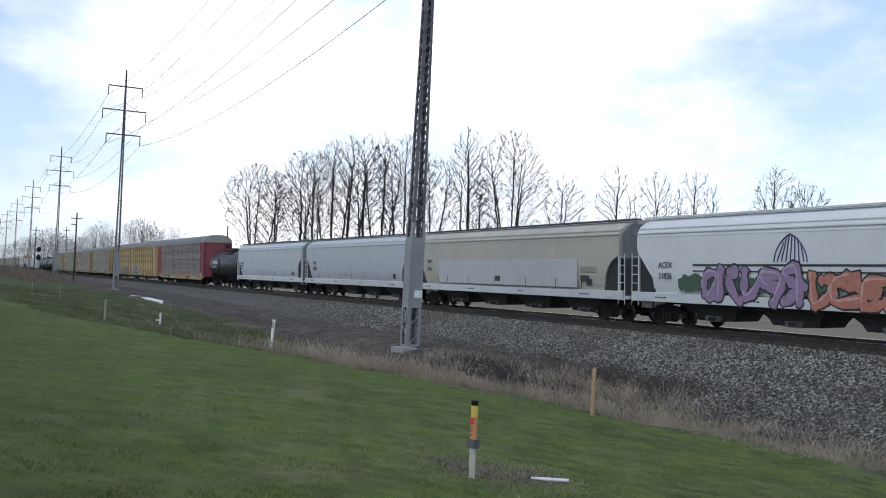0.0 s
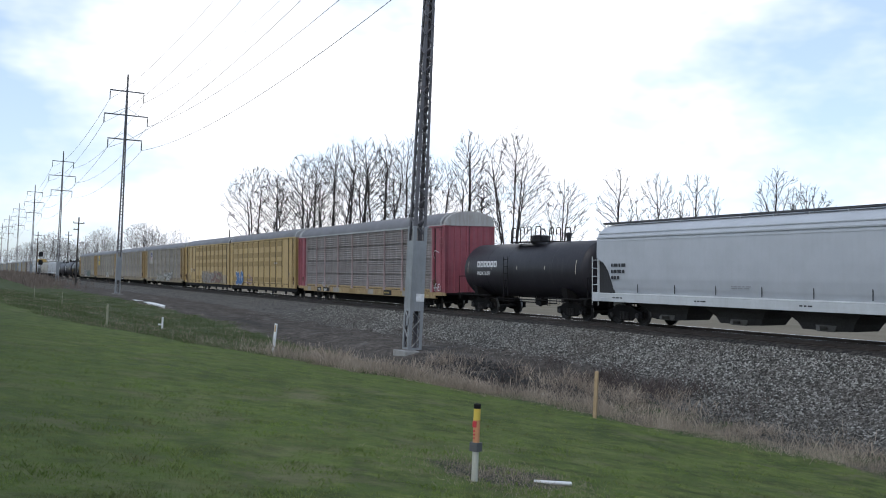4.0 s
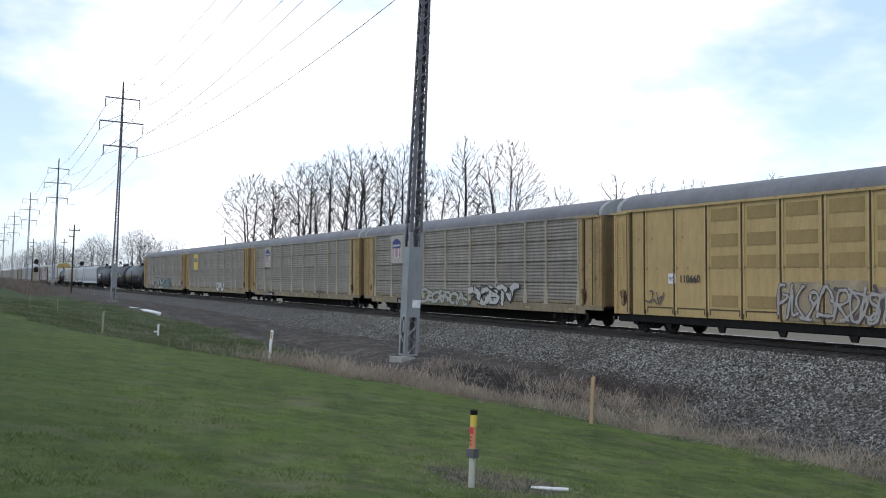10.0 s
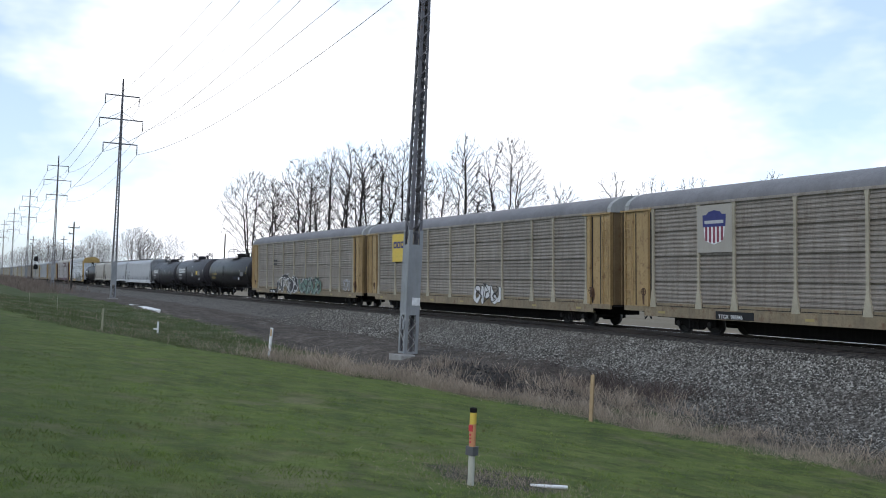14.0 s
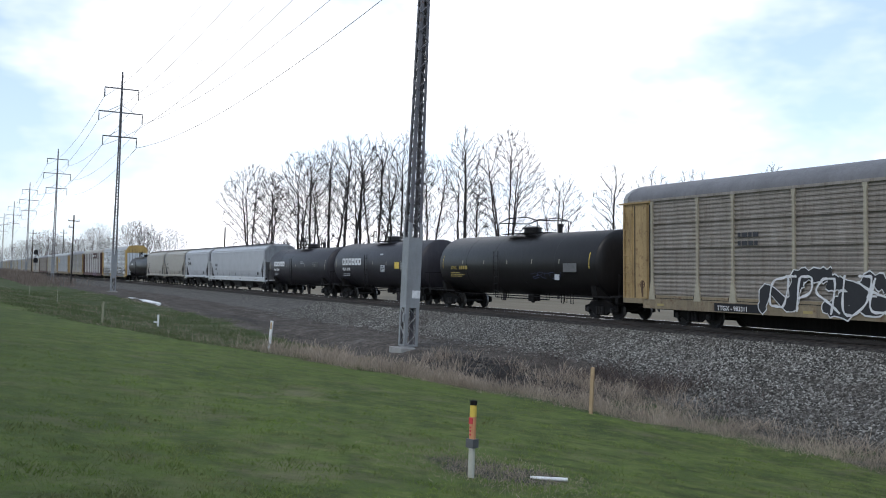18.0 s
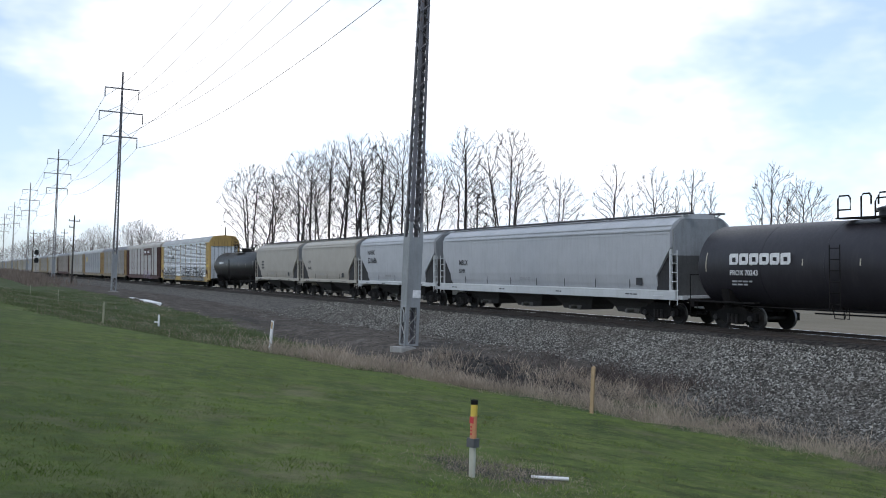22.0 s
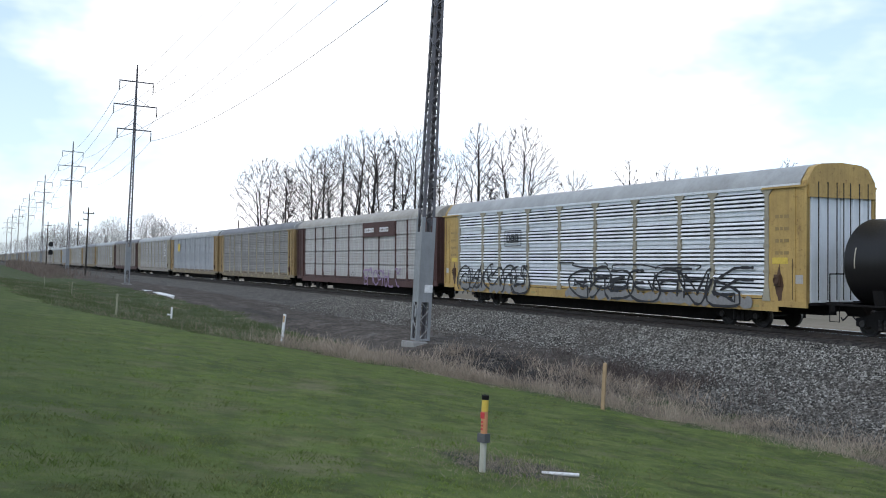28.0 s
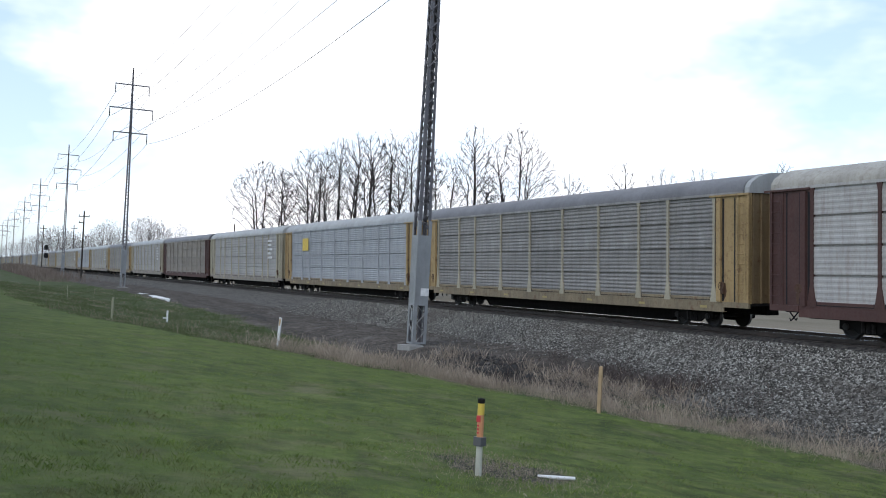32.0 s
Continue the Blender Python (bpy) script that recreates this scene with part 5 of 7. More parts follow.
            if style == "slots" and sy < 0:
                for z0 in (1.38, 2.33, 3.30, 4.27):
                    for k in range(4):
                        part("vent_slat", cached(("vent_slat", w), SLAT, lambda s: s.prism([(-0.004, -0.045), (-0.065, -0.035), (-0.06, -0.02), (0.0, 0.05), (0.0, -0.045)], "x", 0.08, w - 0.08)), p, "bright tilted slat", pose(0, -0.034, z0 + 0.155 * k))
                        part("vent_slot", cached(("vent_slot", w), SLOT, lambda s: s.box(0.1, w - 0.1, -0.006, 0, 0, 0.046)), p, "dark vent slot", pose(0, -0.036, z0 + 0.155 * k + 0.052))
        for x in (*posts, -edge, edge):
            if style == "slots":
                part("side_post", cached(("slot_post", top), post_mat, lambda s: s.prism([(-0.075, 1.75), (-0.19, 1.02), (0.19, 1.02), (0.075, 1.75), (0.075, top - 0.3), (0.29, top - 0.06), (0.29, top - 0.02), (-0.29, top - 0.02), (-0.29, top - 0.06), (-0.075, top - 0.3)], "y", -0.06, 0.05).box(-0.1, 0.1, -0.052, 0.0, 1.75, top - 0.3)), car, "", pose(x, sy * (W - 0.02), 0, 0, 0, 0 if sy < 0 else 180))
                for z in (2.05, 2.95, 3.9) if sy < 0 else ():
                    part("post_cleat", cached("post_cleat", post_mat, lambda s: s.prism([(-0.15, 0), (-0.12, -0.06), (0.12, -0.06), (0.15, 0), (0.12, 0.06), (-0.12, 0.06)], "y", -0.065, -0.05)), car, "", pose(x, sy * (W - 0.02), z))
                continue
            part("side_post", cached(("side_post", style, top), post_mat, lambda s: s.prism([(-0.06, 1.75), (-0.19, 1.02), (0.19, 1.02), (0.06, 1.75), (0.06, top - 0.25), (0.11, top - 0.02), (-0.11, top - 0.02), (-0.055, top - 0.25)] if style != "plate" else [(-0.024, 0.8), (0.024, 0.8), (0.024, top), (-0.024, top)], "y", -0.05, 0.05)), car, "", pose(x, sy * (W - 0.02), 0))
        # corner housings
        for sx in (-1, 1):
            x0, x1 = sorted((sx * (edge + 0.06), sx * half))
            c = part("corner_panel", cached(("corner_panel", door, sx, top), corner, lambda s: s.box(x0, x1, -0.04, 0.04, zb, top - 0.05).box((x0 + x1) / 2 + sx * 0.30, (x0 + x1) / 2 + sx * 0.38, -0.07, 0.07, zb, top - 0.08).box(x1 - 0.1 if sx > 0 else x0, x1 if sx > 0 else x0 + 0.1, -0.09, 0.07, zb, top - 0.02)), car, "", pose(0, sy * (W - 0.04), 0))
            part("gutter", cached(("gutter", door, sx), corner, lambda s: s.box(x0 - 0.25, x1, -0.06, 0.06, 0, 0.07)), car, "", pose(0, sy * (W + 0.02), top - 0.07))
            if sy < 0 and style == "slots":
                part("rust_stain", cached(("long_stain", sx), RUST, lambda s: s.prism([(-0.16, 0.1), (-0.2, 0.3), (-0.14, 0.6), (-0.08, 0.9), (0.0, 1.12), (0.05, 0.8), (0.13, 0.66), (0.2, 0.35), (0.13, 0.15), (0.08, -0.3), (0.03, -0.1), (-0.02, -0.42), (-0.07, -0.05)], "y", -0.004, 0.0)), c, "brown rust running down the corner door", pose(sx * (edge + 0.6), -0.042, 1.2))
                part("warning_plate", cached("warning_plate", MARK_YELLOW, lambda s: s.box(-0.36, 0.36, -0.01, 0, 0, 0.22)), c, "yellow warning plate", pose(sx * (edge + 0.62), -0.041, 2.32))
                part("hand_brake_box", cached("hand_brake_box", RUST, lambda s: s.box(-0.13, 0.13, -0.1, 0, 0, 0.4).lathe([(-0.14, 0.1), (-0.15, 0.13), (-0.13, 0.14), (-0.12, 0.1)], "y", 12, (0, 0, 0.2))), c, "dark rusty brake box", pose(sx * (edge + 0.55), -0.041, 1.55))
                part("lower_hatch", cached("lower_hatch", SHEET_WHITE, lambda s: s.box(-0.2, 0.2, -0.008, 0, 0, 0.3)), c, "pale stencilled patch", pose(sx * (half - 0.38), -0.042, 1.65))
                for gx, z0, z1 in ((half - 0.66, 1.1, 2.5), (half - 0.12, 1.1, top - 0.3)):
                    part("door_gap", cached(("slot_gap", z0, z1), YGAP, lambda s: s.box(-0.015, 0.015, -0.006, 0, z0, z1)), c, "dark joint of the corner door", pose(sx * gx, -0.041, 0))
                for k in range(4):
                    bars(car, sx * (edge + 0.75) - 0.35, 3.9 - 0.42 * k, 1, 0.6, 0.12, -W - 0.005, YPATCH)
            elif sy < 0 and joints[0 if sx < 0 else 1]:
                if door > 1.5:
                    part("corner_post", cached(("corner_post", top), corner, lambda s: s.box(-0.11, 0.11, -0.1, 0.0, 1.04, top - 0.12)), c, "", pose(sx * (edge + 0.33), -0.04, 0))
                # strips mark the door gaps; the one past the corner post paints its shadow
                for gx, gw in ((edge + 0.13, 0.1), (edge + 0.5, 0.1), (half - 0.74, 0.06)) if door > 1.5 else ((half - 0.7, 0.05),):
                    part("door_gap", cached(("door_gap", top, gw), SLOT, lambda s: s.box(-gw / 2, gw / 2, -0.006, 0, 1.06 - 0.24 * (style == "plate"), top - 0.14)), c, "dark gap and painted post shadow beside the corner door", pose(sx * gx, -0.041, 0))
                part("rust_stain", cached(("rust_stain", sx), RUST, lambda s: s.prism([(-0.16, 0.0), (-0.2, 0.25), (-0.13, 0.52), (-0.05, 0.66), (0.02, 0.58), (0.12, 0.62), (0.19, 0.3), (0.14, 0.12), (0.07, 0.02), (0.0, -0.06)], "y", -0.004, 0.0)), c, "brown rust stain", pose(sx * (edge + 0.5), -0.042, 1.12))
                ladder(car, sx * (half - 0.33), -W - 0.1, 1.15, top - 0.3, 0.42, corner)
                part("brake_wheel" if sx > 0 else "handle_box", cached(("latch", sx), RUST, lambda s: s.lathe([(-0.05, 0.13), (-0.06, 0.15), (-0.04, 0.165), (-0.03, 0.145), (-0.05, 0.13)], "y", 14).box(-0.14, 0.14, -0.045, -0.02, -0.015, 0.015).box(-0.015, 0.015, -0.045, -0.02, -0.14, 0.14).box(-0.09, 0.09, -0.03, 0.08, -0.3, 0.12)), c, "dark rusty latch wheel", pose(sx * (edge + 0.5), -0.1, 1.62))
    # roof
    prof = [(-W, top), (-W, top + 0.2), (-W + 0.13, top + (crown - top) * 0.5), (-W + 0.45, top + (crown - top) * 0.76), (-W + 0.95, top + (crown - top) * 0.94), (0, crown)]
    if style == "slots":
        prof = [(-W, top), (-W, top + 0.14), (-W + 0.34, top + (crown - top) * 0.78), (-W + 0.7, top + (crown - top) * 0.93), (0, crown)]
    prof = prof + [(-a, b) for a, b in prof[-2::-1]]
    part("roof", cached(("roof", half, top, crown, style), roof, lambda s: s.strip(prof, "x", -half + 0.25, half - 0.25), True), car)
    for sy in (-1, 1):
        part("eave_rail", cached(("eave_rail", half, sy, top), eave_mat or side, lambda s: s.box(-half + 0.3, half - 0.3, sy * 1.61 - 0.025, sy * 1.61 + 0.025, top - 0.03, top + 0.07)), car)
    ribs_x = int(half * 2 / 1.35) if seams else 0
    for k in range(1, ribs_x):
        part("roof_seam", cached(("roof_seam", top, crown, style), roof, lambda s: s.strip([(a, b + 0.012) for a, b in prof], "x", -0.035, 0.035).strip([(a * 1.004, b + 0.0) for a, b in prof], "x", -0.045, 0.045)), car, "", pose(-half + k * 2 * half / ribs_x, 0, 0.004))
    # ends: doors and roof caps
    for sx in (-1, 1):
        if not joints[0 if sx < 0 else 1]:
            def fold(s):
                ring = [(-1.6, 0.95)] + prof + [(1.6, 0.95)]
                for i in range(6):
                    k0, k1 = ((0.985, 0.95), (0.95, 0.985))[i % 2]
                    s.add([(0.11 * (i + j), a * k, b * k + (1 - k) * 3.0) for j, k in ((0, k0), (1, k1)) for a, b in ring], [(q, q + 1, len(ring) + q + 1, len(ring) + q) for q in range(len(ring) - 1)])
                return s
            part("bellows", cached(("bellows", top, crown, half), BELLOWS, fold), car, "dark rubber bellows between the units", pose(sx * half, 0, 0, 0, 0, 0 if sx > 0 else 180))
        else:
            for sy in (-1, 1):
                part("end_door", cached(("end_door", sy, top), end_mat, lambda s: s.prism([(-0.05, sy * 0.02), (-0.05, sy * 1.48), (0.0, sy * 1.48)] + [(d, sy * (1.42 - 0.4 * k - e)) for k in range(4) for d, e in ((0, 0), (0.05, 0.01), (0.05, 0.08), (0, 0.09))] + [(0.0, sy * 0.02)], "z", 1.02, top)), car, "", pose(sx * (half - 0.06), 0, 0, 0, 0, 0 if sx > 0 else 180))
        if style == "slots":
            part("end_header", cached(("end_header", top), cap_mat, lambda s: s.box(0.0, 0.06, -1.56, 1.56, top - 0.42, top + 0.02)), car, "ochre header over the end doors", pose(sx * (half + 0.0), 0, 0, 0, 0, 0 if sx > 0 else 180))
            for y in (-1.15, -0.72, -0.3, 0.02, 0.34, 0.76, 1.18):
                part("door_joint", cached(("door_joint", top), SLOT, lambda s: s.box(0.0, 0.012, -0.02, 0.02, 1.1, top + 0.1)), car, "dark upright joint of the end door", pose(sx * (half + 0.055), y, 0, 0, 0, 0 if sx > 0 else 180))
        part("end_cap", cached(("end_cap", top, crown, style), cap_mat, lambda s: s.prism(prof, "x", -0.3, 0.0)), car, "", pose(sx * (half - (0.0 if sx > 0 else -0.0)), 0, 0) if sx > 0 else pose(-half, 0, 0, 0, 0, 180))
        if joints[0 if sx < 0 else 1]:
            coupler(car, sx * half, sx)
        if joints[0 if sx < 0 else 1]:
            truck(car, sx * centres)
        elif sx > 0:
            truck(car, half + 0.33)
    CARS.append(car)
    return car


# ---- train: covered hoppers ----
def hopper(label, body, half, bays, cut=1.55, sill=None, arch=False, group="covered hoppers of the train", marks=()):
    car = thing("covered_hopper", label, "railcar", group)
    sill = sill or SILL_WHITE
    W = 1.58
    end = half - 0.6
    low = 1.0 if bays > 2 else 1.17
    levels = [(1.32, 1.40), (1.6, 1.50), (2.0, 1.56), (2.6, 1.58), (3.2, 1.58), (3.66, 1.57), (3.8, 1.54), (4.02, 1.42), (4.24, 1.1), (4.4, 0.55), (4.44, 0.0)]

    def extent(z):
        t = min(1.0, max(0.0, (z - 1.32) / (1.5 if arch else 1.75)))
        return end - cut * (math.sqrt(1 - t * t) if arch else min(1.0, (1 - t) / 0.65))

    def shell(s):
        fine = []
        for (z0, w0), (z1, w1) in zip(levels, levels[1:]):
            k = 6 if z0 < 2.9 else 2
            fine += [(z0 + (z1 - z0) * i / k, w0 + (w1 - w0) * i / k) for i in range(k)]
        fine.append(levels[-1])
        verts, faces = [], []
        for z, w in fine:
            e = extent(z)
            for x, y in ((-e, -w), (e, -w), (e, w), (-e, w)):
                verts.append((x, y, z))
        for i in range(len(fine) - 1):
            for j in range(4):
                faces.append((i * 4 + j, i * 4 + (j + 1) % 4, i * 4 + 4 + (j + 1) % 4, i * 4 + 4 + j))
        faces.append((0, 1, 2, 3))
        return s.add(verts, faces)

    part("body", cached(("body", half, cut, arch), body, shell, True), car)
    part("roof_lip", cached(("roof_lip", half), body, lambda s: s.box(-end, end, -1.6, -1.54, 3.74, 3.79).box(-end, end, 1.54, 1.6, 3.74, 3.79).box(-end, end, -1.50, -1.44, 3.93, 3.965).box(-end, end, -1.585, -1.56, 3.60, 3.625)), car)
    for sy in (-1, 1):
        part("side_sill", cached(("sill", half, sy), sill, lambda s: s.prism([(sy * 1.6, low), (sy * 1.6, 1.34), (sy * 1.40, 1.38), (sy * 1.52, 1.32), (sy * 1.52, low + 0.05), (sy * 1.42, low)], "x", -half + 0.3, half - 0.3)), car)
        for sx in (-1, 1):
            # end posts and ladders, plus dark sheets painting shade and grime under the slope
            part("end_post", cached(("end_post", sy), sill, lambda s: s.box(-0.035, 0.035, -0.05, 0.05, 1.3, 3.0)), car, "", pose(sx * (end - 0.05), sy * 1.5, 0))
            part("slope_frame", cached(("slope_frame", sx, sy, cut), RECESS_SHADE, lambda s: s.prism([(0, 1.3), (sx * -cut, 1.32), (sx * -cut, 1.92), (0, 3.05)], "y", 0, sy * -0.04)) if not arch else cached(("arch_shade", sx, sy, cut), RECESS_SHADE, lambda s: s.prism([(0, 1.3)] + [(sx * -cut * math.sqrt(1 - k * k / 36), 1.32 + 1.5 * k / 6) for k in range(6)] + [(0, 2.8)], "y", 0, sy * -0.04)), car, "dark sheet painting shade and grime under the end slope", pose(sx * (end - 0.06), sy * 1.47, 0))
            ladder(car, sx * (half - 0.45), sy * 1.55, 0.8, 2.95, 0.45, sill)
            part("grab_iron", cached("grab_iron", sill, lambda s: s.tube([(-0.25, 0, 0), (-0.25, -0.08, 0), (0.25, -0.08, 0), (0.25, 0, 0)], 0.015, 4)), car, "", pose(sx * (end - 0.7), sy * 1.6, 1.15))
            part("sill_step", cached("sill_step", DARK, lambda s: s.tube([(-0.2, 0, 0.9), (-0.2, 0, 0.45), (0.2, 0, 0.45), (0.2, 0, 0.9)], 0.02, 4)), car, "", pose(sx * (half - 0.45), sy * 1.55, 0))
    for sx in (-1, 1):
        part("end_frame", cached(("end_frame", sx), sill, lambda s: s.box(-0.35, 0.35, -1.45, 1.45, 1.02, 1.16).box(-0.3, 0.3, -0.3, 0.3, 0.65, 1.02).box(-0.42, -0.34, -0.9, -0.75, 1.16, 4.1).box(-0.42, -0.34, 0.75, 0.9, 1.16, 4.1)), car, "", pose(sx * (half - 0.4), 0, 0, 0, 0, 0 if sx > 0 else 180))
        part("end_sheet", cached("end_sheet", END_GREY, lambda s: s.prism([(-1.46, 2.75), (1.46, 2.75), (1.46, 3.8), (1.0, 4.22), (-1.0, 4.22), (-1.46, 3.8)], "x", 0, 0.05)), car, "grey upper end sheet", pose(sx * (end + 0.03), 0, 0, 0, 0, 0 if sx > 0 else 180))
        part("lower_end_sheet", cached("lower_end_sheet", END_DARK, lambda s: s.prism([(-1.3, 1.16), (1.3, 1.16), (1.4, 2.75), (-1.4, 2.75)], "x", 0, 0.05)), car, "dark lower end sheet", pose(sx * (end + 0.03), 0, 0, 0, 0, 0 if sx > 0 else 180))
        part("slope_sheet_brace", cached(("brace", sx), DARK, lambda s: s.box(-0.06, 0.06, -0.5, 0.5, 1.1, 3.2)), car, "", pose(sx * (end - 0.35), 0, 0))
        coupler(car, sx * (half - 0.15), sx)
        truck(car, sx * (half - 1.95))
    # hopper bays with outlet gates
    run = 2 * (end - cut - 0.55)
    step = run / bays
    for k in range(bays):
        if bays > 2:
            rings = [(0.495, 1.30, 1.34), (0.48, 1.15, 1.10), (0.42, 0.95, 0.94), (0.35, 0.80, 0.78), (0.295, 0.68, 0.58), (0.26, 0.60, 0.34)]
        else:
            rings = [(0.48, 1.30, 1.34), (0.40, 1.05, 0.92), (0.34 / step, 0.55, 0.42)]
        v = [(u * q * step, w * d, z) for q, d, z in rings for u, w in ((-1, -1), (1, -1), (1, 1), (-1, 1))]
        f = [(4 * q + u, 4 * q + (u + 1) % 4, 4 * q + 4 + (u + 1) % 4, 4 * q + 4 + u) for q in range(len(rings) - 1) for u in range(4)]
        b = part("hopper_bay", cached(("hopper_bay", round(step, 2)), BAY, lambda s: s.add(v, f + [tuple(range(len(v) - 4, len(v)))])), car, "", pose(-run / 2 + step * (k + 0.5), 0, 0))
        part("outlet_gate", cached(("outlet_gate", bays), OUTLET, lambda s: s.prism([(-0.34, 0.3), (0.34, 0.3), (0.6, 0.78), (-0.6, 0.78)], "y", -0.66, 0.66).tube([(0, -0.6, 0.42), (0, -0.98, 0.42)], 0.07, 10).tube([(0, -0.98, 0.42), (0, -1.03, 0.42)], 0.09, 10)), b, "steel outlet gate with a capped pipe")
    for k in range(4):
        bars(car, -end + 1.2 + k * (2 * end - 3) / 3.2, 1.2 if bays < 3 else 1.15, 1, 0.7, 0.05, -1.604, MARK_DARK)
    part("centre_sill", cached(("centre_sill", half), DARK, lambda s: s.box(-half + 0.3, half - 0.3, -0.2, 0.2, 0.86 if bays > 2 else 0.68, 1.1)), car)
    # running boards and hatches
    for sy in (-1, 1):
        rb = part("running_board", cached(("running_board", half), body if body == BRIGHT else BOARD, lambda s: [s.box(-end - 0.35, end + 0.35, y0, y0 + 0.09, -0.03, 0.04) for y0 in (0, 0.12, 0.24)] and s), car, "white roof walkway" if body == BRIGHT else "dark steel roof walkway", pose(0, 0.62 if sy > 0 else -0.98, 4.42))
        n = int(end * 2 / 1.6)
        for k in range(n + 1):
            part("board_bracket", cached("board_bracket", sill, lambda s: s.tube([(0, 0.02, -0.24), (0, 0.02, 0.0)], 0.02, 4).tube([(0, 0.02, -0.24), (0, 0.3, -0.02)], 0.015, 4)), rb, "", pose(-end + 2 * end * k / n, 0, 0))
    for k in range(int(end * 2 / 2.0)):
        part("roof_hatch", cached("roof_hatch", body, lambda s: s.lathe([(4.38, 0.34), (4.455, 0.34), (4.475, 0.2), (4.48, 0)], "z", 14), True), car, "", pose(-end + 1.1 + 2.0 * k, 0, 0))
    # side stakes and data boxes
    for k in range(bays * 2 - 1):
        part("tie_stake", cached("tie_stake", MARK_DARK, lambda s: s.box(-0.02, 0.02, -0.012, 0, 1.42, 1.82)), car, "", pose(-run / 2 + run * (k + 0.5) / (bays * 2 - 1), -1.515, 0))
    decal(car, end - cut - 1.3, end - cut - 0.9, 1.55, 1.85, -1.56, MARK_DARK, "small black data panel", "data_panel")
    bars(car, -1.5, 1.75, 2, 1.2, 0.035, -1.545, SPRAY["grey"])
    CARS.append(car)
    return car


# ---- train: tank cars ----
def tank(label, half, radius=1.5, stripe=None, group="tank cars of the train", base=0.92, mat=None, framed=False, inset=0.0):
    car = thing("tank_car", label, "railcar", group)
    mat = mat or BLACK
    zc = base + radius
    e = half - 0.45 - inset
    prof = [(0.0, 0.0), (0.03, 0.45), (0.10, 0.85), (0.19, 1.15), (0.28, radius - 0.16), (0.36, radius - 0.06), (0.42, radius - 0.015), (0.46, radius)]
    prof = [(-e + a, b) for a, b in prof] + [(e - a, b) for a, b in prof[::-1]]
    part("barrel", cached(("barrel", half, radius, base), mat, lambda s: s.lathe(prof, "x", 56, (0, 0, zc)), True), car)
    for k in range(1, 5):
        x = -e + 0.75 + k * (2 * e - 1.5) / 5
        part("weld_band", cached(("weld_band", radius, base), mat, lambda s: s.lathe([(-0.03, radius), (-0.025, radius + 0.004), (0.025, radius + 0.004), (0.03, radius)], "x", 56, (0, 0, zc)), True), car, "", pose(x, 0, 0))
    for sx in (-1, 1):
        part("stub_sill", cached(("stub_sill", half), DARK, lambda s: s.box(-1.6, 1.6, -0.28, 0.28, 0.66, 1.1)), car, "", pose(sx * (half - 1.8), 0, 0))
    for sx in (-1, 1):
        part("saddle", cached(("saddle", radius), DARK, lambda s: s.prism([(-1.32, 0.86), (1.32, 0.86), (1.46, 1.5), (1.2, 1.42), (0.7, 1.12), (0, 1.02), (-0.7, 1.12), (-1.2, 1.42), (-1.46, 1.5)], "x", -0.2, 0.2)), car, "", pose(sx * (half - 2.2), 0, 0))
        part("end_platform", cached("end_platform", DARK, lambda s: s.box(-0.35, 0.35, -1.5, 1.5, 1.0, 1.08).box(-0.3, 0.3, -0.25, 0.25, 0.7, 1.0)), car, "", pose(sx * (half - 0.55), 0, 0))
        part("end_beam", cached("end_beam", DARK, lambda s: s.box(-0.1, 0.1, -1.48, 1.48, 0.78, 1.0).prism([(-0.9, 0.62), (0.9, 0.62), (1.2, 0.98), (-1.2, 0.98)], "x", -0.9, -0.1)), car, "dark cross beam under the end platform", pose(sx * (half - 0.45), 0, 0, 0, 0, 0 if sx > 0 else 180))
        part("end_railing", cached("end_railing", DARK, lambda s: s.tube([(0, -1.45, 1.05), (0, -1.45, 2.0), (0, 1.45, 2.0), (0, 1.45, 1.05)], 0.025, 6)), car, "", pose(sx * (half - 0.3), 0, 0))
        for sy in (-1, 1):
            part("sill_step", cached("tank_step", DARK, lambda s: s.tube([(-0.2, 0, 1.0), (-0.2, 0, 0.45), (0.2, 0, 0.45), (0.2, 0, 1.0)], 0.02, 4)), car, "", pose(sx * (half - 0.55), sy * 1.5, 0))
            part("walk_strip", cached("walk_strip", DARK, lambda s: s.box(-1.6, 1.6, -0.14, 0.14, 0.98, 1.03)), car, "", pose(sx * (half - 2.2), sy * 1.42, 0))
        coupler(car, sx * (half - 0.15), sx)
        truck(car, sx * (half - 2.2))
    # manway, fittings and top platform
    top = zc + radius
    part("manway", cached(("manway", radius, base), mat, lambda s: s.lathe([(top - 0.15, 0.45), (top + 0.25, 0.45), (top + 0.25, 0.52), (top + 0.33, 0.52), (top + 0.4, 0.3), (top + 0.42, 0)], "z", 18), True), car)
    pl = part("top_platform", cached(("top_platform", radius, base), DARK, lambda s: s.box(-1.5, 1.5, -0.95, -0.5, top + 0.0, top + 0.05).box(-1.5, 1.5, 0.5, 0.95, top + 0.0, top + 0.05).box(-1.5, -1.2, -0.6, 0.6, top + 0.02, top + 0.06).box(1.2, 1.5, -0.6, 0.6, top + 0.02, top + 0.06)), car)
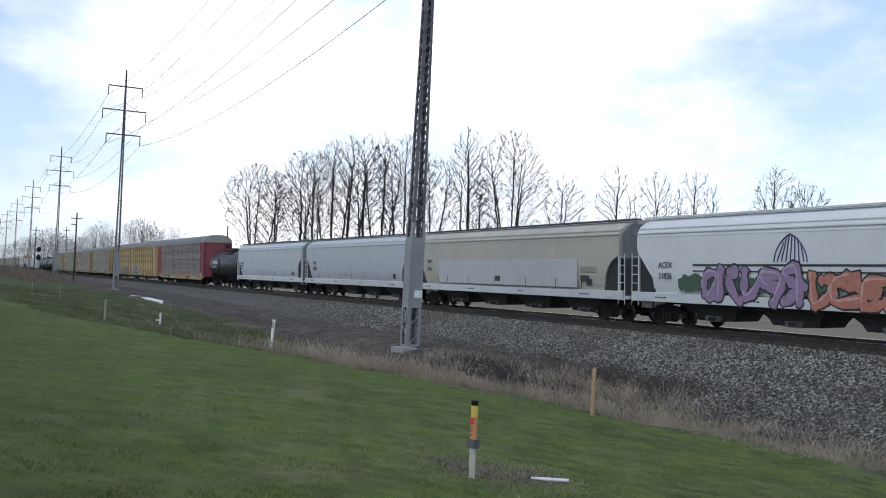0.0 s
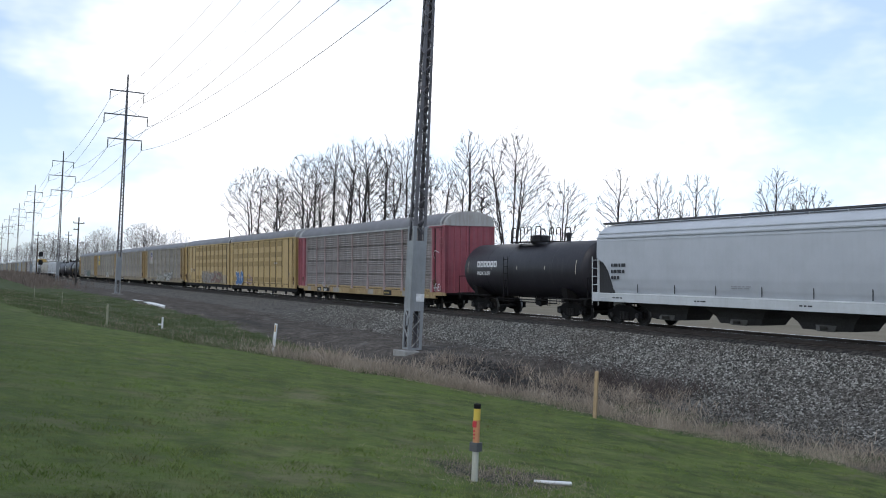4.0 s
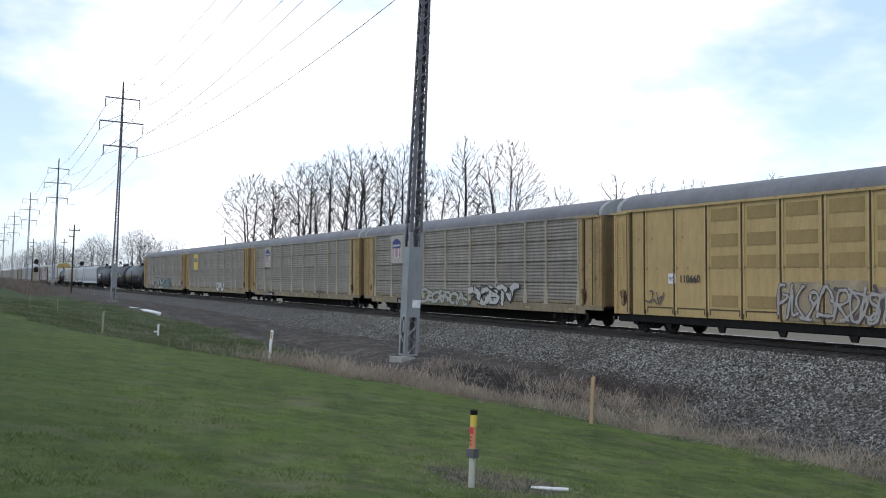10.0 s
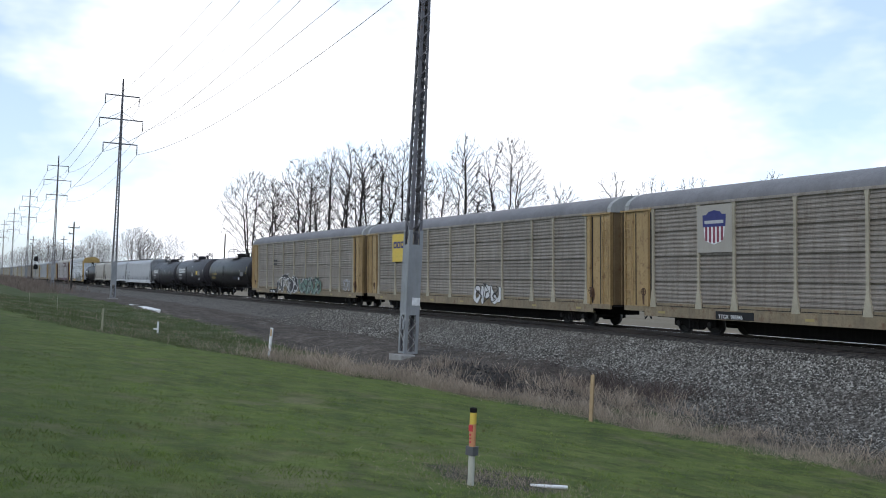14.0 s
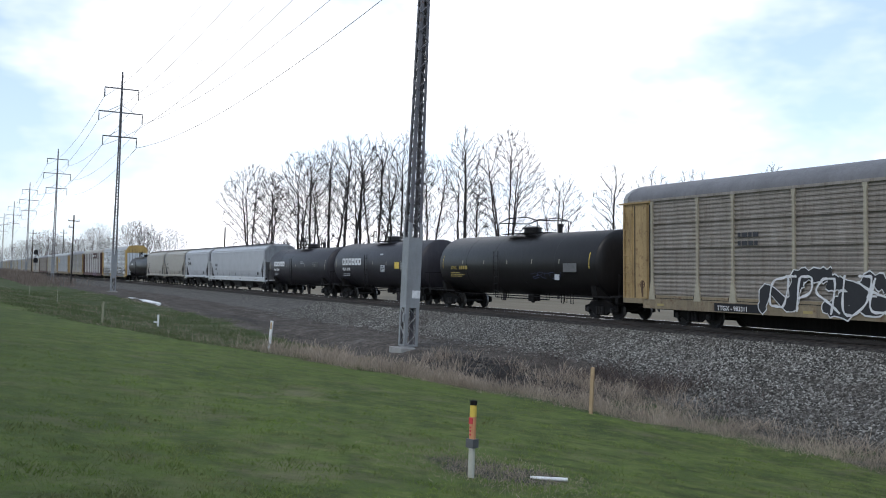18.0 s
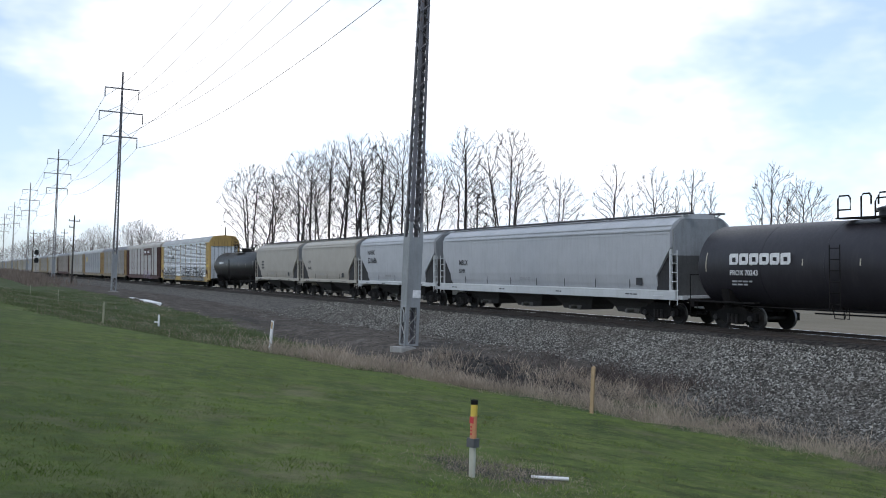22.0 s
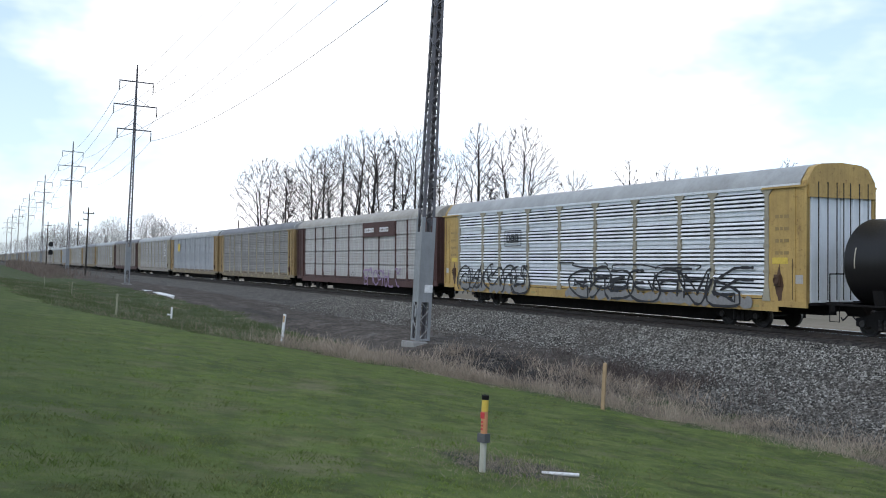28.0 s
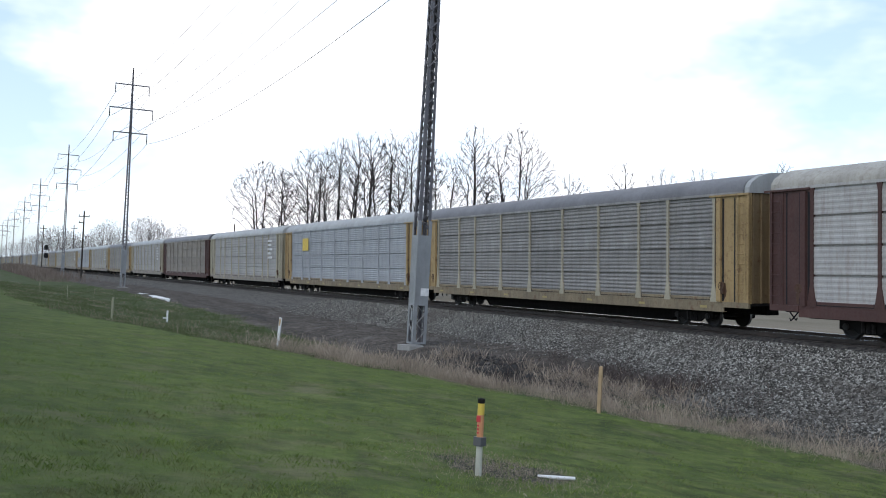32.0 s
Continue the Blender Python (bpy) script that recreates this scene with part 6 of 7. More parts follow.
    for sx in (-1, 1):
        if framed:
            part("railing", cached(("railing", radius, base, sx), DARK, lambda s: s.tube([(sx * 1.9, -0.93, top - 0.1), (sx * 1.9, -0.93, top + 0.62), (sx * 0.9, -0.93, top + 0.82), (sx * 0.1, -0.93, top + 0.82)], 0.03, 6).tube([(sx * 1.9, 0.93, top - 0.1), (sx * 1.9, 0.93, top + 0.62), (sx * 0.9, 0.93, top + 0.82), (sx * 0.1, 0.93, top + 0.82)], 0.03, 6).tube([(sx * 1.9, -0.93, top + 0.62), (sx * 1.9, 0.93, top + 0.62)], 0.03, 6)), pl)
            continue
        for yy in (-0.88, 0.88):
            part("handrail_hoop", cached(("handrail_hoop", radius, base, sx, yy), DARK, lambda s: s.tube([(sx * 1.45, yy, top), (sx * 1.45, yy, top + 0.66), (sx * 1.38, yy, top + 0.76), (sx * 1.02, yy, top + 0.76), (sx * 0.95, yy, top + 0.66), (sx * 0.95, yy, top + 0.3), (sx * 1.45, yy, top + 0.3)], 0.03, 6)), pl)
            part("grab_hoop", cached(("grab_hoop", radius, base, sx, yy), DARK, lambda s: s.tube([(sx * 0.52, yy, top), (sx * 0.52, yy, top + 0.7), (sx * 0.44, yy, top + 0.78), (sx * 0.2, yy, top + 0.78), (sx * 0.14, yy, top + 0.68), (sx * 0.14, yy, top + 0.42)], 0.03, 6)), pl)
    part("relief_valve", cached(("relief_valve", radius, base), mat, lambda s: s.lathe([(top - 0.1, 0.1), (top + 0.28, 0.1), (top + 0.28, 0.17), (top + 0.42, 0.17), (top + 0.45, 0.0)], "z", 12), True), car, "", pose(2.6, 0, 0))
    ladder(car, -0.9, -radius - 0.12, 0.9, zc + 0.7, 0.42, DARK)
    part("bottom_outlet", cached("bottom_outlet", DARK, lambda s: s.lathe([(0.95, 0.2), (0.6, 0.2), (0.58, 0.1), (0.5, 0.1), (0.48, 0)], "z", 12)), car)
    part("brake_gear", cached("brake_gear", DARK, lambda s: s.tube([(-2.6, -0.7, 0.72), (2.6, -0.7, 0.72)], 0.03, 6).box(1.0, 1.5, -0.9, -0.5, 0.62, 0.95).tube([(-1.6, -1.0, 0.98), (-1.5, -1.0, 0.6), (-1.1, -1.0, 0.6), (-1.0, -1.0, 0.98)], 0.02, 5)), car)
    rng = random.Random(int(half * 100))
    for k in range(7):
        x = rng.uniform(-half + 3.6, half - 3.6)
        part("hanging_bracket", cached(("hanging_bracket", k % 3), DARK, lambda s: s.tube([(-0.1, -0.75, 1.05), (-0.08, -0.75, 0.72 - 0.06 * (k % 3)), (0.12, -0.75, 0.7 - 0.06 * (k % 3)), (0.14, -0.75, 1.05)], 0.02, 5)), car, "", pose(x, 0, 0))
    part("train_line", cached(("train_line", half), DARK, lambda s: s.tube([(-half + 2.6, -0.95, 0.86), (half - 2.6, -0.95, 0.86)], 0.025, 5)), car, "thin brake pipe")
    # reflective strips curve with the barrel
    n = int((2 * e - 1.6) / 2.2)
    for k in range(n + 1):
        x = -e + 0.85 + k * (2 * e - 1.7) / n
        tall = k in (0, n)
        part("reflector", cached(("reflector", radius, base, tall), stripe if tall and stripe else REFLECT, lambda s: s.lathe_arc(radius + 0.006, zc, 0.05, 0.02 if not tall else -0.12, 0.16 if not tall else 0.34)), car, "pale reflective strip", pose(x, 0, 0))
    CARS.append(car)
    return car


def lathe_arc(self, r, zc, w, a0, a1):
    """A narrow band on the near flank of a barrel, between two angles above its middle."""
    k = 6
    v = []
    for i in range(k + 1):
        a = a0 + (a1 - a0) * i / k
        for x in (-w / 2, w / 2):
            v.append((x, -r * math.cos(a), zc + r * math.sin(a)))
    return self.add(v, [(2 * i, 2 * i + 1, 2 * i + 3, 2 * i + 2) for i in range(k)])


Shape.lathe_arc = lathe_arc
REFLECT_YELLOW = plain("reflective_yellow", (0.34, 0.27, 0.10), 0.5)
REFLECT = plain("reflective_strip", (0.42, 0.38, 0.30), 0.5)


def wordmark(car, x, z, n, w, h, y, mat, label):
    """A company wordmark as plain blocks, some with an open middle."""
    rng = random.Random(n * 7 + int(w * 100))
    for k in range(n):
        o = [(0, 0), (0.82 * w, 0), (w, 0.2 * h), (w, h), (0.15 * w, h), (0, 0.85 * h)]
        a, b, c, d = 0.3 * w, 0.7 * w, (0.22 + 0.12 * rng.random()) * h, (0.62 + 0.15 * rng.random()) * h
        i = [(a, c), (b, c), (b, c), (b, d), (a, d), (a, d)]
        block = cached(("wordmark_block", w, h, round(c, 3)), mat, lambda s: s.add([(p, 0, q) for p, q in o + i], [(j, (j + 1) % 6, 6 + (j + 1) % 6, 6 + j) for j in range(6)]))
        part("wordmark_block", block, car, label if k == 0 else "", pose(x + k * w * 1.1, y - 0.006, z))


# ---- the train ----
PLACED = []


def couple(car, front, back):
    PLACED.append((car, (front + back) / 2))


def build_train():
    grey_car = "grey corrugated steel car carrier with faded yellow corner doors and sill"
    # leading hoppers
    h = hopper("long white covered hopper with purple and coral graffiti", BRIGHT, 10.3, 4, cut=1.0)
    spray(h, -5.75, 1.0, 5.1, 1.55, -1.61, 5, "purple", "black", 4, weight=1.0, edge=1.35)
    spray(h, -0.45, 1.0, 7.2, 1.5, -1.61, 7, "coral", "black", 5, weight=1.0, edge=1.35)
    spray(h, -6.9, 1.5, 7.0, 0.62, -1.60, 5, "pine", "pine", 6, glints=False, weight=2.2, edge=1.1, glyphs=(RING,))
    letters(h, -8.3, 2.36, "ACFX", 0.33, MARK_DARK, -1.60)
    letters(h, -8.3, 1.93, "51826", 0.33, MARK_DARK, -1.60)
    decal(h, -6.25, 9.0, 2.44, 2.51, -1.59, MARK_DARK, "thin dark stripe", "stripe")
    decal(h, -6.25, 9.0, 2.22, 2.27, -1.59, MARK_DARK, "thin dark stripe", "stripe")
    strokes = []
    for k in range(7):
        u = -0.75 + 0.25 * k
        strokes.append([(-1.33 + u * 0.8, -1.59, 2.6), (-1.33 + u * 0.5 + 0.08, -1.59, 2.6 + 0.9 * math.sqrt(1 - (u / 1.0) ** 2 * 0.85))])
    for sgn in (-1, 1):
        strokes.append([(-1.33 + sgn * 0.74 * math.cos(math.pi * k / 16) ** 0.7, -1.59, 2.58 + 0.96 * k / 8) for k in range(9)])
    for line in strokes:
        part("emblem_stroke", Shape().tube(line, 0.027, 4).mesh("emblem_stroke", MARK_BLUE), h, "navy stroke of a fan-shaped emblem")
    couple(h, 471.5, 450.9)
    h = hopper("long beige covered hopper with a pale repainted patch", BEIGE, 10.8, 4, cut=1.12, arch=True)
    decal(h, -7.1, 7.1, 1.45, 2.75, -1.59, REPAINT, "pale repainted side patch", "repaint_patch")
    for x in (-6.0, -3.4, -0.6, 2.6, 5.3):
        part("tie_stake", cached("patch_stake", MARK_DARK, lambda s: s.box(-0.02, 0.02, -0.012, 0, 1.46, 1.86)), h, "", pose(x, -1.592, 0))
    decal(h, -0.5, 0.05, 1.62, 1.9, -1.598, MARK_DARK, "small dark data panel", "data_panel")
    decal(h, 7.35, 8.0, 1.75, 2.0, -1.59, MARK_DARK, "small dark data panel", "data_panel")
    decal(h, 7.3, 8.6, 2.15, 2.4, -1.59, PATCH, "grey primer patch", "primer_patch")
    letters(h, -8.65, 2.55, "PSPX", 0.3, MARK_DARK, -1.605)
    letters(h, -8.65, 2.12, "8166", 0.3, MARK_DARK, -1.605)
    couple(h, 450.9, 429.2)
    h = hopper("long white covered hopper with dark curved end recesses", WHITE, 10.5, 4, cut=1.12, arch=True)
    letters(h, -8.22, 2.45, "SHPX", 0.34, MARK_DARK, -1.60)
    letters(h, -8.22, 2.0, "463770", 0.34, MARK_DARK, -1.60)
    couple(h, 429.2, 408.1)
    h = hopper("long white covered hopper with dark curved end recesses", WHITE, 10.5, 4, cut=1.12, arch=True)
    bars(h, -8.8, 2.5, 3, 0.9, 0.14, -1.60, MARK_DARK)
    couple(h, 408.1, 387.1)
    t = tank("short black tank car with white lettering", 6.6, 1.42)
    wordmark(t, -4.20, 2.5, 6, 0.33, 0.32, -1.42, MARK_WHITE, "white company wordmark blocks")
    letters(t, -4.20, 2.08, "PROX 16277", 0.27, MARK_WHITE, -1.435)
    couple(t, 387.1, 373.9)
    # red ended carrier
    c = carrier("grimy brown-grey car carrier with red ends and yellow sill", SHEET_DARK, RED, YELLOW, ROOF, post_mat=POST_RED, cap_mat=SHEET_WHITE, gap=0.08, seams=True, half=13.5, top=4.92, eave_mat=ROOF_LIGHT)
    decal(c, -8.9, -8.0, 0.70, 1.0, -1.625, SLOT, "black number board", "number_board")
    decal(c, -7.5, -6.1, 0.70, 1.0, -1.625, SLOT, "black number board", "number_board")
    arc = [(-1.63, 4.9), (-1.63, 5.15), (-1.5, 5.4), (-1.17, 5.62), (-0.66, 5.78), (0, 5.83), (0.66, 5.78), (1.17, 5.62), (1.5, 5.4), (1.63, 5.15), (1.63, 4.9)]
    for sx in (-1, 1):
        part("roof_band", Shape().strip(arc, "x", -0.14, 0.14).mesh("roof_band", ROOF_LIGHT), c, "pale roof end band", pose(sx * 12.95, 0, 0))
    for k, (x, w, mat) in enumerate(((-11.2, 0.8, PATCH), (-5.3, 1.3, PATCH), (-1.9, 1.1, YPATCH), (1.6, 1.0, PATCH), (4.4, 1.3, SLOT), (7.4, 1.6, PATCH), (10.0, 0.9, YPATCH))):
        decal(c, x, x + w, 0.70, 1.02, -1.624, mat, "grey primer patch on the sill" if mat == PATCH else "worn sill patch", "sill_patch")
    bars(c, 4.5, 0.8, 1, 0.9, 0.1, -1.632, DULL_YELLOW)
    spray(c, 12.0, 1.1, 1.0, 0.5, -1.68, 3, None, "white", 13, weight=1.2)
    spray(c, 12.1, 3.0, 0.5, 0.6, -1.68, 1, None, "white", 14)
    letters(c, -8.78, 0.74, "TTGX", 0.24, MARK_WHITE, -1.63)
    letters(c, -7.38, 0.74, "963319", 0.24, MARK_WHITE, -1.63)
    spray(c, -7.8, 1.05, 2.2, 0.85, -1.64, 2, None, "grey", 12)
    couple(c, 373.3, 345.2)
    # articulated yellow pair
    for i, (a, b) in enumerate(((345.2, 322.86), (322.86, 300.9))):
        half = (a - b) / 2 - (0.35 if i == 0 else 0.3)
        m = int(half * 2 / 1.85)
        posts = tuple(-half + 1.1 + 1.85 * k for k in range(1, m)) if i == 0 else tuple(half - 1.0 - 1.85 * k for k in range(m - 1, 0, -1))
        c = carrier("faded yellow panelled unit of an articulated car carrier", YSIDE, YSIDE, DARK, ROOF, half=half, posts=posts, door=1.0, top=5.02, crown=5.86, style="plate", post_mat=YGAP, cap_mat=ROOF_LIGHT, centres=half - 1.6, joints=(0, 1) if i == 0 else (1, 0))
        if i == 0:
            spray(c, -8.15, 0.85, 2.3, 1.35, -1.64, 3, "blue", "white", 21, edge=1.25, weight=1.35, glints=False, glyphs=(COMB, FOOT, BELLY))
            spray(c, -3.75, 0.95, 1.3, 1.0, -1.64, 1, None, "purple", 22)
            bars(c, 4.7, 2.86, 1, 0.8, 0.10, -1.60, SPRAY["silver"])
            spray(c, 8.6, 1.35, 0.8, 0.7, -1.62, 2, None, "dusk", 25, weight=0.9)
        else:
            for k in range(6):
                decal(c, -1.35 + 1.85 * k, 0.33 + 1.85 * k, 0.84, (2.15, 2.2, 2.0, 2.18, 2.1, 1.75)[k], -1.602, TAGWASH, "greyish painted-over patch", "repaint_patch")
            spray(c, -1.5, 0.85, 5.4, 1.2, -1.64, 9, "ash", "dusk", 23, edge=1.7, weight=0.45, glints=False)
            spray(c, 1.35, 0.85, 6.6, 1.25, -1.64, 8, None, "dusk", 24, weight=1.5)
            spray(c, 1.3, 0.9, 6.4, 1.1, -1.65, 9, None, "ash", 26, weight=1.2)
            letters(c, -6.68, 2.1, "110660", 0.40, MARK_DARK, -1.595)
            decal(c, -7.32, -6.9, 2.04, 2.44, -1.598, MARK_WHITE, "small white company plate", "company_plate")
            letters(c, -7.29, 2.17, "FEC", 0.17, MARK_DARK, -1.604)
            spray(c, -8.5, 1.2, 0.9, 0.6, -1.62, 2, None, "dusk", 27, weight=1.6)
            spray(c, 4.1, 0.95, 1.5, 1.35, -1.655, 1, "rust", "dusk", 28, edge=1.3, weight=0.8, glints=False, glyphs=(FORK,))
            spray(c, 5.9, 0.85, 1.6, 1.5, -1.655, 1, "rust", "pine", 29, edge=1.3, weight=0.8, glints=False, glyphs=(HOOK,))
        couple(c, a, b)
    # four grey carriers
    edges = (301.3, 272.7, 244.13, 215.6, 187.05)
    for i, (a, b) in enumerate(zip(edges, edges[1:])):
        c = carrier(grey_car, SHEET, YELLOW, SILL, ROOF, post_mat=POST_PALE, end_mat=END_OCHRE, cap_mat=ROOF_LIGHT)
        if i < 2:
            shield(c, -9.15, 3.2)
            decal(c, -8.25, -6.3, 0.69, 0.98, -1.625, SLOT, "black number board", "number_board")
            letters(c, -8.1, 0.72, ("TTGX  922093", "TTGX  985846")[i], 0.2, MARK_WHITE, -1.63)
        if i == 0:
            spray(c, -4.5, 0.72, 5.4, 0.95, -1.64, 7, "ash", "pine", 31, edge=1.7, weight=0.7, glints=False)
            spray(c, 1.35, 0.8, 4.9, 1.2, -1.64, 4, "chalk", "black", 32, glints=False, edge=1.3)
            spray(c, 1.5, 0.85, 4.5, 1.05, -1.655, 4, None, "black", 38, weight=1.1)
        if i == 2:
            decal(c, -9.5, -7.45, 3.1, 4.85, -1.66, MARK_YELLOW, "yellow company panel", "company_panel")
            wordmark(c, -9.3, 3.95, 3, 0.5, 0.42, -1.67, MARK_BLUE, "dark company wordmark blocks")
            spray(c, 1.55, 0.8, 2.6, 1.05, -1.64, 3, "white", "black", 33, glints=False, edge=1.25)
            spray(c, 1.6, 0.85, 2.4, 0.95, -1.655, 3, None, "black", 40, weight=0.9)
        if i == 1:
            spray(c, 4.8, 0.75, 1.6, 0.75, -1.64, 2, None, "black", 34)
        if i == 3:
            spray(c, -5.6, 0.75, 5.3, 1.45, -1.64, 4, "black", "white", 35, edge=1.22, weight=1.2, glints=False)
            spray(c, -5.5, 0.8, 5.1, 1.35, -1.655, 5, None, "white", 39, weight=0.9)
            spray(c, 0.3, 0.78, 4.9, 1.35, -1.64, 5, "teal", "pine", 36, weight=1.35, edge=1.12, glints=False)
            spray(c, 0.35, 0.8, 4.8, 1.3, -1.656, 5, None, "black", 42, weight=1.2)
            spray(c, 0.3, 0.85, 4.7, 1.25, -1.67, 4, None, "silver", 43, weight=0.6)
            spray(c, 10.0, 1.1, 1.4, 0.9, -1.64, 3, None, "silver", 37, weight=1.1)
            spray(c, 10.05, 1.15, 1.3, 0.8, -1.65, 2, None, "grey", 44, weight=1.3)
            decal(c, -8.25, -5.9, 0.70, 1.0, -1.625, SLOT, "black number board", "number_board")
            letters(c, -8.1, 0.74, "TTGX - 983311", 0.24, MARK_WHITE, -1.63)
            bars(c, -7.0, 3.4, 2, 1.3, 0.16, -1.64, MARK_DARK)
        drift = (0.6, 0.45, 0.4, 0.3)[i]
        couple(c, a - drift, b - drift)
    # tank cars
    t = tank("long oily black tank car with pale reflective strips", 9.6, 1.57, MARK_YELLOW, base=0.88, mat=OILY, framed=True, inset=1.05)
    decal(t, 5.2, 6.3, 2.1, 2.5, -1.59, DULL_PANEL, "dull grey data panel", "data_panel")
    decal(t, 4.45, 4.85, 1.72, 1.98, -1.56, SPRAY["silver"], "small pale placard", "placard")
    bars(t, -6.2, 1.98, 3, 1.6, 0.05, -1.59, DULL_YELLOW)
    letters(t, -6.2, 2.2, "GTLX", 0.26, DULL_YELLOW, -1.59)
    bars(t, -5.2, 2.2, 1, 1.1, 0.2, -1.59, DULL_YELLOW)
    spray(t, 2.47, 1.78, 2.5, 0.3, -1.56, 5, None, "navy", 41)
    couple(t, 187.05, 167.8)
    t = tank("long black tank car with white and yellow markings", 8.25, 1.57, base=0.88)
    wordmark(t, -5.60, 2.45, 6, 0.55, 0.48, -1.59, MARK_WHITE, "white company wordmark blocks")
    letters(t, -5.60, 2.07, "PROX 70190", 0.28, MARK_WHITE, -1.59)
    bars(t, -5.45, 1.8, 2, 1.4, 0.06, -1.56, SPRAY["grey"])
    decal(t, 3.71, 4.42, 2.22, 2.64, -1.59, MARK_YELLOW, "yellow placard", "placard")
    decal(t, 4.62, 5.63, 2.1, 2.65, -1.59, DULL_PANEL, "dull grey data panel", "data_panel")
    bars(t, 4.68, 2.5, 4, 0.85, 0.05, -1.597, SPRAY["grey"])
    decal(t, 4.75, 5.2, 1.62, 1.86, -1.50, SPRAY["silver"], "small white placard", "placard")
    bars(t, 4.8, 1.72, 1, 0.3, 0.06, -1.507, MARK_DARK)
    decal(t, 0.95, 1.5, 3.05, 3.2, -1.42, SPRAY["silver"], "small white stencil panel", "placard")
    decal(t, 1.41, 2.10, 2.02, 2.45, -1.59, SPRAY["silver"], "white placard with dark print", "data_panel")
    bars(t, 1.47, 2.33, 3, 0.5, 0.06, -1.597, MARK_DARK)
    couple(t, 167.8, 151.3)
    t = tank("black tank car with white markings", 8.35, 1.55, base=0.76)
    wordmark(t, -5.75, 2.38, 6, 0.45, 0.40, -1.59, MARK_WHITE, "white company wordmark blocks")
    letters(t, -5.75, 2.0, "PROX 70243", 0.26, MARK_WHITE, -1.59)
    bars(t, -5.65, 1.75, 2, 1.2, 0.06, -1.56, SPRAY["grey"])
    bars(t, 1.35, 2.7, 2, 0.8, 0.06, -1.59, SPRAY["grey"])
    bars(t, 4.35, 2.6, 3, 1.4, 0.06, -1.59, SPRAY["dim"])
    couple(t, 151.3, 134.6)
    # hoppers
    h = hopper("long pale grey covered hopper", PALE, 10.65, 4, cut=0.9)
    letters(h, -8.00, 2.4, "MBLX", 0.4, MARK_DARK, -1.60)
    letters(h, -8.00, 1.98, "53181", 0.3, MARK_DARK, -1.60)
    couple(h, 134.6, 113.05)
    for i, (a, b) in enumerate(((113.05, 100.45), (100.45, 87.65), (87.65, 74.45))):
        h = hopper(("short pale grey two-bay covered hopper", "short cream two-bay covered hopper", "short cream two-bay covered hopper")[i], (PALE, CREAM, CREAM)[i], (6.42, 6.4, 6.6)[i], 2, cut=1.3, sill=(None, CREAM, CREAM)[i])
        if i == 0:
            letters(h, -4.4, 3.12, "NAHX", 0.42, MARK_DARK, -1.60)
            letters(h, -4.4, 2.55, "321686", 0.52, MARK_DARK, -1.60)
        elif i == 1:
            letters(h, -4.2, 2.6, "CEFX", 0.28, MARK_DARK, -1.60)
            letters(h, -4.2, 2.1, "304075", 0.30, MARK_DARK, -1.60)
        else:
            bars(h, -4.2, 2.7, 3, 0.9, 0.14, -1.60, MARK_DARK)
        couple(h, a, b)
    t = tank("black tank car with small white print", 8.57, 1.45, mat=OILY)
    bars(t, -5.5, 2.62, 1, 2.4, 0.2, -1.47, MARK_WHITE)
    couple(t, 74.45, 57.3)
    # bright slotted carrier and the brown framed one
    c = carrier("bright slotted white car carrier with ochre ends and black graffiti", SHEET_LIGHT, OCHRE, OCHRE, ROOF_LIGHT, style="slots", post_mat=POST_TAN, end_mat=SHEET_LIGHT, cap_mat=OCHRE, half=13.87, depth=0.004)
    for x0, x1 in ((-11.6, -8.9), (-8.2, -4.6), (-0.7, 1.4), (1.7, 4.9), (5.2, 8.4), (8.6, 11.2)):
        n = int((x1 - x0) / 0.22)
        part("graffiti_wash", ribbon([(x0 + (x1 - x0) * k / n, 0.93 + 0.07 * math.sin(2.1 * k + x0)) for k in range(n + 1)], 0.19, -1.66).mesh("graffiti_wash", SPRAY["haze"]), c, "grey sprayed fill over the sill")
    spray(c, -11.9, 0.74, 7.4, 1.5, -1.67, 6, "hollow", "black", 51, weight=1.1, glyphs=(CUP, GATE, STAR, GATE, CUP, RING))
    spray(c, -0.6, 0.74, 11.4, 1.5, -1.67, 7, "hollow", "black", 52, weight=1.1, glyphs=(BELLY, KICK, COMB, CUP, FLAG, TENT, KICK))
    spray(c, -0.4, 2.05, 9.4, 0.3, -1.676, 3, None, "black", 56, weight=3.0, glyphs=(CUP,))
    part("emblem_frame", Shape().box(-6.65, -4.95, -1.678, -1.672, 3.12, 3.17).box(-6.65, -4.95, -1.678, -1.672, 3.9, 3.95).box(-6.65, -6.6, -1.678, -1.672, 3.17, 3.9).box(-5.0, -4.95, -1.678, -1.672, 3.17, 3.9).mesh("emblem_frame", MARK_DARK), c, "thin dark emblem frame")
    wordmark(c, -6.45, 3.32, 3, 0.38, 0.42, -1.672, MARK_DARK, "dark company wordmark blocks")
    couple(c, 57.3, 28.53)
    c = carrier("whitewashed panel car carrier with mineral brown ends and frame", SHEET_WHITE, BROWN, BROWN, ROOF_BEIGE, post_mat=BROWN, ribs=5, depth=0.008, gap=0.065, eave_mat=SHEET_WHITE)
    decal(c, 1.5, 7.3, 3.98, 4.98, -1.67, BROWN, "mineral brown name board", "name_board")
    wordmark(c, 1.9, 4.3, 8, 0.2, 0.3, -1.675, MARK_WHITE, "white company wordmark blocks")
    wordmark(c, 4.7, 4.3, 7, 0.2, 0.3, -1.675, MARK_WHITE, "white company wordmark blocks")
    spray(c, 1.6, 0.62, 6.6, 1.25, -1.66, 7, None, "purple", 54, weight=1.3)
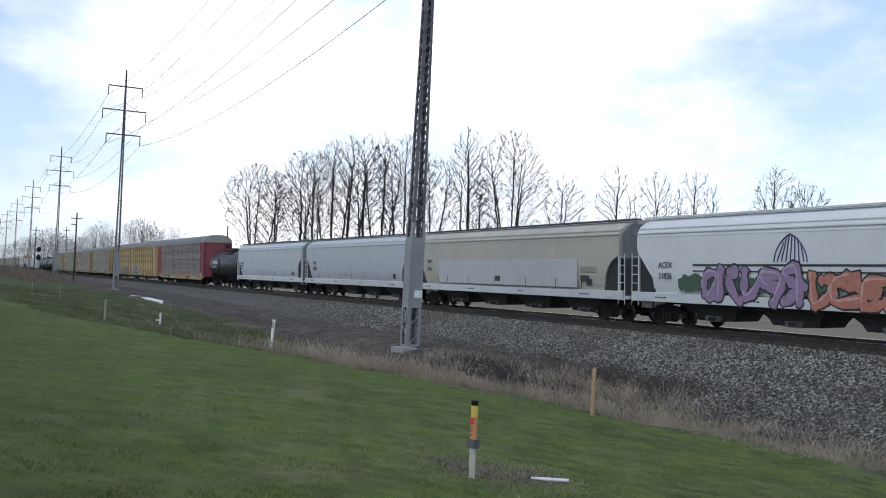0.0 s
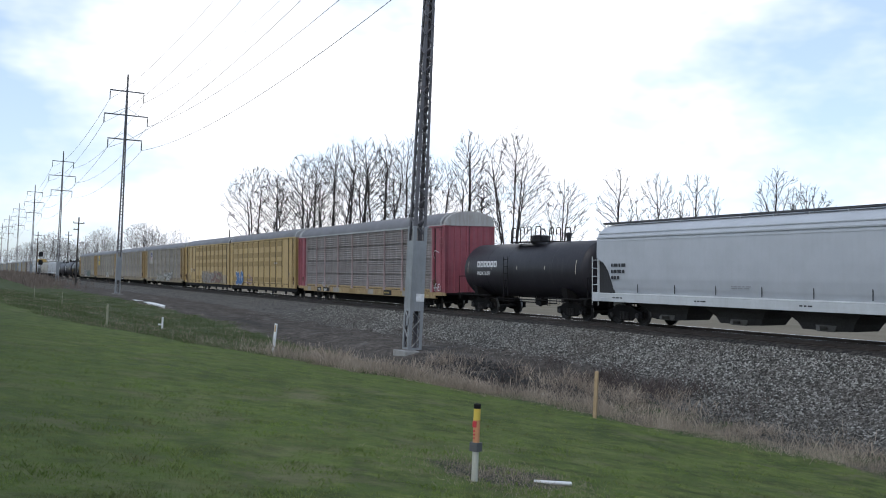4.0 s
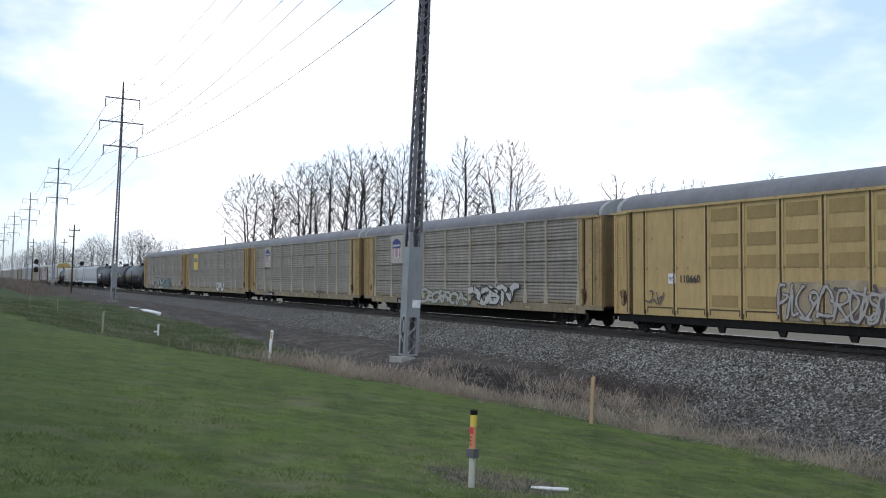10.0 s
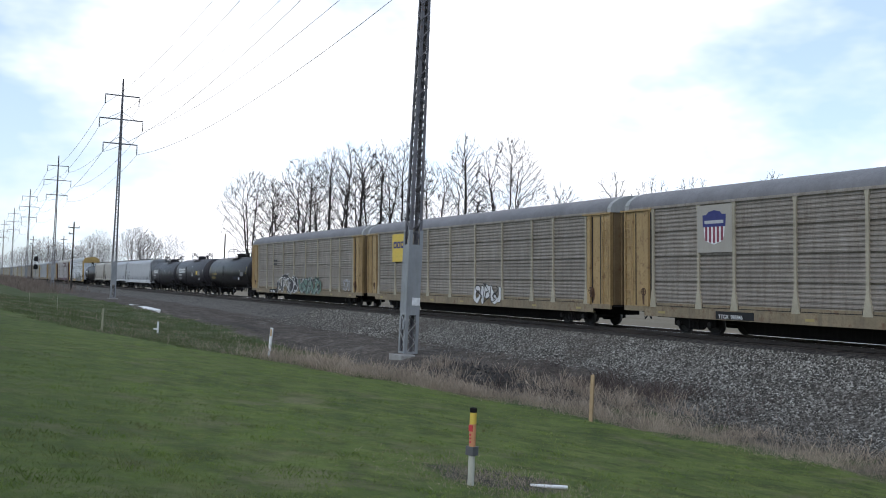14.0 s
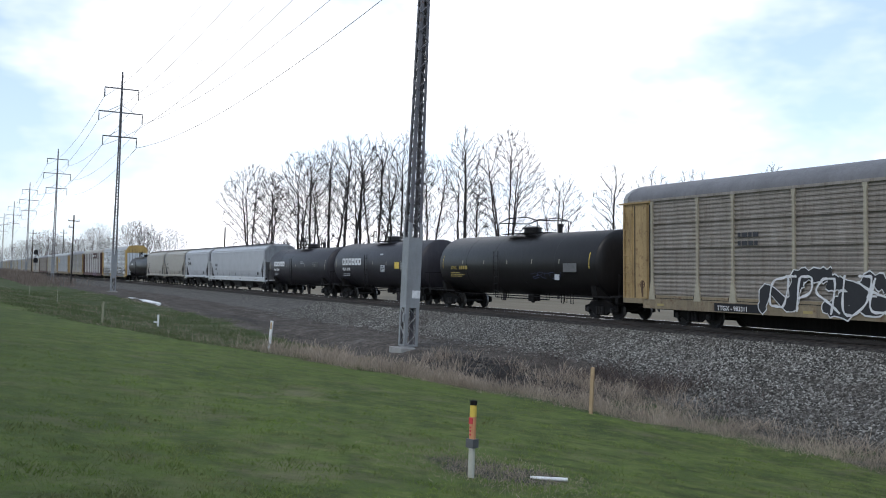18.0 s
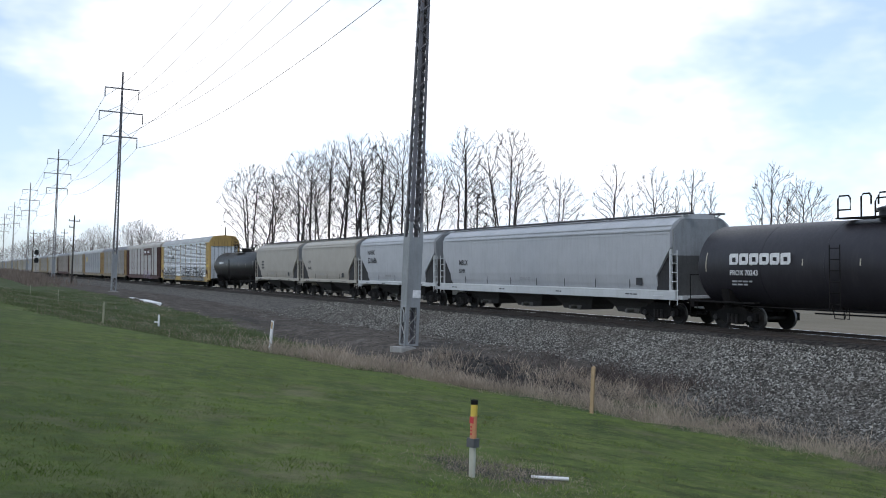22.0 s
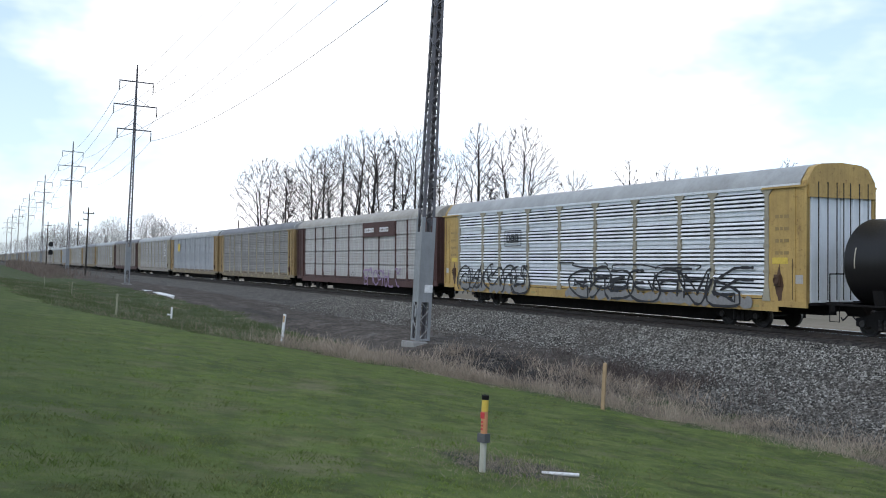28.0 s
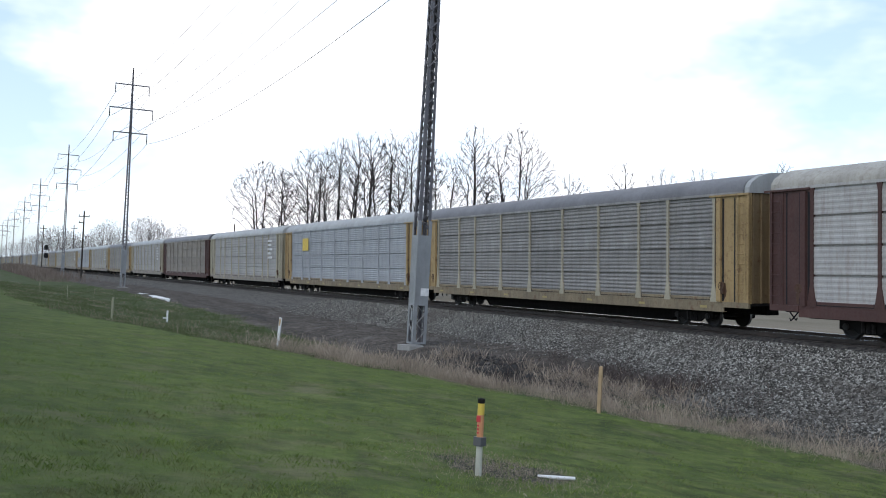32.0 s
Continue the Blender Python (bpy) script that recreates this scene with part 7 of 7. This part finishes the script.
    spray(c, -0.7, 1.12, 0.8, 0.4, -1.66, 2, None, "black", 55)
    couple(c, 28.53, 0.0)
    # the long tail of carriers
    tail = [carrier(grey_car, SHEET_TAIL, YELLOW, SILL, ROOF, post_mat=POST_PALE, end_mat=END_OCHRE, cap_mat=ROOF_LIGHT),
            carrier("pale grey panelled car carrier with yellow corner doors and sill", SHEET_BLUE, YELLOW, SILL, ROOF_LIGHT, ribs=7, depth=0.015),
            carrier("pale slotted car carrier with yellow corner doors", SHEET_MID, POST_PALE, SHEET, ROOF_LIGHT, ribs=4, post_mat=POST_PALE),
            carrier("grey corrugated car carrier with dark brown ends", SHEET, BROWN, BROWN, ROOF, post_mat=SHEET)]
    decal(tail[1], -9.0, -7.5, 3.4, 4.4, -1.66, MARK_YELLOW, "faded yellow company panel", "company_panel")
    bars(tail[2], 9.3, 4.3, 5, 1.4, 0.2, -1.66, MARK_WHITE, "pale stripes")
    for i, c in enumerate(tail):
        couple(c, -28.56 * i, -28.56 * (i + 1))
    order = [2, 0, 2, 1, 2, 2, 0, 2, 2, 1, 0, 2, 3, 2, 2, 0, 2, 1, 2, 2, 0, 2, 2, 0, 1, 2, 2, 0]
    for i, k in enumerate(order):
        c = copy_thing(tail[k], Matrix())
        CARS.append(c)
        for o in c.children_recursive:
            if o.name.startswith("wheelset"):
                WHEELSETS[1 if o.matrix_basis.translation.x > 0 else -1].append(o)
        couple(c, -28.56 * (i + 4), -28.56 * (i + 5))


def shield(car, x, z):
    """A striped company shield on a cream board between two posts."""
    decal(car, x - 0.05, x + 1.8, z - 0.05, z + 1.72, -1.645, CREAM, "cream company board", "company_board")
    cx = x + 0.87
    out = [(-0.56, 0.62), (-0.52, 0.25), (-0.36, 0.06), (0.0, -0.04), (0.36, 0.06), (0.52, 0.25), (0.56, 0.62)]
    part("shield", Shape().prism([(cx + a, z + 0.28 + b) for a, b in out], "y", -1.655, -1.646).mesh("shield", MARK_WHITE), car, "white shield")
    for k in range(5):
        u = -0.42 + 0.21 * k
        part("shield_stripe", Shape().box(cx + u - 0.055, cx + u + 0.055, -1.661, -1.655, z + 0.30 + 0.5 * u * u, z + 0.9).mesh("shield_stripe", STRIPE_RED), car, "red stripe")
    part("shield_top", Shape().prism([(cx - 0.6, z + 0.9), (cx + 0.6, z + 0.9), (cx + 0.62, z + 1.35), (cx + 0.42, z + 1.36), (cx + 0.3, z + 1.46), (cx, z + 1.52), (cx - 0.3, z + 1.46), (cx - 0.42, z + 1.36), (cx - 0.62, z + 1.35)], "y", -1.66, -1.646).mesh("shield_top", MARK_BLUE), car, "navy shield top")
    part("shield_band", Shape().box(cx - 0.5, cx + 0.5, -1.667, -1.66, z + 1.02, z + 1.14).mesh("shield_band", SPRAY["silver"]), car, "pale band of print")


DULL_PANEL = plain("dull_data_panel", (0.13, 0.13, 0.13), 0.7)
TAGWASH = paint("faded_tag_wash", (0.34, 0.265, 0.175), 0.7, 0.45, (0.16, 0.13, 0.12), chalk=0.5)
# yellow of the end doors darkened: the shade between cars is in the colour
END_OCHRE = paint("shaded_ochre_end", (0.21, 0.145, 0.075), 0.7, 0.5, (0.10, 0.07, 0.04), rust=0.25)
PATCH = paint("grey_primer", (0.33, 0.31, 0.28), 0.7, 0.4)
POST_RED = paint("pink_worn_post", (0.36, 0.27, 0.265), 0.6, 0.4)
SHEET_BLUE = paint("blue_grey_sheet", (0.36, 0.375, 0.395), 0.55, 0.35, (0.2, 0.19, 0.18))
SHEET_TAIL = paint("grey_weathered_sheet", (0.30, 0.286, 0.276), 0.55, 0.6, (0.14, 0.12, 0.105), metal=0.2, chalk=0.3)
SHEET_MID = paint("pale_grey_sheet", (0.37, 0.36, 0.345), 0.55, 0.4, (0.2, 0.18, 0.16))
SILL = paint("grimy_yellow_sill", (0.27, 0.215, 0.135), 0.7, 0.9, (0.12, 0.095, 0.07), rust=0.38)
SLAT = paint("white_slat", (0.86, 0.885, 0.91), 0.5, 0.12, (0.4, 0.38, 0.36))
POST_TAN = paint("tan_post", (0.37, 0.335, 0.25), 0.6, 0.45, (0.17, 0.14, 0.10))
OCHRE = paint("bright_ochre", (0.50, 0.335, 0.11), 0.65, 0.55, (0.22, 0.13, 0.05), rust=0.25)
POST_PALE = paint("pale_yellowed_post", (0.42, 0.38, 0.285), 0.6, 0.35)
build_train()


# ---- what moves ----
def train_shift(t):
    """Way of the train along the track, in metres."""
    u = (t - 16) / 16
    return -249.473 + 14.2162 * 16 * u - 4.807 * u ** 2 + 1.614 * u ** 3 - 1.295 * u ** 4


def motions():
    for car, middle in PLACED:
        walk(car, [(t, LEAN @ pose(middle + train_shift(t), TRACK_Y, 0)) for t in range(33)])
    # every wheel turns as the train rolls
    for sx, sets in WHEELSETS.items():
        first = sets[0]
        rows = [(k / FPS, pose(sx * AXLE, 0, WHEEL_R, 0, math.degrees((train_shift(k / FPS) - train_shift(0)) / WHEEL_R) % 360, 0)) for k in range(32 * FPS + 1)]
        walk(first, rows)
        keys = first.animation_data
        for w in sets[1:]:
            w.rotation_mode = "QUATERNION"
            w.animation_data_create()
            w.animation_data.action = keys.action
            w.animation_data.action_slot = keys.action_slot


motions()
